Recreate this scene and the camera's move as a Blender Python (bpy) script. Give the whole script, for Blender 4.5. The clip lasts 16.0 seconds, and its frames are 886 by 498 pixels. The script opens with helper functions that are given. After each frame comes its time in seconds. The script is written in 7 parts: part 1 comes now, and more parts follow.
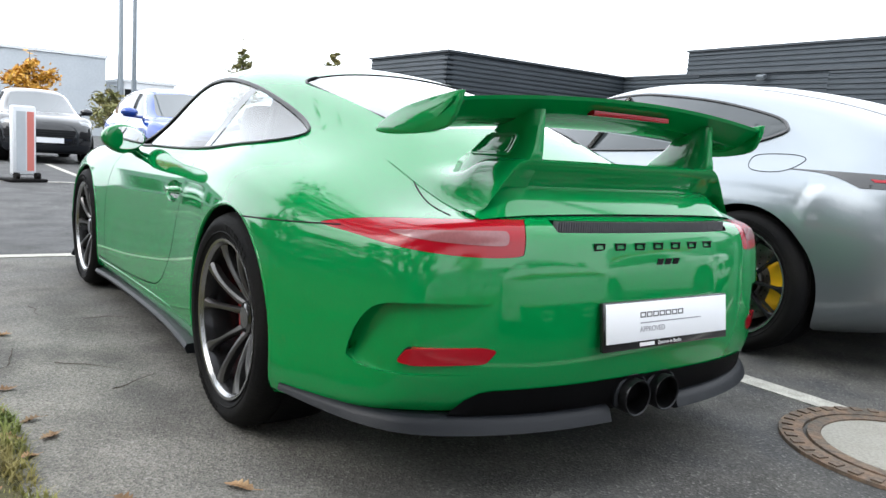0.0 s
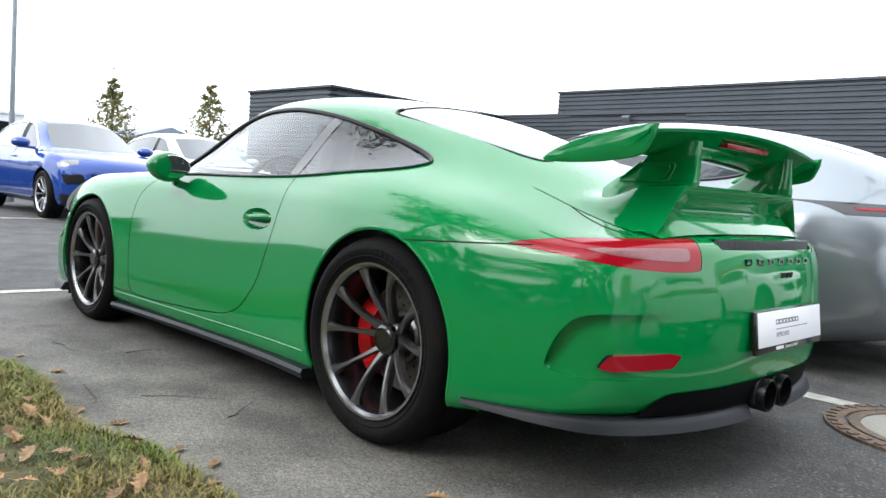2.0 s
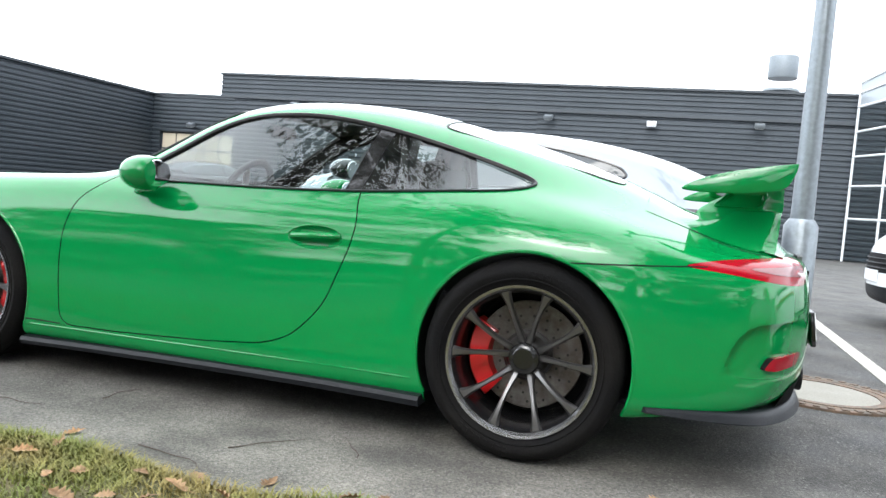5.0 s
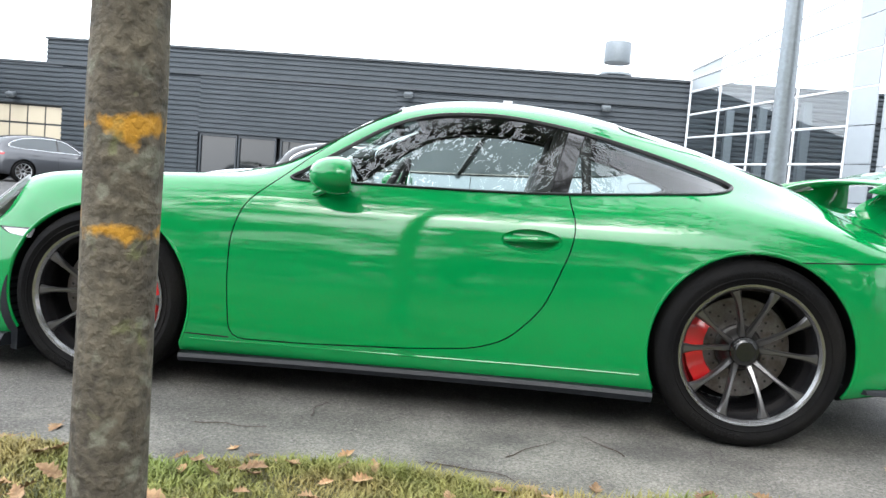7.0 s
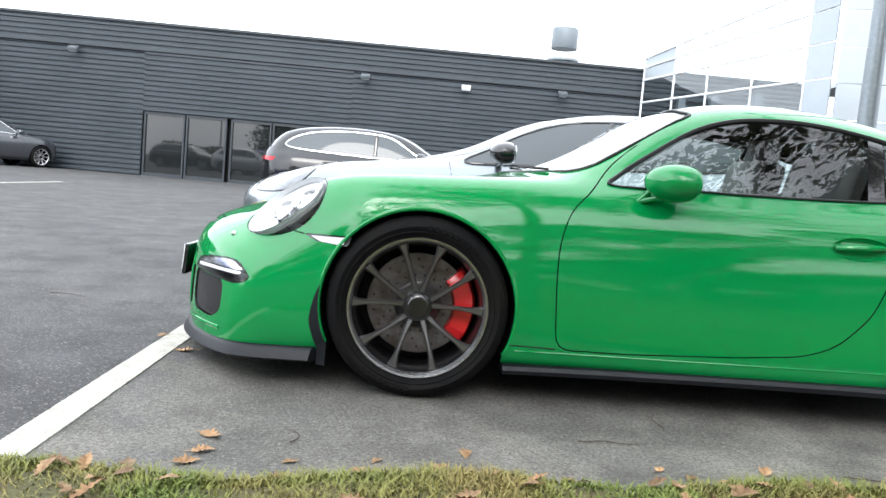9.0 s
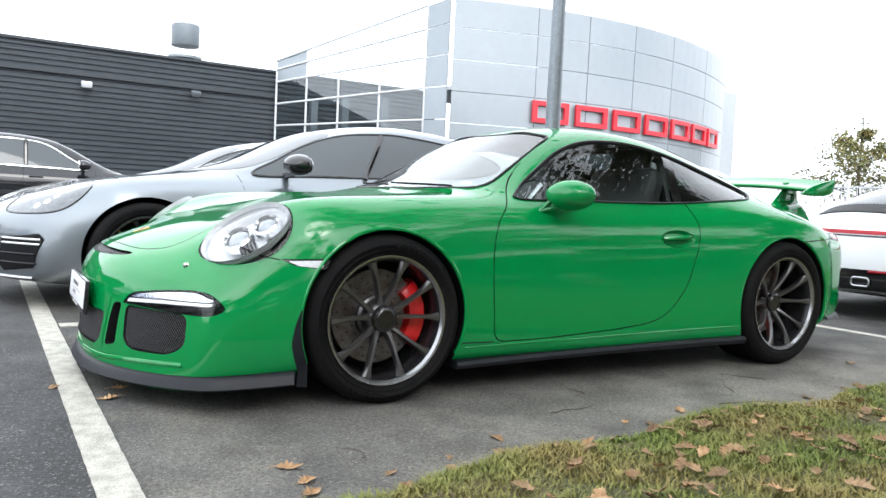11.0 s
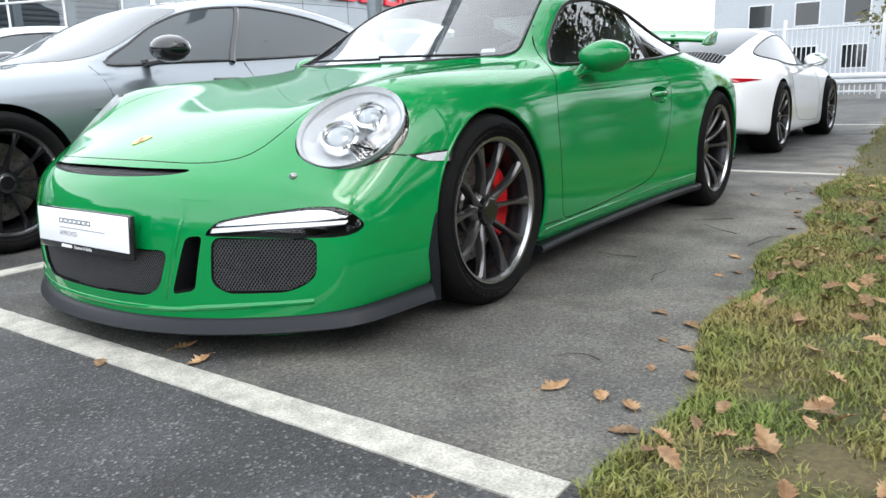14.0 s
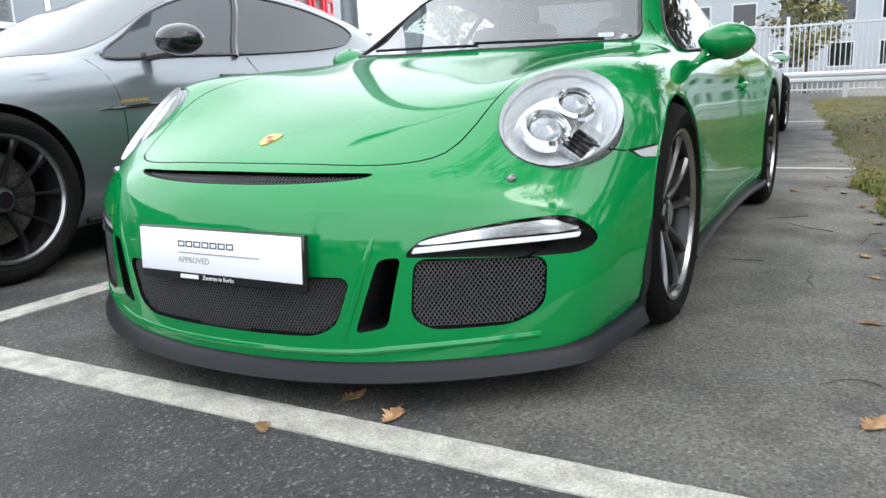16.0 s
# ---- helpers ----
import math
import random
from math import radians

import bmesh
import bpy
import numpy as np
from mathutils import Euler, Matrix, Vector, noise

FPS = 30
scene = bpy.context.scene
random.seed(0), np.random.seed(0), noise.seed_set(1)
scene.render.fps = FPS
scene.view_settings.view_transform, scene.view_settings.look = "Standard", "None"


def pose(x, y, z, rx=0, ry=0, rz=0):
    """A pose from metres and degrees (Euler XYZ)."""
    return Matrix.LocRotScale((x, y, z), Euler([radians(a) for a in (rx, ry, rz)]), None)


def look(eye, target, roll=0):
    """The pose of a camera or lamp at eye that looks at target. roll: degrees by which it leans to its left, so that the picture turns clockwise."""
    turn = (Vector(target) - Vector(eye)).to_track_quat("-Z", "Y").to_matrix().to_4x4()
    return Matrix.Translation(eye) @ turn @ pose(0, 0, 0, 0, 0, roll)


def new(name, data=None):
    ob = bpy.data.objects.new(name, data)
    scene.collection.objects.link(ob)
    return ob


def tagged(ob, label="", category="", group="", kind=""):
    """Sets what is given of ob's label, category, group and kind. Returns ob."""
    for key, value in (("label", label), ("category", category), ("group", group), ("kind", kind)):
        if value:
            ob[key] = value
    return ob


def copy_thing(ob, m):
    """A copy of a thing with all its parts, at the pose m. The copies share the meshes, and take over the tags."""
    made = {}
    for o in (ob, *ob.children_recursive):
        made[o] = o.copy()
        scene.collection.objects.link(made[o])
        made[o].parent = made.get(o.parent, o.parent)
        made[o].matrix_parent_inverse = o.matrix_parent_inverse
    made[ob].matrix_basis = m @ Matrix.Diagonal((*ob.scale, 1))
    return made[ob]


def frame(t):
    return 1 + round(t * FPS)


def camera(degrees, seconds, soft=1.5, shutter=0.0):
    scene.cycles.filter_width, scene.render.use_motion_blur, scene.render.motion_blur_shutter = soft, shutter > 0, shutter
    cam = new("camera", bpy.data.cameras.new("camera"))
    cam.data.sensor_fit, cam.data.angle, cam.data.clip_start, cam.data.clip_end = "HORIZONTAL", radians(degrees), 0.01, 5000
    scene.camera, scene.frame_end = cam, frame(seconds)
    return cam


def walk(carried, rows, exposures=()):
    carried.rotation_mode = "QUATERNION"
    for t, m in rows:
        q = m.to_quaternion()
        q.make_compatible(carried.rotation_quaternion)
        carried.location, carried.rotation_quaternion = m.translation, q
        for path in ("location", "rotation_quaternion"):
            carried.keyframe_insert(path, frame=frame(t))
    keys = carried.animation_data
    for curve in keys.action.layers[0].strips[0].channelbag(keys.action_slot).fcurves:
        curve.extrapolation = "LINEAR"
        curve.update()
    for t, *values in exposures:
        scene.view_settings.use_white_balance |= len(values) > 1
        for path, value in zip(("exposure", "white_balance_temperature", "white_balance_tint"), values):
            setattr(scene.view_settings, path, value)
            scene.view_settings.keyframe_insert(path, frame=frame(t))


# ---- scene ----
cam = camera(60.0, 16.0)
PATH = [
    (0, (4.811, -1.738, 0.942), (3.192, -0.595, 0.675), 3.9),
    (0.5, (4.75, -1.9, 0.913), (3.155, -0.719, 0.661), 4.9),
    (1, (4.628, -2.056, 0.874), (3.087, -0.804, 0.633), 4.6),
    (1.5, (4.512, -2.254, 0.868), (2.994, -0.975, 0.626), 3.9),
    (2, (4.365, -2.527, 0.854), (2.964, -1.109, 0.702), 4.1),
    (2.5, (4.173, -2.709, 0.83), (2.803, -1.26, 0.684), 3.8),
    (3, (3.96, -2.866, 0.829), (2.668, -1.352, 0.636), 4.1),
    (5.5, (2.603, -3.546, 0.861), (2.138, -1.604, 0.742), 4.1),
    (6, (2.233, -3.65, 0.838), (1.817, -1.7, 0.683), 3.5),
    (6.3, (2.022, -3.67, 0.844), (1.616, -1.719, 0.676), 3.8),
    (6.5, (1.884, -3.682, 0.843), (1.53, -1.721, 0.672), 4.1),
    (7, (1.513, -3.72, 0.847), (1.374, -1.73, 0.696), 4.6),
    (7.5, (1.063, -3.709, 0.818), (0.953, -1.718, 0.66), 4.8),
    (8, (0.689, -3.706, 0.806), (0.555, -1.719, 0.627), 5.5),
    (10.5, (-1.078, -3.576, 0.825), (-0.248, -1.761, 0.698), 3.7),
    (11, (-1.371, -3.566, 0.805), (-0.343, -1.855, 0.688), 2.8),
    (11.5, (-1.67, -3.485, 0.795), (-0.574, -1.826, 0.58), 1.9),
    (12, (-1.871, -3.313, 0.802), (-0.702, -1.718, 0.506), 3.7),
    (12.5, (-2.041, -3.097, 0.804), (-0.679, -1.662, 0.512), 2.0),
    (13, (-2.19, -2.856, 0.77), (-0.746, -1.512, 0.44), -1.7),
    (13.5, (-2.22, -2.581, 0.786), (-0.763, -1.27, 0.388), -2.2),
    (14, (-2.252, -2.32, 0.784), (-0.68, -1.158, 0.36), -1.9),
    (14.5, (-2.316, -2.023, 0.796), (-0.653, -0.997, 0.366), -3.7),
    (15, (-2.299, -1.721, 0.79), (-0.633, -0.705, 0.354), -4.9),
    (15.5, (-2.302, -1.528, 0.782), (-0.638, -0.515, 0.328), -4.1),
    (16, (-2.349, -1.367, 0.752), (-0.634, -0.427, 0.333), -2.4),
]
walk(cam, [(t, look(eye, target, roll)) for t, eye, target, roll in PATH], [(0.0, 0.0), (3.0, -0.04), (5.5, 0.42), (8.0, 0.38), (10.5, -0.06), (12.5, -0.14), (14.5, -0.2), (16.0, -0.32)])

# ---- light ----
world = bpy.data.worlds.new("overcast_sky")
scene.world = world
world.use_nodes = True
wn, wl = world.node_tree.nodes, world.node_tree.links
wn.clear()
sky = wn.new("ShaderNodeTexSky")
sky.sky_type = "NISHITA"
sky.sun_disc = False
sky.sun_elevation = radians(38)
sky.sun_rotation = radians(188)
sky.air_density, sky.dust_density, sky.ozone_density = 1.0, 4.0, 1.0
# cloud cover takes most of the blue out of the sky
grey = wn.new("ShaderNodeHueSaturation")
grey.inputs["Saturation"].default_value = 0.16
# soft brighter and darker banks of cloud
wtc = wn.new("ShaderNodeTexCoord")
wno = wn.new("ShaderNodeTexNoise")
wno.inputs["Scale"].default_value = 2.2
wno.inputs["Detail"].default_value = 5
wra = wn.new("ShaderNodeMapRange")
wra.inputs["From Min"].default_value, wra.inputs["From Max"].default_value = 0.3, 0.7
wra.inputs["To Min"].default_value, wra.inputs["To Max"].default_value = 0.82, 1.18
wmu = wn.new("ShaderNodeMixRGB")
wmu.blend_type = "MULTIPLY"
wmu.inputs[0].default_value = 1.0
wbg = wn.new("ShaderNodeBackground")
wbg.inputs["Strength"].default_value = 0.37
wout = wn.new("ShaderNodeOutputWorld")
cover = wn.new("ShaderNodeMixRGB")
cover.inputs[0].default_value = 0.8
cover.inputs[2].default_value = (6.0, 6.4, 6.95, 1)
wl.new(sky.outputs[0], grey.inputs["Color"])
wl.new(grey.outputs[0], cover.inputs[1])
wl.new(wtc.outputs["Generated"], wno.inputs["Vector"])
wl.new(wno.outputs["Fac"], wra.inputs["Value"])
wl.new(cover.outputs[0], wmu.inputs[1])
wl.new(wra.outputs[0], wmu.inputs[2])
# thin bright cloud: a little brighter overhead than at the horizon
wsep = wn.new("ShaderNodeSeparateXYZ")
wl.new(wtc.outputs["Generated"], wsep.inputs[0])
wzen = wn.new("ShaderNodeMapRange")
wzen.inputs["From Min"].default_value, wzen.inputs["From Max"].default_value = 0.0, 1.0
wzen.inputs["To Min"].default_value, wzen.inputs["To Max"].default_value = 1.25, 1.6
wl.new(wsep.outputs["Z"], wzen.inputs["Value"])
wside = wn.new("ShaderNodeMapRange")
wside.inputs["From Min"].default_value, wside.inputs["From Max"].default_value = -1.0, 1.0
wside.inputs["To Min"].default_value, wside.inputs["To Max"].default_value = 1.1, 0.88
wl.new(wsep.outputs["X"], wside.inputs["Value"])
wboth = wn.new("ShaderNodeMath")
wboth.operation = "MULTIPLY"
wl.new(wzen.outputs[0], wboth.inputs[0])
wl.new(wside.outputs[0], wboth.inputs[1])
wdome = wn.new("ShaderNodeMixRGB")
wdome.blend_type = "MULTIPLY"
wdome.inputs[0].default_value = 1.0
wl.new(wmu.outputs[0], wdome.inputs[1])
wl.new(wboth.outputs[0], wdome.inputs[2])
wl.new(wdome.outputs[0], wbg.inputs["Color"])
wl.new(wbg.outputs[0], wout.inputs["Surface"])

sun_data = bpy.data.lights.new("sun", "SUN")
sun_data.energy = 1.3
sun_data.angle = radians(25)
sun_data.color = (1.0, 0.97, 0.92)
sun = new("sun", sun_data)
sun.matrix_world = look((-2, -14, 16), (0, 0, 0))


# ---- materials ----
def mat(name, color, rough=0.5, metal=0.0, coat=0.0, vary=0.0, scale=8.0, bump=0.0, bump_scale=60.0, second=None,
        spec=0.5, piece=0.0, rough_vary=0.0, dirt=None):
    """A surface with grain at two scales: a broad mottling towards `second` and a fine one in value and relief."""
    m = bpy.data.materials.new(name)
    m.use_nodes = True
    n, l = m.node_tree.nodes, m.node_tree.links
    b = n["Principled BSDF"]
    b.inputs["Roughness"].default_value = rough
    b.inputs["Metallic"].default_value = metal
    b.inputs["Coat Weight"].default_value = coat
    b.inputs["Coat Roughness"].default_value = 0.02
    b.inputs["Specular IOR Level"].default_value = spec
    b.inputs["Base Color"].default_value = (*color, 1)
    if vary or second or bump or piece or rough_vary:
        tc = n.new("ShaderNodeTexCoord")
        big = n.new("ShaderNodeTexNoise")
        big.inputs["Scale"].default_value = scale
        big.inputs["Detail"].default_value = 6
        l.new(tc.outputs["Object"], big.inputs["Vector"])
        fine = n.new("ShaderNodeTexNoise")
        fine.inputs["Scale"].default_value = bump_scale
        fine.inputs["Detail"].default_value = 4
        l.new(tc.outputs["Object"], fine.inputs["Vector"])
        mix = n.new("ShaderNodeMixRGB")
        mix.inputs[1].default_value = (*color, 1)
        mix.inputs[2].default_value = (*(second or color), 1)
        ramp = n.new("ShaderNodeMapRange")
        ramp.inputs["From Min"].default_value, ramp.inputs["From Max"].default_value = 0.38, 0.62
        l.new(big.outputs["Fac"], ramp.inputs["Value"])
        l.new(ramp.outputs[0], mix.inputs[0])
        val = n.new("ShaderNodeMapRange")
        val.inputs["From Min"].default_value, val.inputs["From Max"].default_value = 0.25, 0.75
        val.inputs["To Min"].default_value, val.inputs["To Max"].default_value = 1 - vary, 1 + vary
        l.new(fine.outputs["Fac"], val.inputs["Value"])
        mul = n.new("ShaderNodeMixRGB")
        mul.blend_type = "MULTIPLY"
        mul.inputs[0].default_value = 1.0
        l.new(mix.outputs[0], mul.inputs[1])
        l.new(val.outputs[0], mul.inputs[2])
        last = mul
        if piece:
            info = n.new("ShaderNodeObjectInfo")
            pr = n.new("ShaderNodeMapRange")
            pr.inputs["To Min"].default_value, pr.inputs["To Max"].default_value = 1 - piece, 1 + piece
            l.new(info.outputs["Random"], pr.inputs["Value"])
            pm = n.new("ShaderNodeMixRGB")
            pm.blend_type = "MULTIPLY"
            pm.inputs[0].default_value = 1.0
            l.new(mul.outputs[0], pm.inputs[1])
            l.new(pr.outputs[0], pm.inputs[2])
            last = pm
        l.new(last.outputs[0], b.inputs["Base Color"])
        if rough_vary:
            rr = n.new("ShaderNodeMapRange")
            rr.inputs["To Min"].default_value, rr.inputs["To Max"].default_value = rough - rough_vary, rough + rough_vary
            l.new(big.outputs["Fac"], rr.inputs["Value"])
            l.new(rr.outputs[0], b.inputs["Roughness"])
        if bump:
            bp = n.new("ShaderNodeBump")
            bp.inputs["Strength"].default_value = bump
            bp.inputs["Distance"].default_value = 0.01
            l.new(fine.outputs["Fac"], bp.inputs["Height"])
            l.new(bp.outputs[0], b.inputs["Normal"])
    return m


def paint(name, color, metallic=0.0, rough=0.35):
    """Car paint: a coloured base under clear lacquer with faint orange peel."""
    m = mat(name, color, rough, metallic, 1.0)
    n, l = m.node_tree.nodes, m.node_tree.links
    b = n["Principled BSDF"]
    b.inputs["Coat Roughness"].default_value = 0.03
    b.inputs["Coat IOR"].default_value = 1.55
    b.inputs["Specular IOR Level"].default_value = 0.0
    tc = n.new("ShaderNodeTexCoord")
    no = n.new("ShaderNodeTexNoise")
    no.inputs["Scale"].default_value = 260
    l.new(tc.outputs["Object"], no.inputs["Vector"])
    bp = n.new("ShaderNodeBump")
    bp.inputs["Strength"].default_value = 0.02
    bp.inputs["Distance"].default_value = 0.002
    l.new(no.outputs["Fac"], bp.inputs["Height"])
    l.new(bp.outputs[0], b.inputs["Coat Normal"])
    return m


def glass(name, tint=(0.9, 0.95, 0.93), rough=0.0, clear=0.9, ior=1.5):
    """A thin pane: seen through, with a mirror-like sheen that grows at a grazing angle."""
    m = bpy.data.materials.new(name)
    m.use_nodes = True
    n, l = m.node_tree.nodes, m.node_tree.links
    n.clear()
    out = n.new("ShaderNodeOutputMaterial")
    tr = n.new("ShaderNodeBsdfTransparent")
    tr.inputs[0].default_value = (*[c * clear for c in tint], 1)
    gl = n.new("ShaderNodeBsdfGlossy")
    gl.inputs["Roughness"].default_value = rough
    gl.inputs["Color"].default_value = (1, 1, 1, 1)
    lw = n.new("ShaderNodeLayerWeight")
    lw.inputs["Blend"].default_value = 0.5
    steep = n.new("ShaderNodeMath")
    steep.operation = "POWER"
    steep.inputs[1].default_value = 4.5
    l.new(lw.outputs["Facing"], steep.inputs[0])
    fr = n.new("ShaderNodeMapRange")
    fr.inputs["To Min"].default_value, fr.inputs["To Max"].default_value = ((ior - 1) / (ior + 1)) ** 2, 1.0
    l.new(steep.outputs[0], fr.inputs["Value"])
    mx = n.new("ShaderNodeMixShader")
    l.new(fr.outputs[0], mx.inputs[0])
    l.new(tr.outputs[0], mx.inputs[1])
    l.new(gl.outputs[0], mx.inputs[2])
    l.new(mx.outputs[0], out.inputs[0])
    return m


def lamp_mat(name, color, strength):
    m = bpy.data.materials.new(name)
    m.use_nodes = True
    b = m.node_tree.nodes["Principled BSDF"]
    b.inputs["Base Color"].default_value = (*color, 1)
    b.inputs["Emission Color"].default_value = (*color, 1)
    b.inputs["Emission Strength"].default_value = strength
    return m


GREEN = paint("green_lacquer", (0.001, 0.205, 0.048), 0.0, 0.5)
SILVER = paint("silver_lacquer", (0.21, 0.235, 0.255), 0.75, 0.34)
WHITE_PAINT = paint("white_lacquer", (0.78, 0.8, 0.82))
BLUE = paint("blue_lacquer", (0.008, 0.042, 0.22), 0.2)
BLACK_PAINT = paint("black_lacquer", (0.012, 0.013, 0.015))
GREY_PAINT = paint("dark_grey_lacquer", (0.05, 0.053, 0.06), 0.4)
PALE_PAINT = paint("pale_silver_lacquer", (0.48, 0.50, 0.52), 0.5)
LIP = mat("black_plastic", (0.011, 0.0125, 0.0155), 0.42, vary=0.12, bump=0.1, bump_scale=300, spec=0.22)
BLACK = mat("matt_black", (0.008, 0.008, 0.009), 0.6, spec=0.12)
GLOSS_BLACK = mat("gloss_black", (0.008, 0.008, 0.009), 0.12, coat=0.5)
RUBBER = mat("tyre_rubber", (0.0055, 0.0055, 0.006), 0.7, vary=0.2, scale=5, second=(0.009, 0.0085, 0.008), spec=0.08, bump=0.25, bump_scale=140)
TRIM = mat("window_rubber", (0.010, 0.010, 0.011), 0.35, spec=0.25)
WHEEL = mat("satin_grey_alloy", (0.145, 0.142, 0.142), 0.30, 0.85, vary=0.06, bump_scale=200)
RIM_EDGE = mat("bright_rim_edge", (0.34, 0.34, 0.345), 0.25, 0.95)
DARK_WHEEL = mat("black_alloy_barrel_shade", (0.02, 0.02, 0.022), 0.25, 0.5)
BRIGHT_WHEEL = mat("silver_alloy", (0.55, 0.56, 0.58), 0.28, 0.9)
DISC = mat("brake_disc_iron", (0.17, 0.16, 0.155), 0.42, 0.8, vary=0.2, scale=20, second=(0.10, 0.085, 0.075), bump_scale=90)
HOLE = mat("drilled_hole", (0.01, 0.01, 0.01), 0.8)
RED_CALIPER = mat("red_caliper", (0.55, 0.012, 0.014), 0.3, coat=0.6)
YELLOW_CALIPER = mat("yellow_caliper", (0.75, 0.42, 0.01), 0.3, coat=0.6)
PIPE = mat("blackened_exhaust", (0.03, 0.03, 0.032), 0.32, 0.8, vary=0.2, bump_scale=80)
CHROME = mat("chrome", (0.8, 0.81, 0.82), 0.08, 1.0)
STEEL = mat("brushed_steel", (0.45, 0.45, 0.46), 0.3, 1.0)
TAIL_RED = mat("red_lens", (0.30, 0.004, 0.012), 0.1, coat=0.2, spec=0.25)
TAIL_CLEAR = mat("clear_grey_lens", (0.24, 0.09, 0.095), 0.1, coat=0.3, vary=0.1, bump_scale=120)
LENS = glass("lamp_cover", (1, 1, 1), 0.0, 0.97)
SIDE_GLASS = glass("side_glass", (0.86, 0.93, 0.91), 0.0, 0.94, 1.6)
SCREEN_GLASS = glass("windscreen_glass", (0.84, 0.92, 0.90), 0.0, 0.92, 1.75)
PRIVACY = glass("privacy_glass", (0.25, 0.28, 0.28), 0.0, 0.5, 2.5)
BULB_GLASS = mat("projector_glass", (0.25, 0.28, 0.3), 0.03, 0.2, coat=1.0)
CLEAR_LAMP = mat("clear_lamp_unit", (0.12, 0.13, 0.14), 0.12, 0.3, coat=0.8, vary=0.3, bump_scale=40)
REFLECTOR = mat("lamp_reflector", (0.75, 0.77, 0.79), 0.18, 0.9)
LAMP_GREY = mat("lamp_housing", (0.36, 0.38, 0.40), 0.3, 0.5)
BOWL = mat("lamp_bowl", (0.60, 0.62, 0.64), 0.35, 0.3, vary=.1, bump_scale=60)
MESH = mat("grille_mesh", (0.085, 0.085, 0.09), 0.35)
PLATE = mat("plate_white", (0.8, 0.81, 0.83), 0.35)
PRINT = mat("plate_print", (0.03, 0.03, 0.035), 0.5)
PRINT_GREY = mat("plate_print_grey", (0.25, 0.25, 0.27), 0.5)
PRINT_WHITE = mat("print_white", (0.75, 0.75, 0.75), 0.5)
GOLD = mat("badge_gold", (0.75, 0.42, 0.12), 0.3, 0.7)
BADGE_RED = mat("badge_red", (0.35, 0.03, 0.03), 0.4)
LEATHER = mat("dark_leather", (0.02, 0.02, 0.022), 0.5, vary=0.2, bump=0.2, bump_scale=200)
MIRROR = mat("mirror_glass", (0.85, 0.87, 0.88), 0.02, 1.0)
ORANGE = mat("orange_lens", (0.7, 0.25, 0.03), 0.15, coat=0.8)


# ---- building blocks ----
def link_mesh(name, me, material, parent=None, label=""):
    ob = new(name, me)
    if material is not None and not me.materials:
        me.materials.append(material)
    if parent is not None:
        ob.parent = parent
    if label:
        ob["label"] = label
    return ob


def part(name, bm, material, parent, label="", smooth=35):
    me = bpy.data.meshes.new(name)
    bmesh.ops.recalc_face_normals(bm, faces=bm.faces)
    bm.to_mesh(me)
    bm.free()
    if smooth:
        me.shade_smooth()
        me.set_sharp_from_angle(angle=radians(smooth))
    return link_mesh(name, me, material, parent, label)


def thing(name, m, label, category, group="", kind=""):
    ob = new(name)
    ob.empty_display_size = 0.2
    ob.matrix_world = m
    return tagged(ob, label, category, group, kind)


def box(bm, x0, x1, y0, y1, z0, z1, bevel=0.0, m=None):
    r = bmesh.ops.create_cube(bm, size=1)
    vs = r["verts"]
    for v in vs:
        v.co = Vector(((x0 + x1) / 2 + v.co.x * (x1 - x0), (y0 + y1) / 2 + v.co.y * (y1 - y0), (z0 + z1) / 2 + v.co.z * (z1 - z0)))
    if bevel:
        es = list({e for v in vs for e in v.link_edges})
        g = bmesh.ops.bevel(bm, geom=es, offset=bevel, segments=2, affect="EDGES", profile=0.5)
        vs = list({v for f in g["faces"] for v in f.verts} | {v for v in vs if v.is_valid})
    if m is not None:
        bmesh.ops.transform(bm, matrix=m, verts=vs)
    return bm


def boxed(*a, **k):
    return box(bmesh.new(), *a, **k)


def revolve(bm, profile, segments=48, axis="y", m=None, close=False):
    """Turns a profile of (radius, along) round an axis."""
    rings = []
    for i in range(segments):
        a = 2 * math.pi * i / segments
        c, s = math.cos(a), math.sin(a)
        ring = []
        for r, h in profile:
            p = {"y": (r * c, h, r * s), "z": (r * c, r * s, h), "x": (h, r * c, r * s)}[axis]
            p = Vector(p)
            ring.append(bm.verts.new(m @ p if m is not None else p))
        rings.append(ring)
    k = len(profile)
    for i in range(segments):
        a, b = rings[i], rings[(i + 1) % segments]
        for j in range(k if close else k - 1):
            q = [a[j], b[j], b[(j + 1) % k], a[(j + 1) % k]]
            bm.faces.new(q)
    return bm


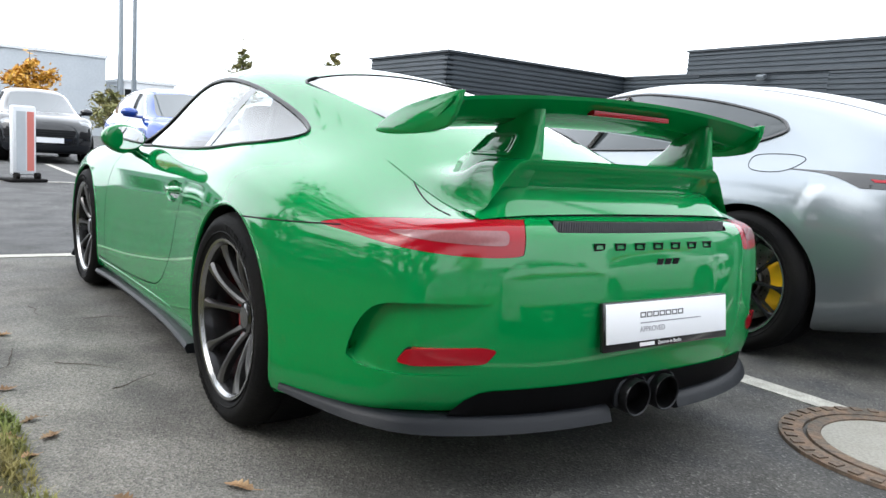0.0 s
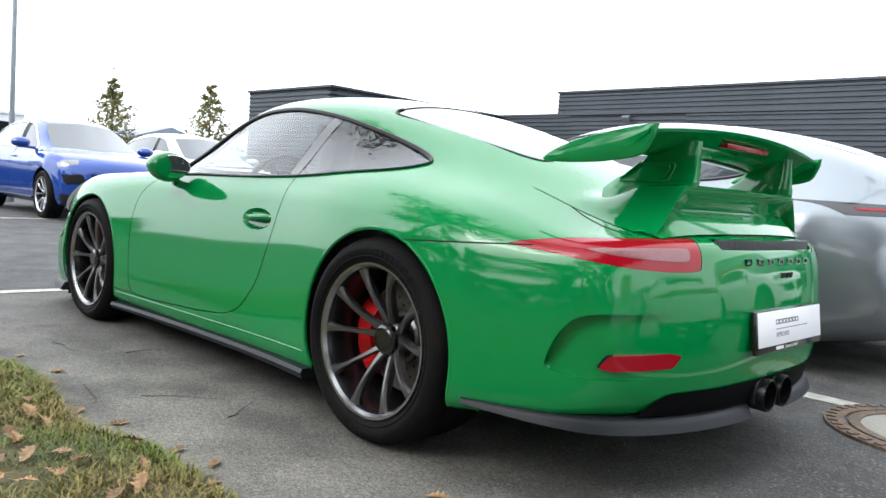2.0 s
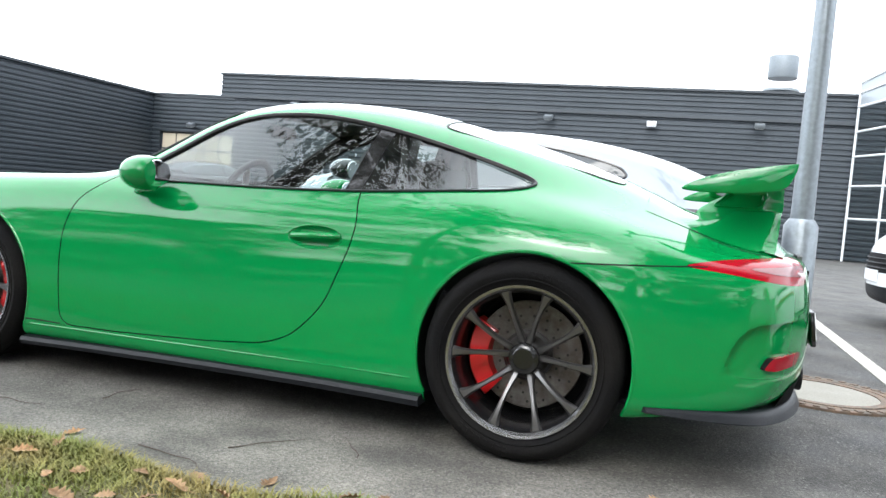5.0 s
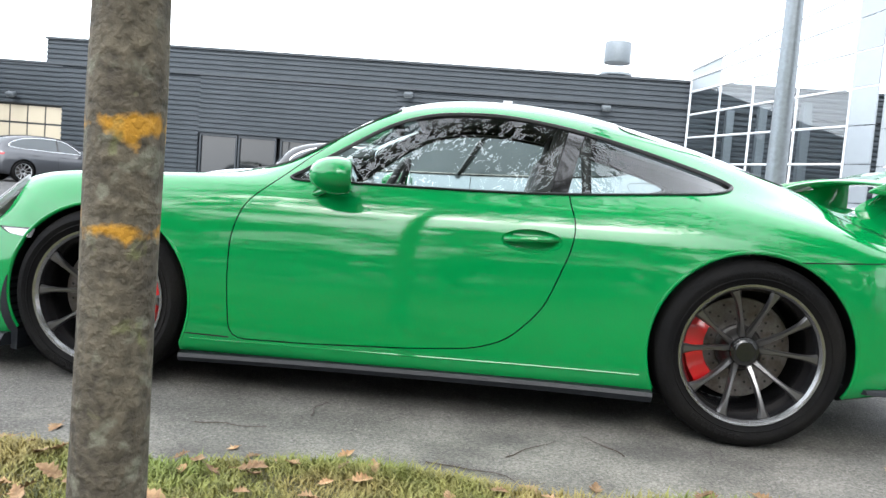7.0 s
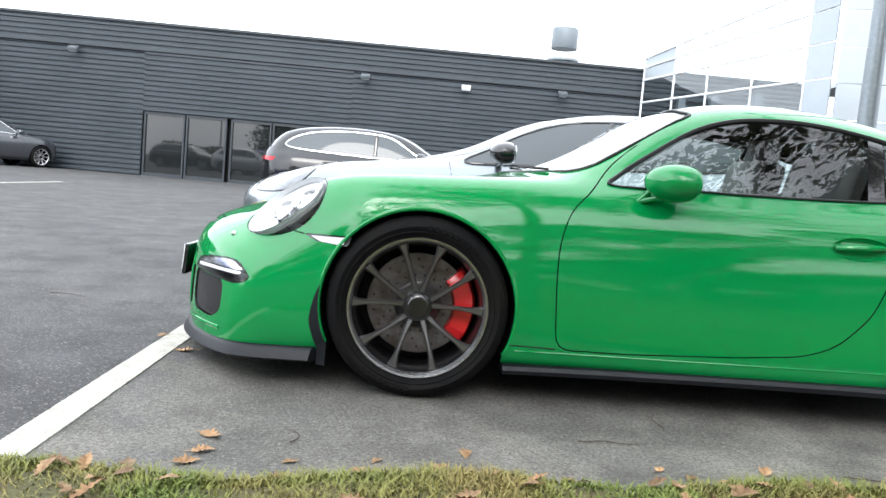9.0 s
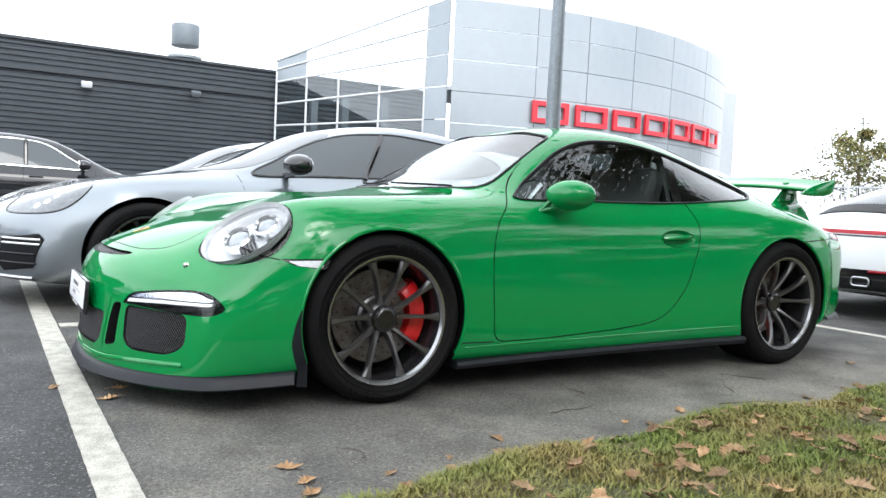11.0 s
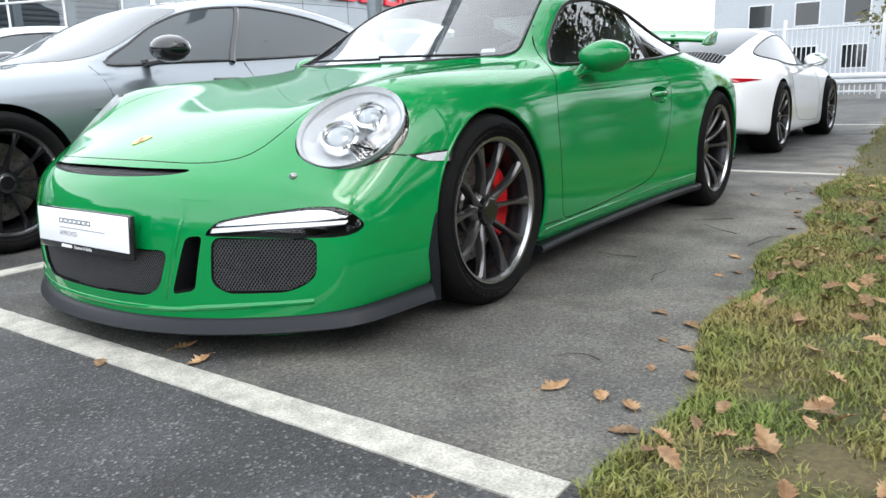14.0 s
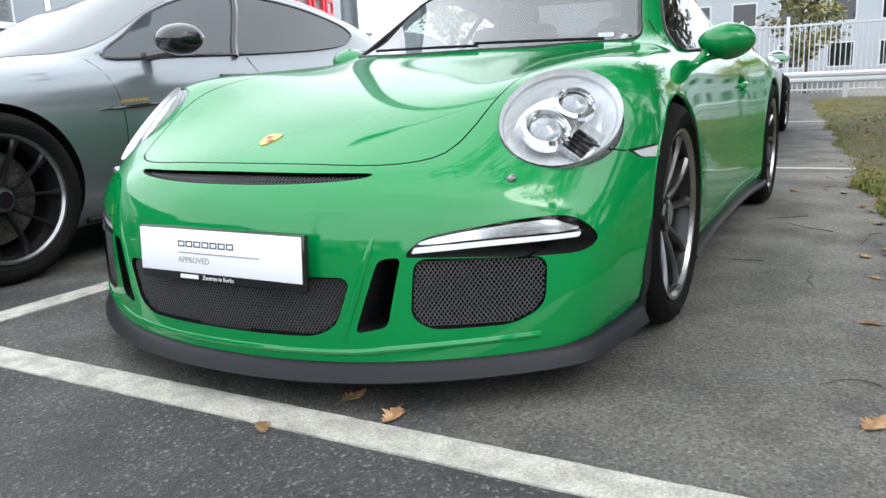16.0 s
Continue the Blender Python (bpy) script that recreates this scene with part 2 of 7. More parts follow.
def tube(bm, pts, r, sides=6, closed=False, flat=1.0, cap=True):
    """A round bar along points; flat squashes it along the second cross direction."""
    pts = [Vector(p) for p in pts]
    n = len(pts)
    rings = []
    side = None
    for i, p in enumerate(pts):
        a = pts[i - 1] if (i or closed) else p
        b = pts[(i + 1) % n] if (i < n - 1 or closed) else p
        d = (b - a).normalized()
        if side is None:
            side = d.cross(Vector((0, 0, 1)))
            if side.length < 1e-3:
                side = Vector((1, 0, 0))
        side = (side - d * side.dot(d)).normalized()
        up = d.cross(side)
        rr = r[i] if isinstance(r, (list, tuple)) else r
        rings.append([bm.verts.new(p + side * rr * math.cos(2 * math.pi * k / sides) + up * rr * flat * math.sin(2 * math.pi * k / sides)) for k in range(sides)])
    for i in range(n if closed else n - 1):
        a, b = rings[i], rings[(i + 1) % n]
        for k in range(sides):
            bm.faces.new((a[k], a[(k + 1) % sides], b[(k + 1) % sides], b[k]))
    if not closed and cap:
        bm.faces.new(rings[0][::-1])
        bm.faces.new(rings[-1])
    return bm


def smooth_loop(pts, per=8, closed=True):
    """Points of a smooth curve through pts."""
    p = np.array(pts, float)
    n = len(p)
    out = []
    for i in range(n if closed else n - 1):
        a, b, c, d = (p[(i + k) % n] if closed else p[min(max(i + k, 0), n - 1)] for k in (-1, 0, 1, 2))
        for t in np.arange(per) / per:
            out.append(0.5 * (2 * b + (c - a) * t + (2 * a - 5 * b + 4 * c - d) * t * t + (3 * b - a - 3 * c + d) * t ** 3))
    if not closed:
        out.append(p[-1])
    return np.array(out)


def round_poly(pts, radius, seg=5):
    """A polygon with its corners rounded."""
    out = []
    n = len(pts)
    for i in range(n):
        p, a, b = (Vector(pts[k % n]) for k in (i, i - 1, i + 1))
        da, db = (a - p), (b - p)
        r = min(radius, da.length * 0.45, db.length * 0.45)
        s, e = p + da.normalized() * r, p + db.normalized() * r
        for k in range(seg + 1):
            t = k / seg
            q = s * (1 - t) ** 2 + p * 2 * t * (1 - t) + e * t * t
            out.append((q.x, q.y))
    return np.array(out)


def grow(poly, d):
    """A polygon moved outward by d."""
    p = np.array(poly, float)
    area = 0.5 * np.sum(p[:, 0] * np.roll(p[:, 1], -1) - np.roll(p[:, 0], -1) * p[:, 1])
    t = np.roll(p, -1, 0) - np.roll(p, 1, 0)
    t /= np.linalg.norm(t, axis=1)[:, None] + 1e-9
    nrm = np.stack([t[:, 1], -t[:, 0]], 1) * (1 if area > 0 else -1)
    return p + nrm * d


def prism(bm, poly, axis, a0, a1, m=None):
    """A polygon drawn in the plane across an axis, pulled along it from a0 to a1."""
    def at(p, h):
        q = Vector({"x": (h, p[0], p[1]), "y": (p[0], h, p[1]), "z": (p[0], p[1], h)}[axis])
        return bm.verts.new(m @ q if m is not None else q)
    lo = [at(p, a0) for p in poly]
    hi = [at(p, a1) for p in poly]
    n = len(lo)
    fs = [bm.faces.new((lo[i], lo[(i + 1) % n], hi[(i + 1) % n], hi[i])) for i in range(n)]
    fs += [bm.faces.new(lo[::-1]), bm.faces.new(hi)]
    bmesh.ops.recalc_face_normals(bm, faces=fs)
    return bm


def as_mesh(bm, name="work"):
    me = bpy.data.meshes.new(name)
    bm.to_mesh(me)
    bm.free()
    return me


def carve(me, cutter, how):
    """The mesh me cut by the mesh cutter: DIFFERENCE or INTERSECT."""
    a, b = new("work_a", me), new("work_b", cutter)
    mod = a.modifiers.new("cut", "BOOLEAN")
    mod.operation, mod.object, mod.solver = how, b, "EXACT"
    mod.use_self = False
    dg = bpy.context.evaluated_depsgraph_get()
    out = bpy.data.meshes.new_from_object(a.evaluated_get(dg))
    bpy.data.objects.remove(a)
    bpy.data.objects.remove(b)
    return out


def text_part(name, body, size, m, material, parent, depth=0.0015, spread=1.0, label="", bold=0.0):
    cu = bpy.data.curves.new(name, "FONT")
    cu.body, cu.size, cu.extrude, cu.align_x, cu.align_y = body, size, depth, "CENTER", "CENTER"
    cu.space_character = spread
    cu.offset = bold
    cu.resolution_u = 3
    ob = new("work_text", cu)
    me = bpy.data.meshes.new_from_object(ob.evaluated_get(bpy.context.evaluated_depsgraph_get()))
    bpy.data.objects.remove(ob)
    me.transform(m)
    me.materials.clear()
    return link_mesh(name, me, material, parent, label)


# ---- ground ----
def asphalt():
    m = mat("asphalt", (0.055, 0.055, 0.057), 0.85)
    n, l = m.node_tree.nodes, m.node_tree.links
    b = n["Principled BSDF"]
    tc = n.new("ShaderNodeTexCoord")
    sep = n.new("ShaderNodeSeparateXYZ")
    l.new(tc.outputs["Object"], sep.inputs[0])

    def noise_at(scale, detail=5):
        t = n.new("ShaderNodeTexNoise")
        t.inputs["Scale"].default_value, t.inputs["Detail"].default_value = scale, detail
        l.new(tc.outputs["Object"], t.inputs["Vector"])
        return t.outputs["Fac"]

    def ranged(sock, a, b_, c, d):
        r = n.new("ShaderNodeMapRange")
        for k, v in zip(("From Min", "From Max", "To Min", "To Max"), (a, b_, c, d)):
            r.inputs[k].default_value = v
        l.new(sock, r.inputs["Value"])
        return r.outputs[0]

    def calc(op, p, q):
        c = n.new("ShaderNodeMath")
        c.operation = op
        for i, v in enumerate((p, q)):
            if isinstance(v, (int, float)):
                c.inputs[i].default_value = v
            else:
                l.new(v, c.inputs[i])
        return c.outputs[0]

    def mixed(f, p, q, how="MIX"):
        x = n.new("ShaderNodeMixRGB")
        x.blend_type = how
        for i, v in enumerate((f, p, q)):
            if isinstance(v, (int, float)):
                x.inputs[i].default_value = v
            elif isinstance(v, tuple):
                x.inputs[i].default_value = (*v, 1)
            else:
                l.new(v, x.inputs[i])
        return x.outputs[0]

    broad, mid, fine = noise_at(0.55), noise_at(3.5, 8), noise_at(95, 3)
    # washed-out grit lies along the verge and over the bay
    edge = calc("ADD", sep.outputs["Y"], calc("MULTIPLY", calc("SUBTRACT", mid, 0.5), 1.1))
    grit = ranged(edge, -0.45, -1.30, 0.0, 1.0)
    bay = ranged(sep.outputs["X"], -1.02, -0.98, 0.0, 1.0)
    # the pale patches weaken past the car's tail
    rear_fade = ranged(calc("ADD", sep.outputs["X"], calc("MULTIPLY", mid, 1.2)), 3.4, 4.1, 1.0, 0.55)
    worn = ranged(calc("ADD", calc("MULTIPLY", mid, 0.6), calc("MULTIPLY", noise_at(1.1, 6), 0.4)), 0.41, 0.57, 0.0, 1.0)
    worn = calc("MULTIPLY", calc("MULTIPLY", worn, bay), rear_fade)
    # the grit thins out towards the nose of the bay
    grit = calc("MULTIPLY", calc("MULTIPLY", grit, bay), ranged(calc("ADD", sep.outputs["X"], mid), 0.0, 1.6, 0.42, 1.0))
    col = mixed(ranged(broad, 0.35, 0.65, 0.0, 1.0), (0.048, 0.049, 0.052), (0.072, 0.072, 0.073))
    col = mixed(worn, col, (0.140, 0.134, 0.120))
    col = mixed(calc("MULTIPLY", grit, 0.85), col, (0.25, 0.237, 0.209))
    # darker worn tracks and damp patches wander through the grit
    track = ranged(noise_at(2.3, 9), 0.44, 0.62, 1.0, 0.60)
    col = mixed(1.0, col, track, "MULTIPLY")
    # stones and grains
    vo = n.new("ShaderNodeTexVoronoi")
    vo.inputs["Scale"].default_value = 150
    l.new(tc.outputs["Object"], vo.inputs["Vector"])
    sepc = n.new("ShaderNodeSeparateColor")
    l.new(vo.outputs["Color"], sepc.inputs[0])
    grain = ranged(sepc.outputs[0], 0, 1, 0.6, 1.4)
    chip = ranged(sepc.outputs[1], 0.88, 0.93, 0.0, 0.5)
    col = mixed(chip, col, (0.24, 0.235, 0.225))
    col = mixed(1.0, col, grain, "MULTIPLY")
    col = mixed(1.0, col, ranged(fine, 0.3, 0.7, 0.8, 1.2), "MULTIPLY")
    # oil and damp spots
    spot = ranged(noise_at(1.7, 7), 0.54, 0.68, 0.0, 0.6)
    col = mixed(spot, col, (0.035, 0.034, 0.034))
    col = mixed(1.0, col, (0.76, 0.755, 0.74), "MULTIPLY")
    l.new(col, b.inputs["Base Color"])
    l.new(ranged(mid, 0.3, 0.7, 0.72, 0.92), b.inputs["Roughness"])
    bp = n.new("ShaderNodeBump")
    bp.inputs["Strength"].default_value, bp.inputs["Distance"].default_value = 0.55, 0.006
    l.new(vo.outputs["Distance"], bp.inputs["Height"])
    l.new(bp.outputs[0], b.inputs["Normal"])
    return m


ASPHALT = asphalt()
LINE = mat("road_paint", (0.43, 0.415, 0.365), 0.75, vary=0.34, scale=14, second=(0.30, 0.29, 0.255), bump=0.4, bump_scale=150)
CONCRETE = mat("concrete_edging", (0.24, 0.23, 0.20), 0.85, vary=0.2, scale=6, second=(0.22, 0.21, 0.18), bump=0.4, bump_scale=90)
SOIL = mat("grass_soil", (0.05, 0.055, 0.016), 0.95, vary=0.4, scale=3, second=(0.085, 0.066, 0.028), bump=0.6, bump_scale=70)
BLADE = mat("grass_blades", (0.125, 0.165, 0.028), 0.7, vary=0.45, scale=2.2, second=(0.215, 0.175, 0.055), bump_scale=25)
DRY = mat("dry_oak_leaf", (0.19, 0.10, 0.042), 0.75, vary=0.35, scale=9, second=(0.31, 0.205, 0.11), bump=0.4, bump_scale=60, piece=0.45)
CAST_IRON = mat("rusty_cast_iron", (0.16, 0.105, 0.07), 0.7, 0.35, vary=0.3, scale=14, second=(0.09, 0.075, 0.06), bump=0.5, bump_scale=60)
TWIG = mat("twig_bark", (0.05, 0.035, 0.025), 0.85)

ground_bm = bmesh.new()
bmesh.ops.create_grid(ground_bm, x_segments=8, y_segments=8, size=900)
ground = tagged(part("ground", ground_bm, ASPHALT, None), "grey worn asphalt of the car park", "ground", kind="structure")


def marking(x0, x1, y0, y1, name="parking_line"):
    """A painted line with ragged edges."""
    bm = bmesh.new()
    length = max(x1 - x0, y1 - y0)
    along_x = (x1 - x0) > (y1 - y0)
    n = max(4, int(length / 0.035))
    rows = []
    for i in range(n + 1):
        t = i / n
        j0, j1 = (random.uniform(-0.0014, 0.0014) for _ in range(2))
        if along_x:
            x = x0 + (x1 - x0) * t
            rows.append([(x, y0 + j0, 0), (x, y1 + j1, 0)])
        else:
            y = y0 + (y1 - y0) * t
            rows.append([(x0 + j0, y, 0), (x1 + j1, y, 0)])
    lo = [[bm.verts.new(p) for p in r] for r in rows]
    hi = [[bm.verts.new((p[0], p[1], 0.005)) for p in r] for r in rows]
    for i in range(n):
        bm.faces.new((hi[i][0], hi[i + 1][0], hi[i + 1][1], hi[i][1]))
        for k in (0, 1):
            bm.faces.new((lo[i][k], lo[i + 1][k], hi[i + 1][k], hi[i][k]))
    for r in (0, n):
        bm.faces.new((lo[r][0], lo[r][1], hi[r][1], hi[r][0]))
    return tagged(part(name, bm, LINE, None, smooth=0), "worn white painted parking bay line on asphalt", "road marking",
                  group="bay lines", kind="structure")


marking(-1.11, -1.0, -1.69, 14.0)
marking(-0.99, 3.9, 1.25, 1.37)
marking(4.15, 4.26, -1.35, 14.0)
marking(10.15, 10.27, -1.02, 14.0)
marking(-0.99, 3.9, 3.85, 3.97)
marking(-0.99, 3.9, 6.45, 6.57)
marking(-8.05, -7.95, -3.0, 14.0)
marking(-13.0, -8.06, 0.62, 0.72)
marking(-13.0, -8.06, 3.5, 3.6)

# manhole with a concrete-filled iron lid
manhole = thing("manhole_cover", pose(3.70, 1.10, 0), "round rusty cast-iron manhole cover filled with concrete, set in asphalt", "manhole cover")
part("frame_ring", revolve(bmesh.new(), [(0.36, -.02), (0.36, 0.012), (0.385, 0.014), (0.44, 0.012), (0.445, -.02)], 64, "z"), CAST_IRON, manhole)
part("lid_rim", revolve(bmesh.new(), [(0.30, -.02), (0.30, 0.013), (0.345, 0.013), (0.35, -.02)], 64, "z"), CAST_IRON, manhole)
part("filling", revolve(bmesh.new(), [(0.0, 0.009), (0.15, 0.010), (0.299, 0.008), (0.299, -.02)], 48, "z"), CONCRETE, manhole, "pale concrete filling")
stud = part("rim_stud", boxed(0.392, 0.43, -0.016, 0.016, 0.010, 0.018), CAST_IRON, manhole, smooth=0)
for i in range(1, 40):
    o = link_mesh("rim_stud", stud.data, None, manhole)
    o.matrix_local = Matrix.Rotation(2 * math.pi * i / 40, 4, "Z")


# verge: turf with an uneven edge towards the bay
def verge_edge(x):
    return -1.765 + 0.077 * (x + 1) + 0.035 * math.sin(x * 2.3) + 0.03 * math.sin(x * 5.9 + 1) + 0.025 * noise.noise((x * 3, 0, 5))


VX0, VX1, VY = -1.035, 19.0, -16.0
bm = bmesh.new()
cols = [VX0 + (VX1 - VX0) * (i / 150) ** 1.15 for i in range(151)]
rows_t = [0, 0.004, 0.012, 0.03, 0.06, 0.1, 0.15, 0.22, 0.32, 0.5, 0.75, 1]
grid_v = []
for x in cols:
    e = verge_edge(x) - (0.10 if x < -0.9 else 0)
    col = []
    for k, t in enumerate(rows_t):
        z = 0.0 if k == 0 else 0.022 + 0.018 * noise.noise((x * 2, t * 20, 1)) + min(0.03, t * 0.6)
        col.append(bm.verts.new((x, e + (VY - e) * t, max(z, 0.0))))
    grid_v.append(col)
# the turf runs down to the edging at its end
grid_v.insert(0, [bm.verts.new((VX0 - 0.02, v.co.y, 0.0)) for v in grid_v[0]])
for a, b in zip(grid_v, grid_v[1:]):
    for k in range(len(rows_t) - 1):
        bm.faces.new((a[k], a[k + 1], b[k + 1], b[k]))
verge = tagged(part("verge", bm, SOIL, None), "soil of the grass verge beside the parking bay", "verge", kind="structure")


def turf_height(x, y):
    t = min(1, max(0, (verge_edge(x) - y) / 14))
    return 0.02 + min(0.03, t * 0.6) if y < verge_edge(x) else 0.0


def grass_field(x0, x1, depth, count, h, seed):
    rnd = random.Random(seed)
    vs, fs = [], []
    while count > 0:
        x = rnd.uniform(x0, x1)
        y = verge_edge(x) + 0.04 - depth * rnd.random() ** 1.25
        clump = noise.noise((x * 1.7, y * 1.7, 3)) + 0.6 * noise.noise((x * 6, y * 6, 8))
        if clump < rnd.uniform(-0.9, 0.35):
            continue
        count -= 1
        z = turf_height(x, y) - 0.008
        hh = h * rnd.uniform(0.35, 1.15) * (0.75 + 0.4 * clump)
        a = rnd.uniform(0, 2 * math.pi)
        lean = hh * rnd.uniform(0.2, 1.2)
        dx, dy = math.cos(a), math.sin(a)
        w = rnd.uniform(0.0016, 0.0035)
        i = len(vs)
        vs += [(x - dy * w, y + dx * w, z), (x + dy * w, y - dx * w, z),
               (x + dx * lean * .4 + dy * w * .7, y + dy * lean * .4 - dx * w * .7, z + hh * .6),
               (x + dx * lean * .4 - dy * w * .7, y + dy * lean * .4 + dx * w * .7, z + hh * .6),
               (x + dx * lean, y + dy * lean, z + hh * .85)]
        fs += [(i, i + 1, i + 2, i + 3), (i + 3, i + 2, i + 4)]
    me = bpy.data.meshes.new("grass")
    me.from_pydata(vs, [], fs)
    return me


tagged(link_mesh("grass", grass_field(-1.04, 4.2, 2.2, 75000, 0.055, 3), BLADE), "short yellowish green autumn grass", "grass", kind="stuff")
tagged(link_mesh("grass", grass_field(-1.06, 1.6, 1.5, 34000, 0.05, 9), BLADE), "short yellowish green autumn grass", "grass", kind="stuff")
tagged(link_mesh("grass", grass_field(4.2, 18, 5.0, 45000, 0.06, 4), BLADE), "short yellowish green autumn grass", "grass", kind="stuff")

kerb = tagged(part("edging", boxed(-1.10, -1.05, -1.95, -1.78, -0.05, 0.007, 0.003), CONCRETE, None), "weathered concrete edging of the verge", "kerb", kind="structure")

# ---- dark hall with ribbed cladding ----
CLAD = mat("anthracite_cladding", (0.030, 0.039, 0.047), 0.48, 0.2, vary=0.05, scale=0.6, second=(0.036, 0.045, 0.054), bump_scale=5)
CLAD_EDGE = mat("cladding_flashing", (0.028, 0.035, 0.042), 0.45, 0.2)
ROOF_MAT = mat("roof_felt", (0.12, 0.12, 0.12), 0.9, vary=0.2, bump_scale=3)
DARK_GLASS = mat("dark_window_glass", (0.012, 0.014, 0.015), 0.03, coat=0.6)
WARM_PANE = lamp_mat("warm_lit_pane", (0.38, 0.34, 0.26), 0.10)
WHITE_FRAME = mat("white_coated_metal", (0.60, 0.62, 0.64), 0.35, vary=0.04, bump_scale=10)
PANEL = mat("silver_white_panel", (0.28, 0.312, 0.337), 0.28, 0.25, vary=0.03, scale=0.3, second=(0.255, 0.287, 0.313), bump_scale=4, piece=0.03)
FACADE_GLASS = mat("facade_glass", (0.03, 0.035, 0.04), 0.02, coat=1.0)
RED_SIGN = mat("red_sign", (0.62, 0.015, 0.03), 0.35)
GALV = mat("galvanised_steel", (0.20, 0.225, 0.245), 0.42, 0.7, vary=0.15, scale=4, second=(0.19, 0.215, 0.23), bump_scale=30)
PALE_WALL = mat("pale_render", (0.42, 0.45, 0.475), 0.8, vary=0.06, scale=0.4, second=(0.38, 0.41, 0.44), bump_scale=8)


def ribbed(a, b, z0, z1, thick=0.25, pitch=0.18):
    """A wall from plan point a to b, its outer side to the right of that way, with level trapezoid ribs."""
    bm = bmesh.new()
    a, b = Vector((*a, 0)), Vector((*b, 0))
    d = (b - a).normalized()
    out = Vector((d.y, -d.x, 0))
    prof = []
    z = z0
    while z < z1 - 1e-6:
        for dz, o in ((0, 0), (0.035, 0.045), (0.105, 0.045), (0.14, 0.0)):
            if z + dz < z1:
                prof.append((o, z + dz))
        z += pitch
    prof += [(0, z1), (-thick, z1), (-thick, z0)]
    ends = [[bm.verts.new(p + out * o + Vector((0, 0, h))) for o, h in prof] for p in (a, b)]
    k = len(prof)
    for j in range(k):
        bm.faces.new((ends[0][j], ends[0][(j + 1) % k], ends[1][(j + 1) % k], ends[1][j]))
    bm.faces.new(ends[0])
    bm.faces.new(ends[1][::-1])
    return bm


WY = 24.56
hall = thing("workshop_hall", pose(0, WY, 0), "low workshop hall clad in dark ribbed anthracite metal", "building")
OFF = Matrix.Translation((0, -WY, 0))


def hall_part(name, bm, material, label="", smooth=0, parent=None):
    bm.transform(OFF)
    return part(name, bm, material, parent or hall, label, smooth)


# front wall in stretches, so that the gate and the glass doors are true openings
hall_part("wall", ribbed((-15.35, WY), (-10.0, WY), 0, 4.42), CLAD)
hall_part("wall", ribbed((-18.95, WY), (-15.35, WY), 2.86, 4.42), CLAD)
hall_part("wall", ribbed((-19.4, WY), (-18.95, WY), 0, 4.42), CLAD)
hall_part("wall", ribbed((-10.0, WY), (-2.6, WY), 2.30, 4.42), CLAD)
hall_part("wall", ribbed((-2.6, WY), (14.8, WY), 0, 4.42), CLAD)
hall_part("upper_wall", ribbed((-16.1, WY + 0.12), (14.75, WY + 0.12), 4.47, 5.38), CLAD)
hall_part("eaves_flashing", boxed(-19.4, 14.8, WY - 0.09, WY + 0.1, 4.42, 4.50), CLAD_EDGE)
hall_part("parapet_flashing", boxed(-16.15, 14.8, WY + 0.02, WY + 0.4, 5.38, 5.46), CLAD_EDGE)
hall_part("end_wall", boxed(14.55, 14.75, WY + 0.4, WY + 8, 4.5, 5.40), CLAD)
hall_part("end_wall", boxed(-16.1, -15.9, WY + 0.4, WY + 8, 4.5, 5.40), CLAD)
hall_part("roof", boxed(-19.3, 14.8, WY + 0.3, WY + 22, 4.28, 4.44), ROOF_MAT)
hall_part("upper_roof", boxed(-15.9, 14.55, WY + 0.4, WY + 21, 5.2, 5.34), ROOF_MAT)
hall_part("wing_wall", ribbed((-19.4, 15.0), (-19.4, WY), 0, 4.42), CLAD)
hall_part("wing_wall", ribbed((-25.2, 15.0), (-19.4, 15.0), 0, 4.42), CLAD)
hall_part("wing_flashing", boxed(-19.5, -19.3, 14.9, WY, 4.42, 4.50), CLAD_EDGE)
hall_part("wing_flashing", boxed(-25.3, -19.5, 14.9, 15.1, 4.42, 4.50), CLAD_EDGE)
hall_part("wing_roof", boxed(-25.2, -19.5, 15.1, WY, 4.25, 4.40), ROOF_MAT)
# sectional gate: lit panes above dark ones
gate = hall_part("workshop_gate", boxed(-18.95, -15.35, WY + 0.12, WY + 0.18, 0, 2.86), CLAD_EDGE, "sectional gate with warm-lit upper panes")
for r in range(4):
    for c in range(5):
        x0 = -18.9 + c * 0.71
        z0 = 0.06 + r * 0.7
        hall_part("pane", boxed(x0 + .03, x0 + .68, WY + 0.09, WY + 0.115, z0 + .03, z0 + .66), WARM_PANE if r >= 2 else DARK_GLASS, parent=gate)
# glazed doors
for x0, x1 in ((-9.95, -8.5), (-8.45, -7.0), (-6.85, -5.4), (-5.35, -2.65)):
    gd = hall_part("glass_door", boxed(x0, x1, WY + 0.10, WY + 0.14, 0.02, 2.28), DARK_GLASS)
    for q in ((x0, x0 + .06, 0, 2.3), (x1 - .06, x1, 0, 2.3), (x0 + .06, x1 - .06, 2.2, 2.3), (x0 + .06, x1 - .06, 0, .12)):
        hall_part("door_frame", boxed(q[0], q[1], WY + 0.02, WY + 0.098, q[2], q[3]), CLAD_EDGE, parent=gd)
# black sheet added for the dark inside, close behind gate and doors
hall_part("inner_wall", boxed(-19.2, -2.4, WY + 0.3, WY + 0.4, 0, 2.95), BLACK)


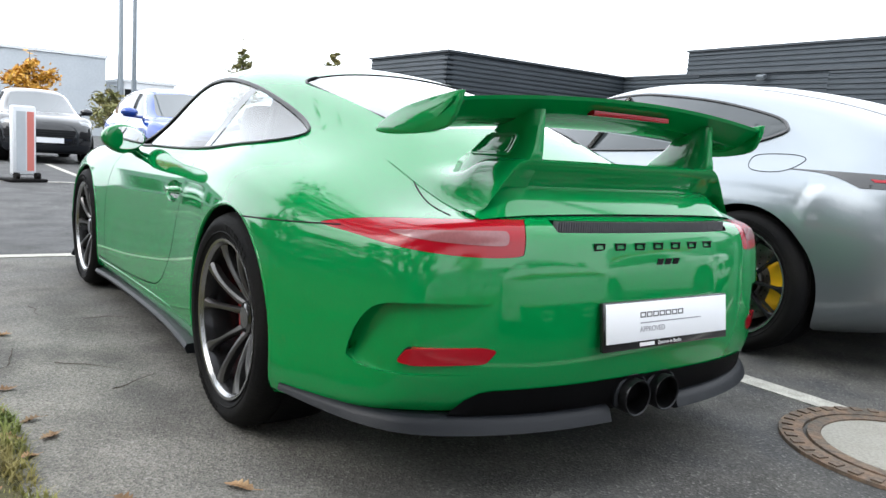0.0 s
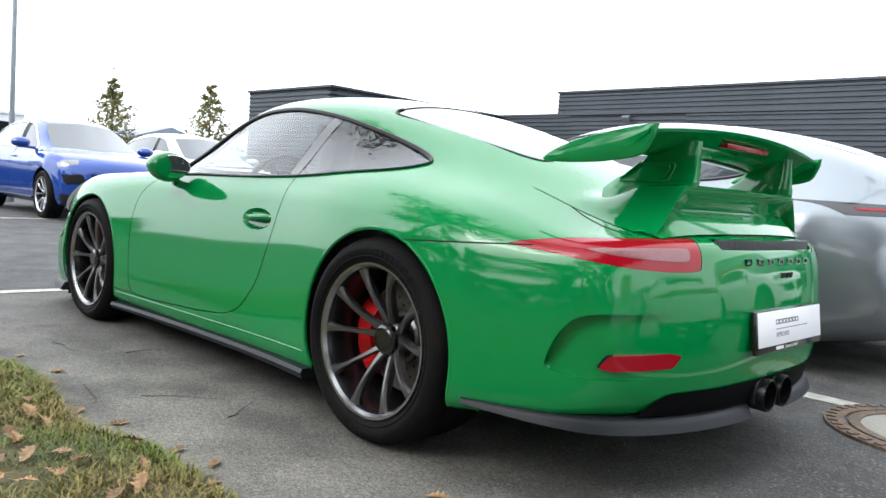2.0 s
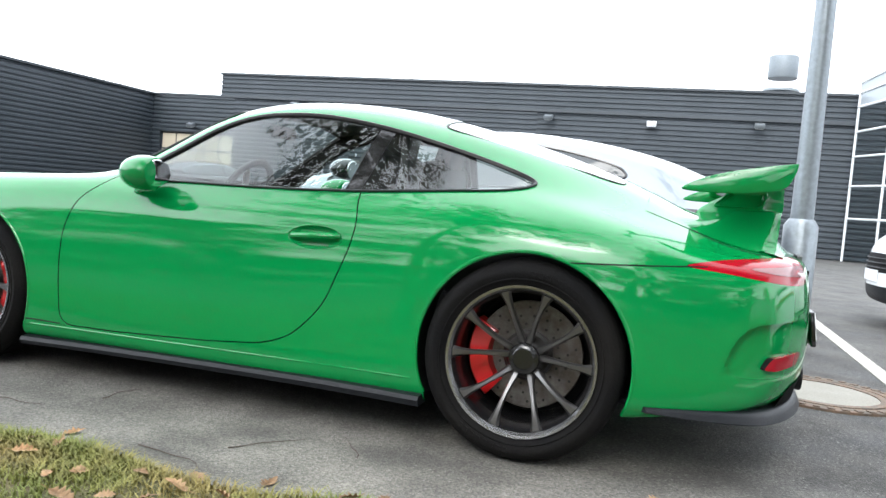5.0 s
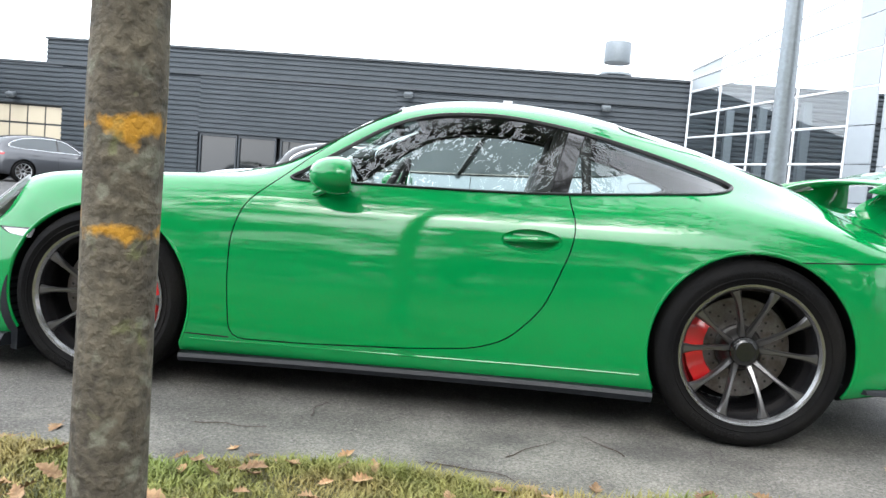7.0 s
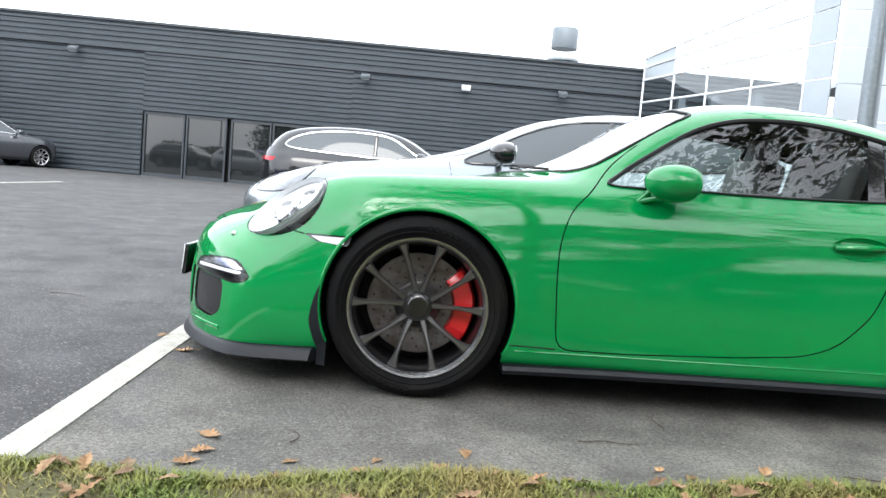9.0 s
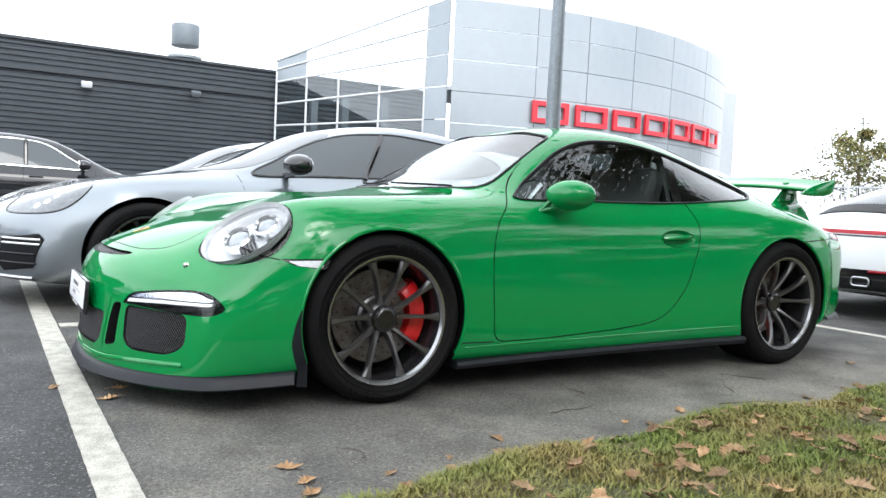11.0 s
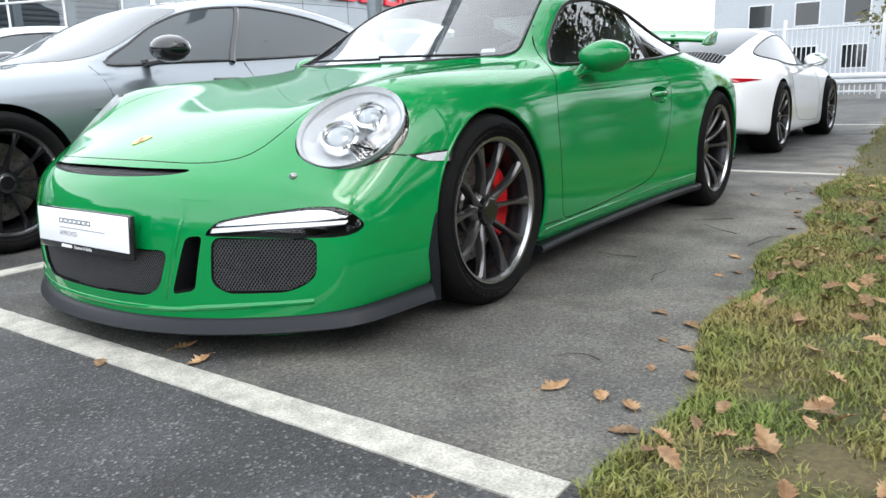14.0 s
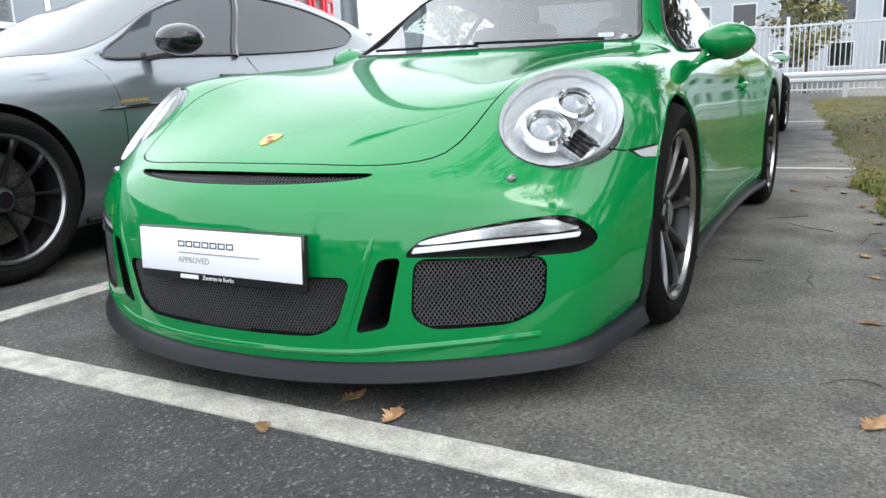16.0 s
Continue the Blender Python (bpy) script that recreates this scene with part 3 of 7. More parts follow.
def flood_light(x, z, material):
    t = thing("flood_light", pose(x, WY - 0.05, z), "small flood light on a bracket on the dark cladding", "lamp", "wall lights")
    part("bracket", boxed(-0.03, 0.03, -0.28, 0.0, -0.02, 0.02, 0.004), CLAD_EDGE, t)
    part("housing", boxed(-0.16, 0.16, -0.42, -0.18, -0.10, 0.06, 0.02, m=pose(0, 0, 0, 20)), material, t)
    part("pane", boxed(-0.13, 0.13, -0.40, -0.20, -0.112, -0.102, m=pose(0, 0, 0, 20)), WHITE_FRAME, t)
    return t


for x, z, k in ((-12.4, 4.36, GALV), (-2.14, 4.33, GALV), (1.47, 4.26, WHITE_FRAME), (4.96, 4.36, GALV), (-17.2, 3.3, GALV)):
    flood_light(x, z, k)

vent = thing("roof_vent", pose(6.2, 32.0, 4.44), "galvanised round roof ventilator with a cowl", "ventilator")
part("shaft", revolve(bmesh.new(), [(0.0, 0), (0.42, 0), (0.42, 2.3), (0.0, 2.3)], 24, "z"), GALV, vent)
part("collar", revolve(bmesh.new(), [(0.4, 2.2), (0.72, 2.2), (0.72, 2.3), (0.4, 2.3)], 24, "z"), GALV, vent)
part("cowl", revolve(bmesh.new(), [(0.0, 2.75), (0.58, 2.75), (0.6, 2.8), (0.6, 3.65), (0.55, 3.7), (0.0, 3.72)], 24, "z"), GALV, vent)

# ---- showroom: glass flank and a curved panel front ----
show = thing("showroom", pose(11.3, 17.5, 0), "showroom with glass flank and curved silver-white panel front", "building")
SOFF = Matrix.Translation((-11.3, -17.5, 0))
SH = 7.3


def show_part(name, bm, material, label="", parent=None, smooth=0):
    bm.transform(SOFF)
    return part(name, bm, material, parent or show, label, smooth)


def front_at(t):
    """The panel front in plan: a flat arc."""
    a, b = Vector((11.3, 17.5, 0)), Vector((25.8, 18.9, 0))
    d = b - a
    out = Vector((d.y, -d.x, 0)).normalized()
    return a + d * t + out * 1.8 * 4 * t * (1 - t)


breaks = [0, .18, .31, .45, .60, .79, 1.0]
levels = [0, 1.4, 2.4, 3.4, 4.4, 5.4, 6.4, SH]
for t0, t1 in zip(breaks, breaks[1:]):
    for z0, z1 in zip(levels, levels[1:]):
        bm = bmesh.new()
        seg = 5
        line = [front_at(t0 + (t1 - t0) * k / seg) for k in range(seg + 1)]
        d = (line[-1] - line[0]).normalized()
        line[0] = line[0] + d * 0.014
        line[-1] = line[-1] - d * 0.014
        out = Vector((d.y, -d.x, 0))
        lo_f = [bm.verts.new(p + Vector((0, 0, z0 + .010))) for p in line]
        hi_f = [bm.verts.new(p + Vector((0, 0, z1 - .010))) for p in line]
        lo_b = [bm.verts.new(p - out * .06 + Vector((0, 0, z0 + .010))) for p in line]
        hi_b = [bm.verts.new(p - out * .06 + Vector((0, 0, z1 - .010))) for p in line]
        for k in range(seg):
            bm.faces.new((lo_f[k], lo_f[k + 1], hi_f[k + 1], hi_f[k]))
            bm.faces.new((hi_f[k], hi_f[k + 1], hi_b[k + 1], hi_b[k]))
            bm.faces.new((lo_f[k], lo_f[k + 1], lo_b[k + 1], lo_b[k]))
        for k in (0, seg):
            bm.faces.new((lo_f[k], hi_f[k], hi_b[k], lo_b[k]))
        show_part("panel", bm, PANEL)
bm = bmesh.new()
inner = [front_at(.5 + k / 60) for k in range(31)]
q = [[bm.verts.new(p + Vector((0.02, 0.10, h))) for p in inner] for h in (0, SH - .02)]
for k in range(30):
    bm.faces.new((q[0][k], q[0][k + 1], q[1][k + 1], q[1][k]))
show_part("backing_wall", bm, PALE_WALL)
show_part("parapet", tube(bmesh.new(), [front_at(k / 30) + Vector((0, 0.05, SH)) for k in range(31)], 0.05), WHITE_FRAME)
show_part("return_wall", boxed(25.9, 26.1, 19.1, 32, 0, SH - 0.3), PALE_WALL)
show_part("stair_tower", boxed(26.3, 28.6, 20.5, 28, 0, SH - 0.75), PALE_WALL)
show_part("roof", boxed(19.5, 25.8, 19.2, 36, SH - .5, SH - .3), PALE_WALL)
# the flank turns the corner in panels, then runs to the hall as a glass screen with a falling top
FA, FB = Vector((11.2, 17.55, 0)), Vector((7.9, 24.35, 0))
FD = (FB - FA).normalized()
FN = Vector((-FD.y, FD.x, 0))
FLEN = (FB - FA).length


def flank_rail(z0, z1, t):
    return z0 + (z1 - z0) * t


RAILS = [(0.0, 0.0), (1.4, 1.4), (2.45, 2.45), (3.5, 3.4), (4.55, 4.2), (5.55, 5.0), (6.5, 5.45), (7.3, 5.78)]
PANE = glass("screen_wall_glass", (0.94, 0.97, 0.98), 0.0, 0.95, 1.6)


def flank_quad(t0, t1, za, zb, gap, thick, off):
    """A slab in the flank between two rails."""
    bm = bmesh.new()
    rows_q = []
    for o in (off, off + thick):
        ring = []
        for t, g in ((t0, gap), (t1, -gap)):
            p = FA + FD * (FLEN * t + g) + FN * o
            lo_z, hi_z = flank_rail(*za, t) + gap, flank_rail(*zb, t) - gap
            ring.append((p, lo_z, hi_z))
        (pa, l0, h0), (pb, l1, h1) = ring
        rows_q.append([bm.verts.new((pa.x, pa.y, l0)), bm.verts.new((pb.x, pb.y, l1)), bm.verts.new((pb.x, pb.y, h1)), bm.verts.new((pa.x, pa.y, h0))])
    f, b = rows_q
    bm.faces.new(f)
    bm.faces.new(b[::-1])
    for k in range(4):
        bm.faces.new((f[k], f[(k + 1) % 4], b[(k + 1) % 4], b[k]))
    bmesh.ops.recalc_face_normals(bm, faces=bm.faces)
    return bm


posts = [.115, .36, .60, .80, 1.0]
for za, zb in zip(RAILS, RAILS[1:]):
    show_part("corner_panel", flank_quad(0, .11, za, zb, .014, .06, 0), PANEL)
for t0, t1 in zip(posts, posts[1:]):
    for k, (za, zb) in enumerate(zip(RAILS, RAILS[1:])):
        pane = show_part("pane", flank_quad(t0, t1, za, zb, .03, .012, .02), PANEL if t1 == 1.0 and k > 4 else PANE)
        pane.visible_shadow = False
for t in posts:
    p = FA + FD * FLEN * t
    show_part("mullion", tube(bmesh.new(), [p + FN * .03, p + FN * .03 + Vector((0, 0, flank_rail(7.3, 5.78, t)))], .038, 6), WHITE_FRAME)
for t in posts[:-1]:
    p = FA + FD * (FLEN * t + .5) - FN * .9
    show_part("column", boxed(p.x - .13, p.x + .13, p.y - .13, p.y + .13, 0, 4.4), GALV)
for za, zb in RAILS[1:]:
    a, b = FA + FN * .05, FB + FN * .05
    show_part("transom", tube(bmesh.new(), [a + FD * FLEN * .115 + Vector((0, 0, flank_rail(za, zb, .115))), b + Vector((0, 0, zb))], .036, 6), WHITE_FRAME)

# the red sign: plain hollow blocks in place of its letters
SIGN_Z, SIGN_H = 3.60, .70
sign = thing("red_sign", pose(13.9, 16.6, SIGN_Z), "row of red raised block shapes on the panel front", "sign")
for i in range(7):
    t = 0.172 + i * 0.106
    p, p2 = front_at(t), front_at(t + 0.088)
    d = (p2 - p).normalized()
    out = Vector((d.y, -d.x, 0))
    w = (p2 - p).length
    m = Matrix.Translation(p + out * 0.12 - Vector((13.9, 16.6, SIGN_Z))) @ Matrix(((d.x, out.x, 0, 0), (d.y, out.y, 0, 0), (0, 0, 1, SIGN_Z), (0, 0, 0, 1)))
    bm = bmesh.new()
    for q in ((0, w, SIGN_H - .15, SIGN_H), (0, w, 0, .15), (0, .17, .15, SIGN_H - .15), (w - .17, w, .15, SIGN_H - .15)):
        box(bm, q[0], q[1], -.05, .05, q[2], q[3], m=m)
    part("block", bm, RED_SIGN, sign, smooth=0)

# ---- lamp posts ----


def lamp_post(x, y, h, r, label, arm=True):
    t = thing("lamp_post", pose(x, y, 0), label, "lamp post", "lamp posts")
    part("base_sleeve", revolve(bmesh.new(), [(0, 0), (r * 1.5, 0), (r * 1.5, 0.9), (r * 1.1, 0.95), (0, .95)], 20, "z"), GALV, t)
    part("pole", revolve(bmesh.new(), [(0, .9), (r, .9), (r * 0.6, h), (0, h)], 20, "z"), GALV, t)
    if arm:
        part("arm", tube(bmesh.new(), [(0, -.75, h + .12), (0, -.45, h + .10), (0, 0, h - .02), (0, .45, h + .10), (0, .75, h + .12)], .035, 8), GALV, t)
        for sgn in (-1, 1):
            part("head", boxed(-0.16, 0.16, min(sgn * .70, sgn * 1.30), max(sgn * .70, sgn * 1.30), h + .07, h + 0.17, 0.03), GALV, t)
    return t


lamp_post(3.76, 2.86, 6.5, 0.082, "grey galvanised lamp post behind the parked cars")
lamp_post(-12.86, 2.32, 7.0, 0.055, "thin grey lamp post at the far bays")
lamp_post(-50, 10.0, 11, 0.22, "tall pale lamp post beyond the car park")


# ---- car body forms ----
def bspline(P, u):
    """A smooth curve over the rows of P (with one extra row at each end), at the places u."""
    i = np.clip(np.floor(u).astype(int), 0, len(P) - 4)
    t = (u - i)[:, None, None]
    return ((1 - t) ** 3 * P[i] + (3 * t ** 3 - 6 * t * t + 4) * P[i + 1] + (-3 * t ** 3 + 3 * t * t + 3 * t + 1) * P[i + 2] + t ** 3 * P[i + 3]) / 6


def fold(P):
    """One more row at each end, so that the top runs smoothly round into the bottom."""
    return np.concatenate([P[1:2, ::-1], P, P[-2:-1, ::-1]])


def flank(P):
    """One more column at each end, mirrored, so that the section crosses the middle smoothly."""
    a, b = P[:, 1:2].copy(), P[:, -2:-1].copy()
    a[:, :, 1] *= -1
    b[:, :, 1] *= -1
    return np.concatenate([a, P, b], 1)


def hull_mesh(stations, sections, front, rear, per_u=10, per_v=8, firm=0.6):
    """A closed body skin. stations: lengthwise places; sections: for each of twelve lengthwise lines, from the
    middle of the floor out over the side to the middle of the roof, its half-widths and heights at the stations.
    front, rear: (start, end, depth, power, width) by which the ends are rounded off in plan."""
    n = len(stations)
    P = np.zeros((n, 12, 3))
    P[:, :, 0] = np.array(stations)[:, None]
    for k, (w, h) in enumerate(sections):
        P[:, k, 1], P[:, k, 2] = w, h
    P[0, :, 1] = (P[0, :, 1] + P[0, ::-1, 1]) / 2
    P[-1, :, 1] = (P[-1, :, 1] + P[-1, ::-1, 1]) / 2
    uu = np.arange(n, dtype=float)
    vv = np.arange(12, dtype=float)
    Q = P.copy()
    for _ in range(3):
        A = bspline(fold(Q), uu)
        A = bspline(flank(A).transpose(1, 0, 2), vv).transpose(1, 0, 2)
        Q = Q + firm * (P - A)
    u = np.linspace(0, n - 1, (n - 1) * per_u + 1)
    v = np.linspace(0, 11, 11 * per_v + 1)
    A = bspline(fold(Q), u)
    A = bspline(flank(A).transpose(1, 0, 2), v).transpose(1, 0, 2)
    A[:, 0, 1] = A[:, -1, 1] = 0
    s, y = A[:, :, 0].copy(), np.abs(A[:, :, 1])
    def ramp(a, b):
        t = np.clip((s - a) / (b - a), 0, 1)
        return t * t * (3 - 2 * t)
    a, b, depth, power, width = front
    A[:, :, 0] += (1 - ramp(a, b)) * depth * (y / width) ** power
    a, b, depth, power, width = rear
    A[:, :, 0] -= ramp(a, b) * depth * (y / width) ** power
    left = A[:, 1:-1][:, ::-1].copy()
    left[:, :, 1] *= -1
    R = np.concatenate([A, left], 1)
    nu, nv = R.shape[:2]
    idx = np.arange(nu * nv).reshape(nu, nv)
    q = np.stack([idx[:-1], idx[1:], np.roll(idx, -1, 1)[1:], np.roll(idx, -1, 1)[:-1]], -1).reshape(-1, 4)
    me = bpy.data.meshes.new("hull")
    me.from_pydata(R.reshape(-1, 3).tolist(), [], q.tolist())
    bm = bmesh.new()
    bm.from_mesh(me)
    bmesh.ops.remove_doubles(bm, verts=bm.verts, dist=2e-4)
    bmesh.ops.recalc_face_normals(bm, faces=bm.faces)
    bm.to_mesh(me)
    bm.free()
    me.shade_smooth()
    return me, A


class Skin:
    """Looks up points and smooth normals on a body skin."""
    def __init__(self, me):
        from mathutils.bvhtree import BVHTree
        self.me = me
        self.bvh = BVHTree.FromPolygons([v.co.copy() for v in me.vertices], [tuple(p.vertices) for p in me.polygons])
        self.vn = [v.normal.copy() for v in me.vertices]
        self.co = [v.co.copy() for v in me.vertices]
        self.polys = [tuple(p.vertices) for p in me.polygons]

    def normal(self, p, face):
        ids = self.polys[face]
        w = [1.0 / ((self.co[i] - p).length + 1e-5) ** 2 for i in ids]
        n = Vector((0, 0, 0))
        for i, k in zip(ids, w):
            n += self.vn[i] * k
        return n.normalized()

    def cast(self, a, d):
        hit, nrm, face, _ = self.bvh.ray_cast(Vector(a), Vector(d).normalized())
        return (hit, self.normal(hit, face)) if hit else (None, None)

    def side(self, x, z, s=-1, out=0.0):
        h, n = self.cast((x, s * 2, z), (0, -s, 0))
        return h + n * out if h else None

    def top(self, x, y, out=0.0):
        h, n = self.cast((x, y, 3), (0, 0, -1))
        return h + n * out if h else None

    def front(self, y, z, out=0.0):
        h, n = self.cast((-3, y, z), (1, 0, 0))
        return h + n * out if h else None

    def back(self, y, z, out=0.0):
        h, n = self.cast((6, y, z), (-1, 0, 0))
        return h + n * out if h else None

    def shade(self, me, tol=0.045):
        """Gives the faces of a cut piece that lie on the skin the skin's own smooth normals."""
        me.shade_smooth()
        near = {}
        for v in me.vertices:
            hit, nrm, face, d = self.bvh.find_nearest(v.co)
            near[v.index] = self.normal(v.co, face) if hit and d < tol else None
        out = [None] * len(me.loops)
        for p in me.polygons:
            pn = p.normal
            for li in p.loop_indices:
                n = near[me.loops[li].vertex_index]
                out[li] = n if n is not None and n.dot(pn) > 0.8 else pn.copy()
        me.normals_split_custom_set([tuple(n) for n in out])

    def skin_faces(self, me, tol=0.0012, sink=0.0):
        """Only those faces of a cut piece that lie on the skin, as a thin sheet."""
        bm = bmesh.new()
        bm.from_mesh(me)
        bm.normal_update()
        bad = []
        for f in bm.faces:
            hit, nrm, face, d = self.bvh.find_nearest(f.calc_center_median())
            if hit is None or d > tol * 4 or self.normal(hit, face).dot(f.normal) < 0.7:
                bad.append(f)
        bmesh.ops.delete(bm, geom=bad, context="FACES")
        for v in bm.verts:
            hit, nrm, face, d = self.bvh.find_nearest(v.co)
            v.co -= self.normal(hit, face) * sink
        m2 = bpy.data.meshes.new("sheet")
        bm.to_mesh(m2)
        bm.free()
        return m2


def islands(me):
    """The loose pieces of a mesh, as meshes."""
    bm = bmesh.new()
    bm.from_mesh(me)
    seen, out = set(), []
    for v0 in bm.verts:
        if v0.index in seen:
            continue
        stack, got = [v0], []
        seen.add(v0.index)
        while stack:
            v = stack.pop()
            got.append(v.index)
            for e in v.link_edges:
                w = e.other_vert(v)
                if w.index not in seen:
                    seen.add(w.index)
                    stack.append(w)
        out.append(got)
    verts = [v.co.copy() for v in bm.verts]
    owner = {}
    for k, got in enumerate(out):
        for i in got:
            owner[i] = k
    faces = [[] for _ in out]
    for f in bm.faces:
        faces[owner[f.verts[0].index]].append([v.index for v in f.verts])
    bm.free()
    res = []
    for got, fs in zip(out, faces):
        if len(fs) < 1:
            continue
        ren = {i: k for k, i in enumerate(got)}
        m2 = bpy.data.meshes.new("piece")
        m2.from_pydata([tuple(verts[i]) for i in got], [], [[ren[i] for i in f] for f in fs])
        res.append(m2)
    return res


def middle(me):
    c = np.zeros(len(me.vertices) * 3)
    me.vertices.foreach_get("co", c)
    return c.reshape(-1, 3).mean(0)


# the sports car: 4.5 m long, wheelbase 2.457 m, front axle at x = 0, nose towards -x
ST = [-1.015, -1.0, -0.93, -0.80, -0.60, -0.35, 0.0, 0.35, 0.65, 1.0, 1.4, 1.8, 2.15, 2.457, 2.75, 3.0, 3.20, 3.345, 3.405, 3.428]
SECTIONS = [
    ([0] * 20, [.27, .082, .074, .088, .11, .13, .13, .13, .13, .13, .13, .13, .13, .135, .185, .205, .225, .25, .31, .46]),
    ([.31, .32, .33, .34, .35, .36, .36, .36, .36, .36, .36, .36, .36, .36, .36, .36, .35, .34, .32, .30],
     [.27, .082, .074, .088, .11, .13, .13, .13, .13, .13, .13, .13, .13, .135, .185, .205, .225, .25, .31, .46]),
    ([.51, .52, .54, .56, .58, .60, .60, .60, .60, .60, .60, .60, .60, .60, .60, .58, .56, .54, .50, .48],
     [.27, .082, .074, .088, .11, .13, .13, .13, .13, .13, .13, .13, .13, .135, .185, .205, .225, .25, .31, .46]),
    ([.66, .68, .71, .75, .78, .80, .81, .81, .80, .80, .80, .80, .81, .82, .81, .79, .765, .72, .66, .62],
     [.27, .088, .080, .093, .115, .13, .14, .14, .14, .14, .14, .14, .14, .145, .19, .21, .23, .255, .315, .46]),
    ([.755, .785, .825, .855, .88, .893, .90, .885, .872, .868, .868, .878, .905, .92, .910, .893, .85, .79, .715, .69],
     [.27, .135, .135, .16, .185, .20, .20, .20, .20, .20, .20, .20, .20, .20, .225, .24, .255, .28, .34, .46]),
    ([.80, .828, .86, .88, .905, .918, .925, .90, .878, .868, .868, .880, .915, .932, .922, .905, .865, .805, .745, .72],
     [.27, .25, .30, .36, .40, .42, .45, .45, .45, .45, .45, .45, .45, .45, .45, .45, .43, .42, .42, .46]),
    ([.80, .828, .85, .86, .87, .885, .888, .865, .848, .84, .84, .855, .895, .917, .908, .888, .845, .79, .745, .72],
     [.27, .36, .42, .50, .60, .66, .70, .715, .72, .72, .73, .74, .74, .72, .70, .675, .65, .62, .56, .46]),
    ([.755, .785, .80, .81, .80, .80, .80, .79, .775, .765, .765, .765, .79, .825, .825, .81, .785, .75, .715, .69],
     [.27, .42, .49, .575, .70, .775, .80, .815, .825, .835, .845, .86, .88, .85, .81, .77, .735, .71, .65, .46]),
    ([.66, .68, .69, .69, .69, .69, .70, .70, .69, .66, .672, .668, .655, .66, .66, .66, .66, .65, .63, .62],
     [.27, .445, .53, .625, .745, .80, .825, .845, .875, .985, 1.02, 1.005, .975, .925, .865, .805, .765, .745, .69, .46]),
    ([.51, .52, .53, .53, .54, .55, .57, .58, .585, .555, .565, .555, .52, .50, .49, .49, .50, .50, .49, .48],
     [.27, .45, .545, .615, .72, .778, .815, .85, .92, 1.12, 1.18, 1.15, 1.085, 1.005, .92, .84, .785, .76, .70, .46]),
    ([.31, .32, .33, .33, .34, .35, .36, .36, .36, .34, .335, .33, .31, .30, .29, .29, .30, .30, .30, .30],
     [.27, .455, .555, .615, .69, .748, .805, .86, .965, 1.18, 1.245, 1.225, 1.155, 1.075, .975, .87, .80, .765, .70, .46]),
    ([0] * 20, [.27, .46, .56, .62, .685, .742, .805, .868, .985, 1.195, 1.266, 1.248, 1.178, 1.095, .99, .88, .805, .77, .70, .46]),
]
NOSE = (-1.0, -0.05, 0.33, 2.3, 0.82)
TAIL = (2.65, 3.40, 0.25, 2.8, 0.84)
HULL, GRID = hull_mesh(ST, SECTIONS, NOSE, TAIL)
SKIN = Skin(HULL)


# ---- the green sports car ----
def two_tone(me, skin, material, black=BLACK):
    """Cut faces behind the skin are black; the skin itself carries the paint."""
    me.materials.clear()
    me.materials.append(material)
    me.materials.append(black)
    for p in me.polygons:
        hit, nrm, face, d = skin.bvh.find_nearest(p.center)
        scoop = abs(p.center.x - 1.636) < .125 and abs(p.center.z - .69) < .05 and abs(p.center.y) > .80
        scoop = scoop or (p.center.x > 2.9 and .345 < p.center.z < .58 and abs(p.center.y) > .42 and d < .05)
        p.material_index = 0 if scoop or hit is not None and d < 0.004 and skin.normal(hit, face).dot(p.normal) > 0.6 else 1


def oriented(c, n, up):
    """A frame at c whose z axis is n and whose y axis leans to up."""
    n = Vector(n).normalized()
    x = Vector(up).cross(n).normalized()
    y = n.cross(x)
    return Matrix(((x.x, y.x, n.x, c[0]), (x.y, y.y, n.y, c[1]), (x.z, y.z, n.z, c[2]), (0, 0, 0, 1)))


def flip(poly):
    return [(-p[0], p[1]) for p in poly][::-1]


def mirror_m(m):
    return Matrix.Diagonal((1, -1, 1, 1)) @ m


# outlines seen from the side (x, z)
DLO = smooth_loop([(.70, .842), (1.0, .846), (1.4, .852), (1.75, .866), (2.1, .893), (2.31, .912), (2.40, .938), (2.385, .968), (2.24, 1.018),
                   (2.0, 1.083), (1.78, 1.132), (1.55, 1.163), (1.37, 1.166), (1.2, 1.148), (1.04, 1.092), (.87, .985), (.74, .895)], 5)
DOOR = round_poly([(.503, .46), (.522, .224), (.80, .226), (1.22, .247), (1.46, .270), (1.58, .315), (1.70, .44), (1.785, .66), (1.80, .76), (1.765, .86),
                   (1.80, 1.10), (1.76, 1.20), (1.30, 1.24), (1.0, 1.15), (.72, .93), (.62, .815), (.54, .74), (.503, .62)], .06, 4)
# outlines seen from the front (y, z), left half
GRILLE = round_poly([(-.366, .330), (.366, .330), (.325, .215), (.27, .186), (.12, .184), (-.12, .184), (-.27, .186), (-.325, .215)], .035)
AIR_SLIT = round_poly([(-.474, .376), (-.425, .371), (-.366, .196), (-.440, .212)], .018)
INTAKE = round_poly([(-.756, .362), (-.500, .372), (-.490, .235), (-.53, .204), (-.69, .206), (-.752, .245)], .032)
DRL = smooth_loop([(-.484, .379), (-.498, .399), (-.535, .421), (-.65, .441), (-.755, .450), (-.806, .436), (-.838, .394), (-.822, .366), (-.755, .362), (-.60, .370), (-.50, .374)], 4)
DRL_TRAY = smooth_loop([(-.512, .402), (-.545, .417), (-.65, .434), (-.752, .442), (-.795, .427), (-.802, .414), (-.65, .409)], 4)
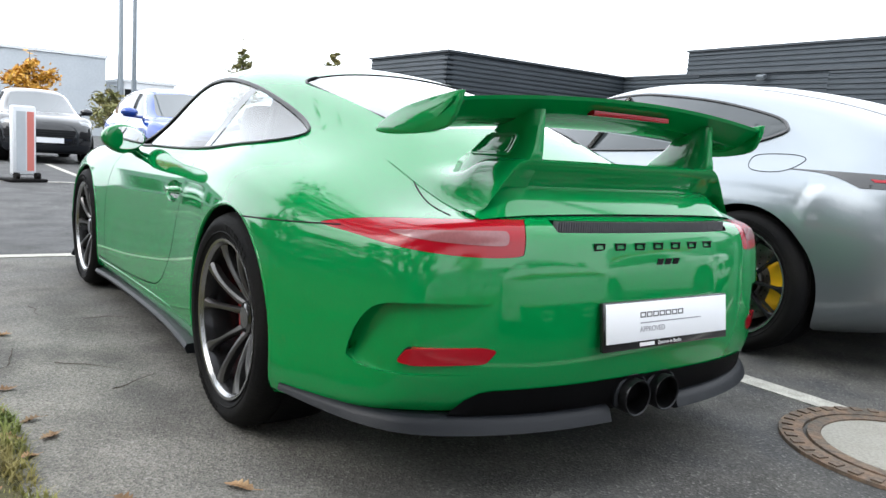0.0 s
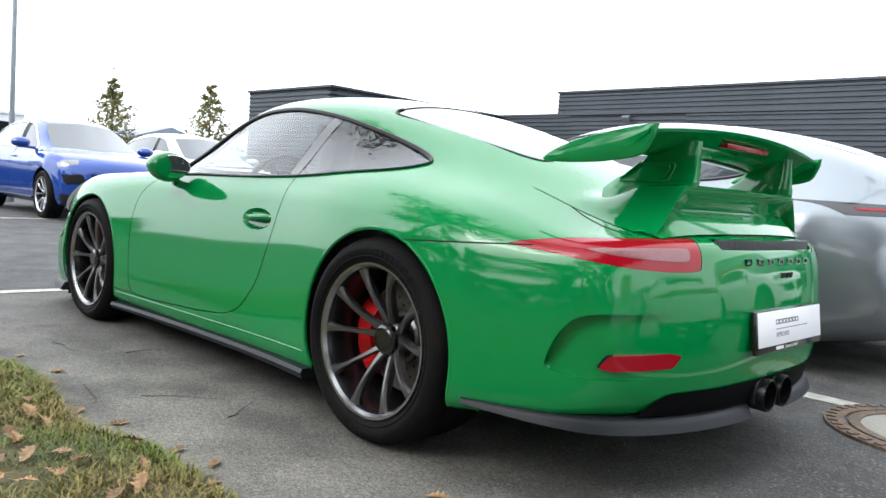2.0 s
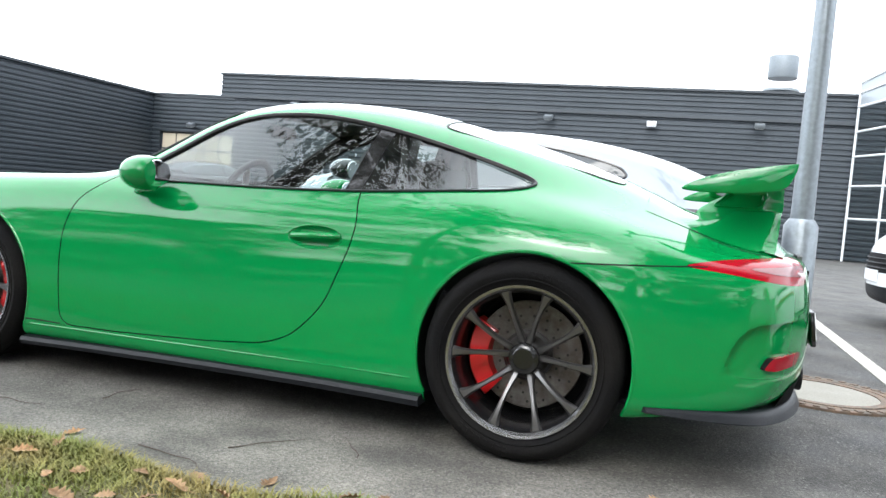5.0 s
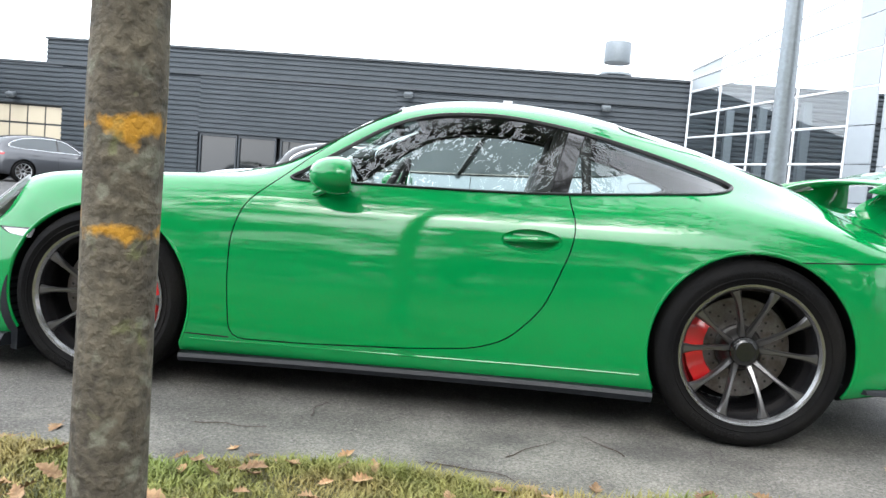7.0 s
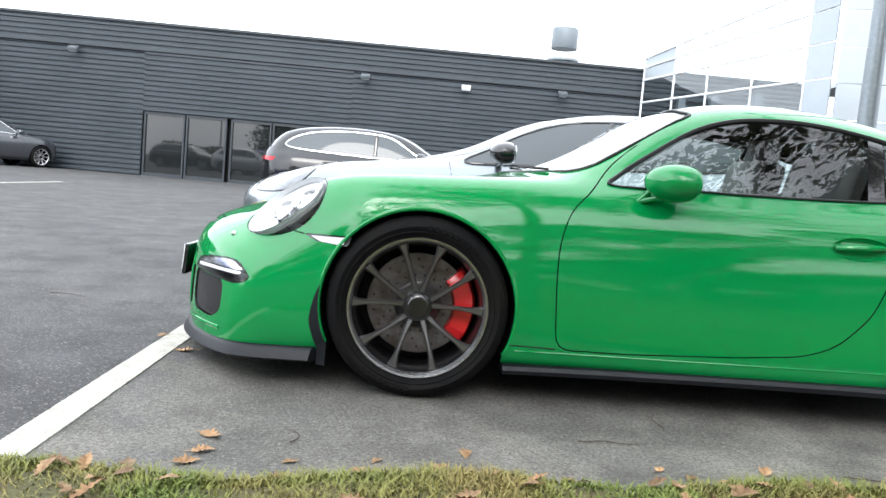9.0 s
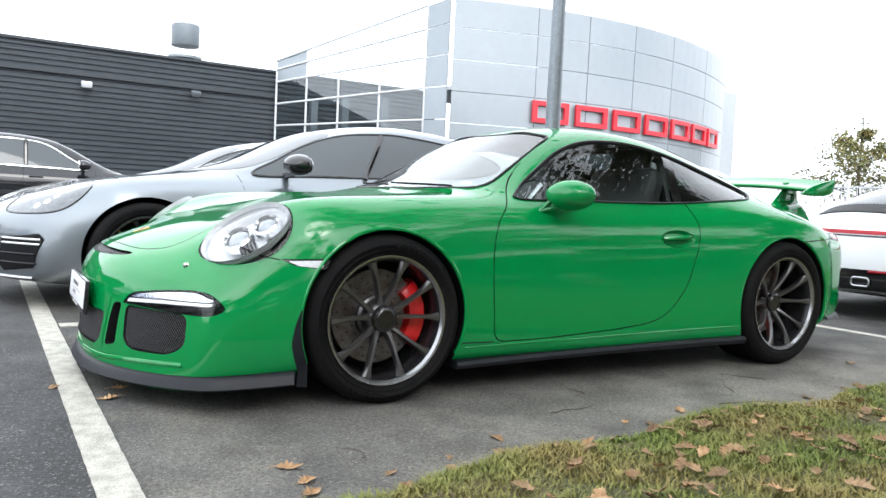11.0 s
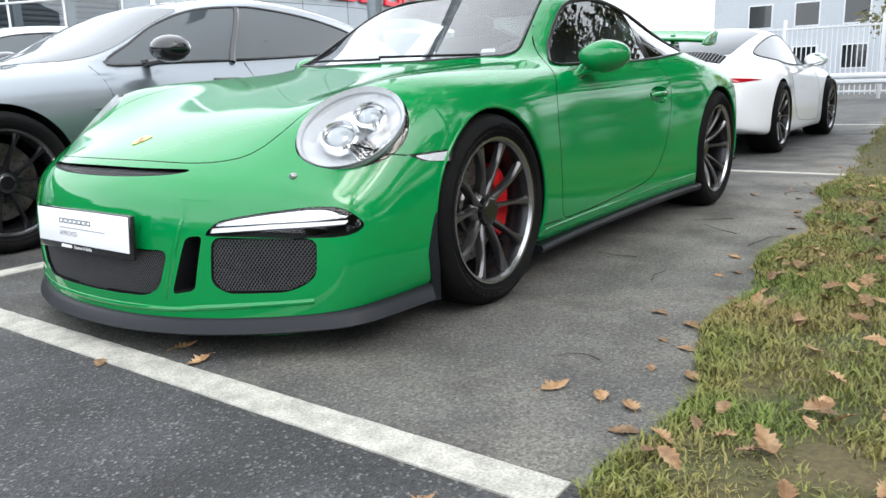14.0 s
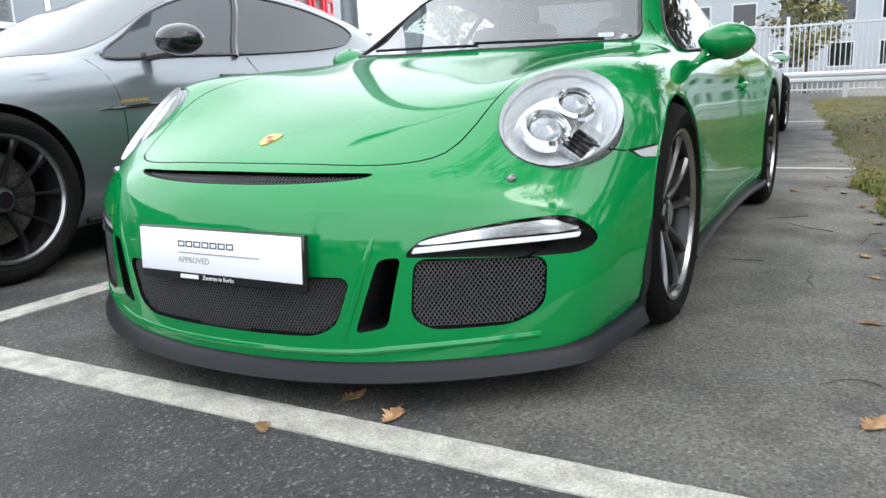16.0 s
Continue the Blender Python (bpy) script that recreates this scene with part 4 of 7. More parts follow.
DRL_BAR = round_poly([(-.494, .382), (-.65, .392), (-.812, .397), (-.816, .408), (-.65, .405), (-.500, .396)], .004)
NOSE_SLOT = smooth_loop([(-.375, .557), (-.26, .560), (0, .563), (.26, .560), (.375, .557), (.34, .545), (.18, .537), (0, .535), (-.18, .537), (-.34, .545)], 4)
# seen from above (x, y)
half = [(-.893, 0), (-.886, .15), (-.855, .33), (-.795, .455), (-.70, .52), (-.45, .555), (-.1, .59), (.2, .62), (.36, .61), (.32, .3), (.28, 0)]
HOOD = np.array(half[:-1] + [(x, -y) for x, y in half[::-1]][:-1])
HOOD = smooth_loop(HOOD, 3)
REAR_GLASS = round_poly([(1.98, -.47), (2.62, -.395), (2.70, -.36), (2.70, .36), (2.62, .395), (1.98, .47)], .06)
half = [(2.74, 0), (2.75, .4), (2.82, .50), (2.98, .545), (3.16, .545), (3.36, .52)]
DECK = np.array([(x, -y) for x, y in half[::-1]] + half[1:])
SCREEN = round_poly([(-.625, .885), (-.3, .872), (.3, .872), (.625, .885), (.50, 1.165), (.3, 1.198), (-.3, 1.198), (-.50, 1.165)], .04)
# in the slanted plane of the rear corners (along, z)
TAIL_LAMP = smooth_loop([(1.325, .718), (1.45, .742), (1.62, .755), (1.84, .765), (1.868, .757), (1.875, .695), (1.858, .676), (1.75, .672), (1.60, .682), (1.44, .702)], 5)
TAIL_INNER = smooth_loop([(1.53, .722), (1.66, .732), (1.80, .738), (1.828, .734), (1.832, .712), (1.815, .702), (1.72, .703), (1.61, .709)], 4)
FOG = round_poly([(1.573, .398), (1.60, .437), (1.79, .446), (1.828, .438), (1.80, .402), (1.62, .392)], .012)
REAR_N = Vector((.75, -.66, 0)).normalized()
REAR_T = Vector((.66, .75, 0)).normalized()
REAR_M = Matrix(((REAR_T.x, 0, REAR_N.x, 0), (REAR_T.y, 0, REAR_N.y, 0), (0, 1, 0, 0), (0, 0, 0, 1)))
SIDE_LAMP = round_poly([(-.435, .574), (-.255, .580), (-.27, .540), (-.385, .550)], .012)
HL_C, HL_N = SKIN.cast((-1.4, -1.15, 1.5), (.92, .45, -.87))
HL_M = oriented(HL_C, Vector((-.62, -.42, .72)), Vector((.55, -.36, .50)))
HL_M = HL_M @ Matrix.Translation((0, -.008, 0))
HL = [(.141 * math.cos(a) * (1 + .10 * math.sin(a)), .186 * math.sin(a)) for a in np.arange(48) * 2 * math.pi / 48]


def cavity():
    """The hollow of the cabin, a hand's breadth inside the skin."""
    per_u, per_v = 10, 8
    bm = bmesh.new()
    rings = []
    for u in range(int(7.5 * per_u), int(13.8 * per_u), 3):
        sec = GRID[u]
        pts = [(sec[0, 0], 0.0, .34), (sec[0, 0], .72, .34)]
        for j in range(int(5.6 * per_v), 11 * per_v + 1, 2):
            x, y, z = sec[j]
            pts.append((x, max(0, y - .035 - .02 * (z < .9)), z - .022 if j > 8 * per_v else z))
        pts[-1] = (pts[-1][0], 0.0, pts[-1][2])
        full = pts + [(x, -y, z) for x, y, z in pts[1:-1][::-1]]
        rings.append([bm.verts.new(p) for p in full])
    for a, b in zip(rings, rings[1:]):
        n = len(a)
        for k in range(n):
            bm.faces.new((a[k], a[(k + 1) % n], b[(k + 1) % n], b[k]))
    bm.faces.new(rings[0][::-1])
    bm.faces.new(rings[-1])
    bmesh.ops.recalc_face_normals(bm, faces=bm.faces)
    return bm


def both(bm, poly, axis, a0, a1, m=None):
    """A cutter on the left and its mirror image on the right."""
    prism(bm, poly, axis, a0, a1, m)
    if axis == "y":
        prism(bm, poly, axis, -a0, -a1, m)
    elif m is None:
        prism(bm, flip(poly) if axis == "x" else [(p[0], -p[1]) for p in poly][::-1], axis, a0, a1)
    else:
        prism(bm, poly, axis, a0, a1, mirror_m(m))
    return bm


def well(bm, x, z, r, y0, y1):
    poly = [(x + r * math.cos(a), z + r * math.sin(a)) for a in np.arange(64) * 2 * math.pi / 64]
    return prism(bm, poly, "y", y0, y1)


def wells(bm, front=(0, .338, .362), rear=(2.457, .345, .372), inner=.52, outer=1.3):
    for x, z, r in (front, rear):
        for s in (-1, 1):
            poly = [(x + r * math.cos(a), z + r * math.sin(a)) for a in np.linspace(-.46, math.pi + .46, 52)]
            poly += [(x - r * .885, -.1), (x + r * .885, -.1)]
            prism(bm, poly, "y", s * inner, s * outer)
    return bm


stage = carve(HULL, as_mesh(cavity()), "DIFFERENCE")
stage = carve(stage, as_mesh(wells(bmesh.new())), "DIFFERENCE")
for cutter in (both(bmesh.new(), DLO, "y", -.45, -1.1),
               prism(bmesh.new(), SCREEN, "x", .2, 1.12),
               prism(bmesh.new(), REAR_GLASS, "z", .80, 1.4),
               both(prism(bmesh.new(), GRILLE, "x", -1.2, -.86), AIR_SLIT, "x", -1.2, -.80),
               both(prism(bmesh.new(), NOSE_SLOT, "x", -1.2, -.82), INTAKE, "x", -1.2, -.66),
               both(bmesh.new(), DRL, "x", -1.2, -.55),
               both(bmesh.new(), HL, "z", -.16, .2, HL_M),
               both(bmesh.new(), TAIL_LAMP, "z", 2.48, 3.4, REAR_M),
               both(both(bmesh.new(), FOG, "z", 2.50, 3.4, REAR_M), SIDE_LAMP, "y", -.80, -1.1),
               prism(bmesh.new(), round_poly([(-.36, .738), (.36, .738), (.36, .766), (-.36, .766)], .01), "x", 3.30, 3.7)):
    stage = carve(stage, as_mesh(cutter), "DIFFERENCE")


def bumper_pocket(s):
    """A hollow in the rear corner, deep and sharp at its outer edge, running out towards the plate."""
    bm = bmesh.new()
    lo = smooth_loop([(1.435, .392), (1.48, .372), (1.60, .366), (1.84, .378)], 6, False)
    hi = smooth_loop([(1.435, .402), (1.46, .475), (1.515, .535), (1.62, .552), (1.86, .556)], 6, False)
    n = 18
    back, front = [], []
    for k in range(n + 1):
        t = (k / n) ** 1.4
        h = 1.436 + t * .40
        z0, z1 = np.interp(h, lo[:, 0], lo[:, 1]), np.interp(h, hi[:, 0], hi[:, 1])
        rb, rf = [], []
        for j in range(13):
            z = z0 + (z1 - z0) * j / 12
            p = REAR_T * h + Vector((0, 0, z))
            hit, nn = SKIN.cast(p + REAR_N * 4, -REAR_N)
            d = (hit - p).dot(REAR_N)
            depth = .050 * (1 - t) ** 1.3 * min(1, .35 + .65 * j / 6) + (.0 if t < 1 else -.002) - .001 * t
            for row, dd in ((rb, d - depth), (rf, d + .25)):
                q = p + REAR_N * dd
                row.append(bm.verts.new((q.x, q.y * (1 if s < 0 else -1), q.z)))
        back.append(rb)
        front.append(rf)
    for g in (back, front):
        for a, b in zip(g, g[1:]):
            for j in range(12):
                bm.faces.new((a[j], a[j + 1], b[j + 1], b[j]))
    for k in range(n):
        for j in (0, 12):
            bm.faces.new((back[k][j], back[k + 1][j], front[k + 1][j], front[k][j]))
    for k in (0, n):
        for j in range(12):
            bm.faces.new((back[k][j], back[k][j + 1], front[k][j + 1], front[k][j]))
    bmesh.ops.recalc_face_normals(bm, faces=bm.faces)
    return bm


for s in (-1, 1):
    stage = carve(stage, as_mesh(bumper_pocket(s)), "DIFFERENCE")
cut = bmesh.new()
for s in (-1, 1):
    bmesh.ops.create_uvsphere(cut, u_segments=32, v_segments=16, radius=1,
                              matrix=Matrix.Translation((1.636, s * .872, .690)) @ Matrix.Diagonal((.124, .05, .049, 1)))
stage = carve(stage, as_mesh(cut), "DIFFERENCE")
door_cut = both(bmesh.new(), DOOR, "y", -.58, -1.2)
doors_mesh = carve(stage, as_mesh(door_cut), "INTERSECT")
gap = both(bmesh.new(), grow(DOOR, .0045), "y", -.58, -1.2)
stage = carve(stage, as_mesh(gap), "DIFFERENCE")
hood_mesh = carve(stage, as_mesh(prism(bmesh.new(), HOOD, "z", .50, 1.2)), "INTERSECT")
stage = carve(stage, as_mesh(prism(bmesh.new(), grow(HOOD, .004), "z", .50, 1.2)), "DIFFERENCE")


def shrink(poly, k=.99):
    p = np.array(poly)
    return p.mean(0) + (p - p.mean(0)) * k


lamp_pieces = []
for poly, axis, a0, a1, m in ((HL, "z", -.16, .2, HL_M), (DRL, "x", -1.2, -.55, None), (TAIL_LAMP, "z", 2.48, 3.4, REAR_M), (FOG, "z", 2.50, 3.4, REAR_M), (SIDE_LAMP, "y", -.80, -1.1, None)):
    lamp_pieces += islands(carve(HULL, as_mesh(both(bmesh.new(), shrink(poly), axis, a0, a1, m)), "INTERSECT"))


def clip_dlo(lo, hi):
    """The side window's outline between two slanted lines."""
    def f(p):
        return p[0] - (p[1] - .86) * .25
    out = []
    n = len(DLO)
    poly = grow(DLO, -.004)
    for lim, sgn in ((lo, 1), (hi, -1)):
        res = []
        for i in range(len(poly)):
            a, b = poly[i], poly[(i + 1) % len(poly)]
            fa, fb = sgn * (f(a) - lim), sgn * (f(b) - lim)
            if fa >= 0:
                res.append(a)
            if fa * fb < 0:
                res.append(a + (b - a) * (fa / (fa - fb)))
        poly = np.array(res)
    return poly


pane_pieces = []
for lo, hi in ((0, 1.690), (1.696, 1.762), (1.766, 9)):
    pane_pieces += islands(carve(HULL, as_mesh(both(bmesh.new(), clip_dlo(lo, hi), "y", -.45, -1.1)), "INTERSECT"))
pane_pieces += islands(carve(HULL, as_mesh(prism(bmesh.new(), grow(SCREEN, -.004), "x", .2, 1.12)), "INTERSECT"))
pane_pieces += islands(carve(HULL, as_mesh(prism(bmesh.new(), grow(REAR_GLASS, -.004), "z", .9, 1.4)), "INTERSECT"))


car = thing("sports_car", pose(0, 0, 0), "glossy bright green two-door sports coupe with a fixed rear wing", "car")


def skin_part(name, me, material, label=""):
    two_tone(me, SKIN, material)
    SKIN.shade(me)
    return link_mesh(name, me, None, car, label)


body = skin_part("body", stage, GREEN)
door_parts = {}
for m2 in islands(doors_mesh):
    if len(m2.polygons) > 60:
        c = middle(m2)
        door_parts[c[1] < 0] = skin_part("door", m2, GREEN)
for m2 in islands(hood_mesh):
    if len(m2.polygons) > 60:
        hood = skin_part("bonnet", m2, GREEN)


def sheet(me, material, name, parent, sink=0.003, label="", fair=False):
    """A pane or lens on the skin; fair smooths its normals to one even curve, as bent glass has."""
    m2 = SKIN.skin_faces(me, sink=sink)
    SKIN.shade(m2)
    if fair:
        co = np.array([v.co[:] for v in m2.vertices])
        nn = np.array([SKIN.normal(v.co, SKIN.bvh.find_nearest(v.co)[2])[:] for v in m2.vertices])
        q = co - co.mean(0)
        a, b = (q[:, 0], q[:, 2]) if name != "windscreen" and name != "rear_window" else (q[:, 1], q[:, 2])
        A = np.stack([np.ones(len(q)), a, b], 1)
        fit_n = A @ np.linalg.lstsq(A, nn, rcond=None)[0]
        fit_n /= np.linalg.norm(fit_n, axis=1)[:, None]
        m2.normals_split_custom_set_from_vertices(fit_n.tolist())
    return link_mesh(name, m2, material, parent, label)


for m2 in pane_pieces:
    x, y, z = middle(m2)
    if abs(y) < .2 and x < 1.3:
        screen = sheet(m2, SCREEN_GLASS, "windscreen", car, .004, fair=True)
        screen.visible_shadow = False
    elif abs(y) < .2:
        rear_pane = sheet(m2, PRIVACY, "rear_window", car, .004, fair=True)
        rear_pane.visible_shadow = False
    elif x < 1.6:
        sheet(m2, SIDE_GLASS, "side_window", door_parts.get(y < 0, car), .006, fair=True).visible_shadow = False
    elif x < 1.82:
        sheet(m2, GLOSS_BLACK, "window_pillar", car, .004)
    else:
        sheet(m2, SIDE_GLASS, "quarter_window", car, .006, fair=True).visible_shadow = False

lamp_of = {}
for m2 in lamp_pieces:
    x, y, z = middle(m2)
    s = -1 if y < 0 else 1
    if x < 0 and z > .6:
        lamp_of["head", s] = sheet(m2, LENS, "headlight", car, .002, "round clear headlight with twin projectors")
        lamp_of["head", s].visible_shadow = False
    elif x < -.5:
        lamp_of["day", s] = sheet(m2, LENS, "daytime_running_light", car, .002)
        lamp_of["day", s].visible_shadow = False
    elif x < 0:
        mk = sheet(m2, GLOSS_BLACK, "side_marker", car, .004, "slim side marker lamp in a black frame")
        for m3 in islands(carve(HULL, as_mesh(both(bmesh.new(), shrink(SIDE_LAMP, .74) - np.array([0, .002]), "y", -.80, -1.1)), "INTERSECT")):
            if middle(m3)[1] * y > 0 and len(m3.polygons) > 4:
                sheet(m3, BOWL, "marker_lens", mk, .001)
    elif z > .55:
        two_tone(m2, SKIN, TAIL_RED)
        SKIN.shade(m2)
        lamp_of["tail", s] = link_mesh("tail_light", m2, None, car, "red wraparound tail light")
        lamp_of["tail", s].data.materials[1] = BLACK
    else:
        two_tone(m2, SKIN, TAIL_RED)
        SKIN.shade(m2)
        link_mesh("rear_reflector", m2, None, car)

# grey inner bars of the tail lights, a hair proud of the red lens
inner_lamp = carve(HULL, as_mesh(both(bmesh.new(), TAIL_INNER, "z", 2.48, 3.4, REAR_M)), "INTERSECT")
for m2 in islands(inner_lamp):
    s = -1 if middle(m2)[1] < 0 else 1
    sheet(m2, TAIL_CLEAR, "clear_bar", lamp_of["tail", s], -.0015)

# daytime lamps: a silver tray over a bright bar
for poly, material, name, sink in ((DRL_TRAY, REFLECTOR, "reflector_tray", .010), (DRL_BAR, PLATE, "light_bar", .007)):
    for m2 in islands(carve(HULL, as_mesh(both(bmesh.new(), poly, "x", -1.2, -.55)), "INTERSECT")):
        if len(m2.polygons) > 12 and middle(m2)[0] < -.4:
            sheet(m2, material, name, lamp_of["day", -1 if middle(m2)[1] < 0 else 1], sink)

# headlight insides
for s in (-1, 1):
    hm = HL_M if s < 0 else mirror_m(HL_M)
    lamp = lamp_of["head", s]
    part("bowl", revolve(bmesh.new(), [(0.0, -.075), (.06, -.075), (.10, -.06), (.131, -.012), (.136, .0)], 40, "z", hm @ Matrix.Diagonal((1, 1.31, 1, 1))), BOWL, lamp)
    part("rim", revolve(bmesh.new(), [(.124, -.022), (.128, -.016), (.136, -.016), (.136, -.026)], 48, "z", hm @ Matrix.Diagonal((1, 1.31, 1, 1)), True), LAMP_GREY, lamp)
    for oy, r in ((.078, .042), (-.040, .048)):
        pm = hm @ Matrix.Translation((-.012, oy, 0))
        part("projector_ring", revolve(bmesh.new(), [(r, -.06), (r + .012, -.05), (r + .012, -.024), (r + .004, -.018), (r - .002, -.028)], 32, "z", pm), CHROME, lamp)
        part("projector_lens", revolve(bmesh.new(), [(0, -.016), (r * .5, -.020), (r * .85, -.030), (r, -.046)], 32, "z", pm), BULB_GLASS, lamp)
    part("lamp_bridge", boxed(.035, .115, -.05, .06, -.066, -.040, .006, m=hm), LAMP_GREY, lamp)
    for k in range(5):
        part("cooling_fin", boxed(.045, .105, -.045 + k * .014, -.038 + k * .014, -.042, -.030, m=hm), BLACK, lamp, smooth=0)
    # washer jet
    w = SKIN.front(s * .665, .533, .0)
    part("washer_jet", revolve(bmesh.new(), [(0, .008), (.008, .007), (.011, 0), (.011, -.01)], 14, "x", Matrix.Translation(w) @ Matrix.Rotation(math.pi, 4, "Z")), STEEL, car)


def mesh_fill(poly, skin_at, wire=.0011, pitch=.0105):
    """Diamond wire mesh over an outline, set a little behind the skin."""
    P = np.array(poly)
    (x0, z0), (x1, z1) = P.min(0), P.max(0)

    def inside(px, pz):
        a, b = P, np.roll(P, -1, 0)
        c = ((a[:, 1] > pz) != (b[:, 1] > pz)) & (px < (b[:, 0] - a[:, 0]) * (pz - a[:, 1]) / (b[:, 1] - a[:, 1] + 1e-12) + a[:, 0])
        return c.sum() % 2 == 1
    bm = bmesh.new()
    for sgn in (1, -1):
        for k in np.arange(x0 - (z1 - z0), x1 + (z1 - z0), pitch):
            run = []
            for h in np.linspace(z0, z1, 26):
                x = k + sgn * (h - (z0 + z1) / 2) * .62
                if inside(x, h):
                    p = skin_at(x, h)
                    if p is not None:
                        run.append(p)
                        continue
                if len(run) > 1:
                    tube(bm, run, wire, 3, cap=False)
                run = []
            if len(run) > 1:
                tube(bm, run, wire, 3, cap=False)
    return bm


bm = mesh_fill(GRILLE, lambda y, z: SKIN.front(y, z, -.010), .0012, .0088)
part("grille_mesh", bm, MESH, car, "black diamond wire grille", 0)["kind"] = "stuff"
for s in (-1, 1):
    bm = mesh_fill([(abs(p[0]) * s, p[1]) for p in INTAKE], lambda y, z: SKIN.front(y, z, -.009), .0012, .0088)
    part("intake_mesh", bm, MESH, car, "black diamond wire grille", 0)["kind"] = "stuff"
bm = mesh_fill([(p[0], p[1]) for p in NOSE_SLOT], lambda y, z: SKIN.front(y, z, -.012), .0010, .010)
part("slot_mesh", bm, MESH, car, smooth=0)["kind"] = "stuff"
# upright bars in the rear air slot
bm = bmesh.new()
for k in range(90):
    y = -.35 + k * .7 / 89
    p = SKIN.back(y, .752, -.012)
    box(bm, p.x - .008, p.x + .008, y - .0022, y + .0022, .738, .766)
part("slot_louvre", bm, MESH, car, smooth=0)["kind"] = "stuff"

# rubber round the glass
for s in (-1, 1):
    pts = [SKIN.side(x, z, s, .001) for x, z in grow(DLO, -.004)]
    part("window_seal", tube(bmesh.new(), pts, .0088, 8, True, .6), TRIM, car)
pts = [p for p in (SKIN.cast((-1, y, z), (1, 0, 0))[0] for y, z in SCREEN) if p]
part("windscreen_seal", tube(bmesh.new(), pts, .008, 6, True), TRIM, car)
pts = [SKIN.top(x, y, 0) for x, y in REAR_GLASS]
part("rear_window_seal", tube(bmesh.new(), pts, .0045, 6, True), TRIM, car)


def seam(pts, parent=None, r=.0028):
    """A dark shut line sunk into the skin."""
    return part("shut_line", tube(bmesh.new(), pts, r, 6), BLACK, parent or car)


for s in (-1, 1):
    # bumper seam from the rear arch to the lamp, and the bumper seam at the front arch
    seam([SKIN.side(x, z, s, -.0008) for x, z in zip(np.linspace(2.592, 3.02, 18), np.linspace(.693, .719, 18))])
    seam([SKIN.side(x, z, s, -.0008) for x, z in smooth_loop([(-.435, .572), (-.50, .585), (-.56, .615)], 6, False)])
    # deck lid seams
    pts = smooth_loop([(2.80, s * .43), (2.85, s * .495), (2.97, s * .55), (3.09, s * .58), (3.20, s * .585)], 8, False)
    seam([SKIN.top(x, y, -.0008) for x, y in pts])
    # fuel flap and sill line
    seam([SKIN.side(x, z, s, -.0008) for x, z in zip(np.linspace(.345, .52, 6), np.linspace(.228, .224, 6))])
seam([SKIN.top(2.80, y, -.0008) for y in np.linspace(-.43, .43, 16)])
seam([SKIN.back(y, .776, -.0008) for y in np.linspace(-.44, .44, 20)])


def plan_point(a, z, cx=0.0):
    """The skin's outline at height z in the plan direction a."""
    d = Vector((math.cos(a), math.sin(a), 0))
    h, n = SKIN.cast(Vector((cx, 0, z)) + d * 4, -d)
    return h


def skirt(angles, cx, zs, outs, name, material, label="", thick=.10, rise=0.0, ref=.22, thin=0.0):
    """A plastic lip that follows the body's outline: heights zs and overhangs outs give its outer face."""
    bm = bmesh.new()
    rings = []
    for a in angles:
        p = plan_point(a, ref, cx)
        d = Vector((math.cos(a), math.sin(a), 0))
        up = rise * (abs(a - sum(angles) / len(angles)) / (max(angles) - min(angles)) * 2) ** 2
        k = 1 - thin * max(0, (abs(a) - .45) / .35) ** 1.5 if thin else 1
        low = [zs[0] + (z - zs[0]) * k for z in zs]
        ring = [bm.verts.new(Vector((p.x, p.y, 0)) + d * (o * k if o > 0 else o) + Vector((0, 0, z + up))) for z, o in zip(low, outs)]
        ring.append(bm.verts.new(Vector((p.x, p.y, 0)) - d * thick + Vector((0, 0, low[-1] + up))))
        ring.append(bm.verts.new(Vector((p.x, p.y, 0)) - d * thick + Vector((0, 0, zs[0] + up))))
        rings.append(ring)
    for a, b in zip(rings, rings[1:]):
        for k in range(len(a)):
            bm.faces.new((a[k], a[(k + 1) % len(a)], b[(k + 1) % len(a)], b[k]))
    bm.faces.new(rings[0][::-1])
    bm.faces.new(rings[-1])
    return part(name, bm, material, car, label, 50)


skirt(np.linspace(math.pi - 1.17, math.pi + 1.17, 80), 0.0, (.124, .119, .108, .092, .080, .073), (-.014, .0, .008, .016, .022, .012), "front_splitter", LIP, "black plastic front splitter lip", .2, .035)
# the lip is in two halves that leave room for the exhaust
for s in (-1, 1):
    skirt(np.sort(s * np.linspace(.10, .80, 34)), 2.0, (.256, .250, .236, .214, .208), (-.012, .003, .012, .022, .010), "rear_lip", LIP, "black plastic rear lip", .25, ref=.30, thin=.62)
# creases of the front bumper: a ridge along the chin and a fin beside each slit
chin = smooth_loop([(-.74, .176), (-.58, .168), (-.44, .158), (-.34, .150), (0, .147), (.34, .150), (.44, .158), (.58, .168), (.74, .176)], 6, False)
part("chin_ridge", tube(bmesh.new(), [SKIN.front(y, z, -.006) for y, z in chin], .011, 10), GREEN, car)
for s in (-1, 1):
    fin = smooth_loop([(.415, .425), (.402, .38), (.378, .30), (.352, .22), (.338, .17)], 6, False)
    part("bumper_fin", tube(bmesh.new(), [SKIN.front(s * y, z, -.005) for y, z in fin], [.003 + .008 * math.sin(math.pi * min(1, k / (len(fin) - 1) * .8 + .1)) for k in range(len(fin))], 10), GREEN, car)
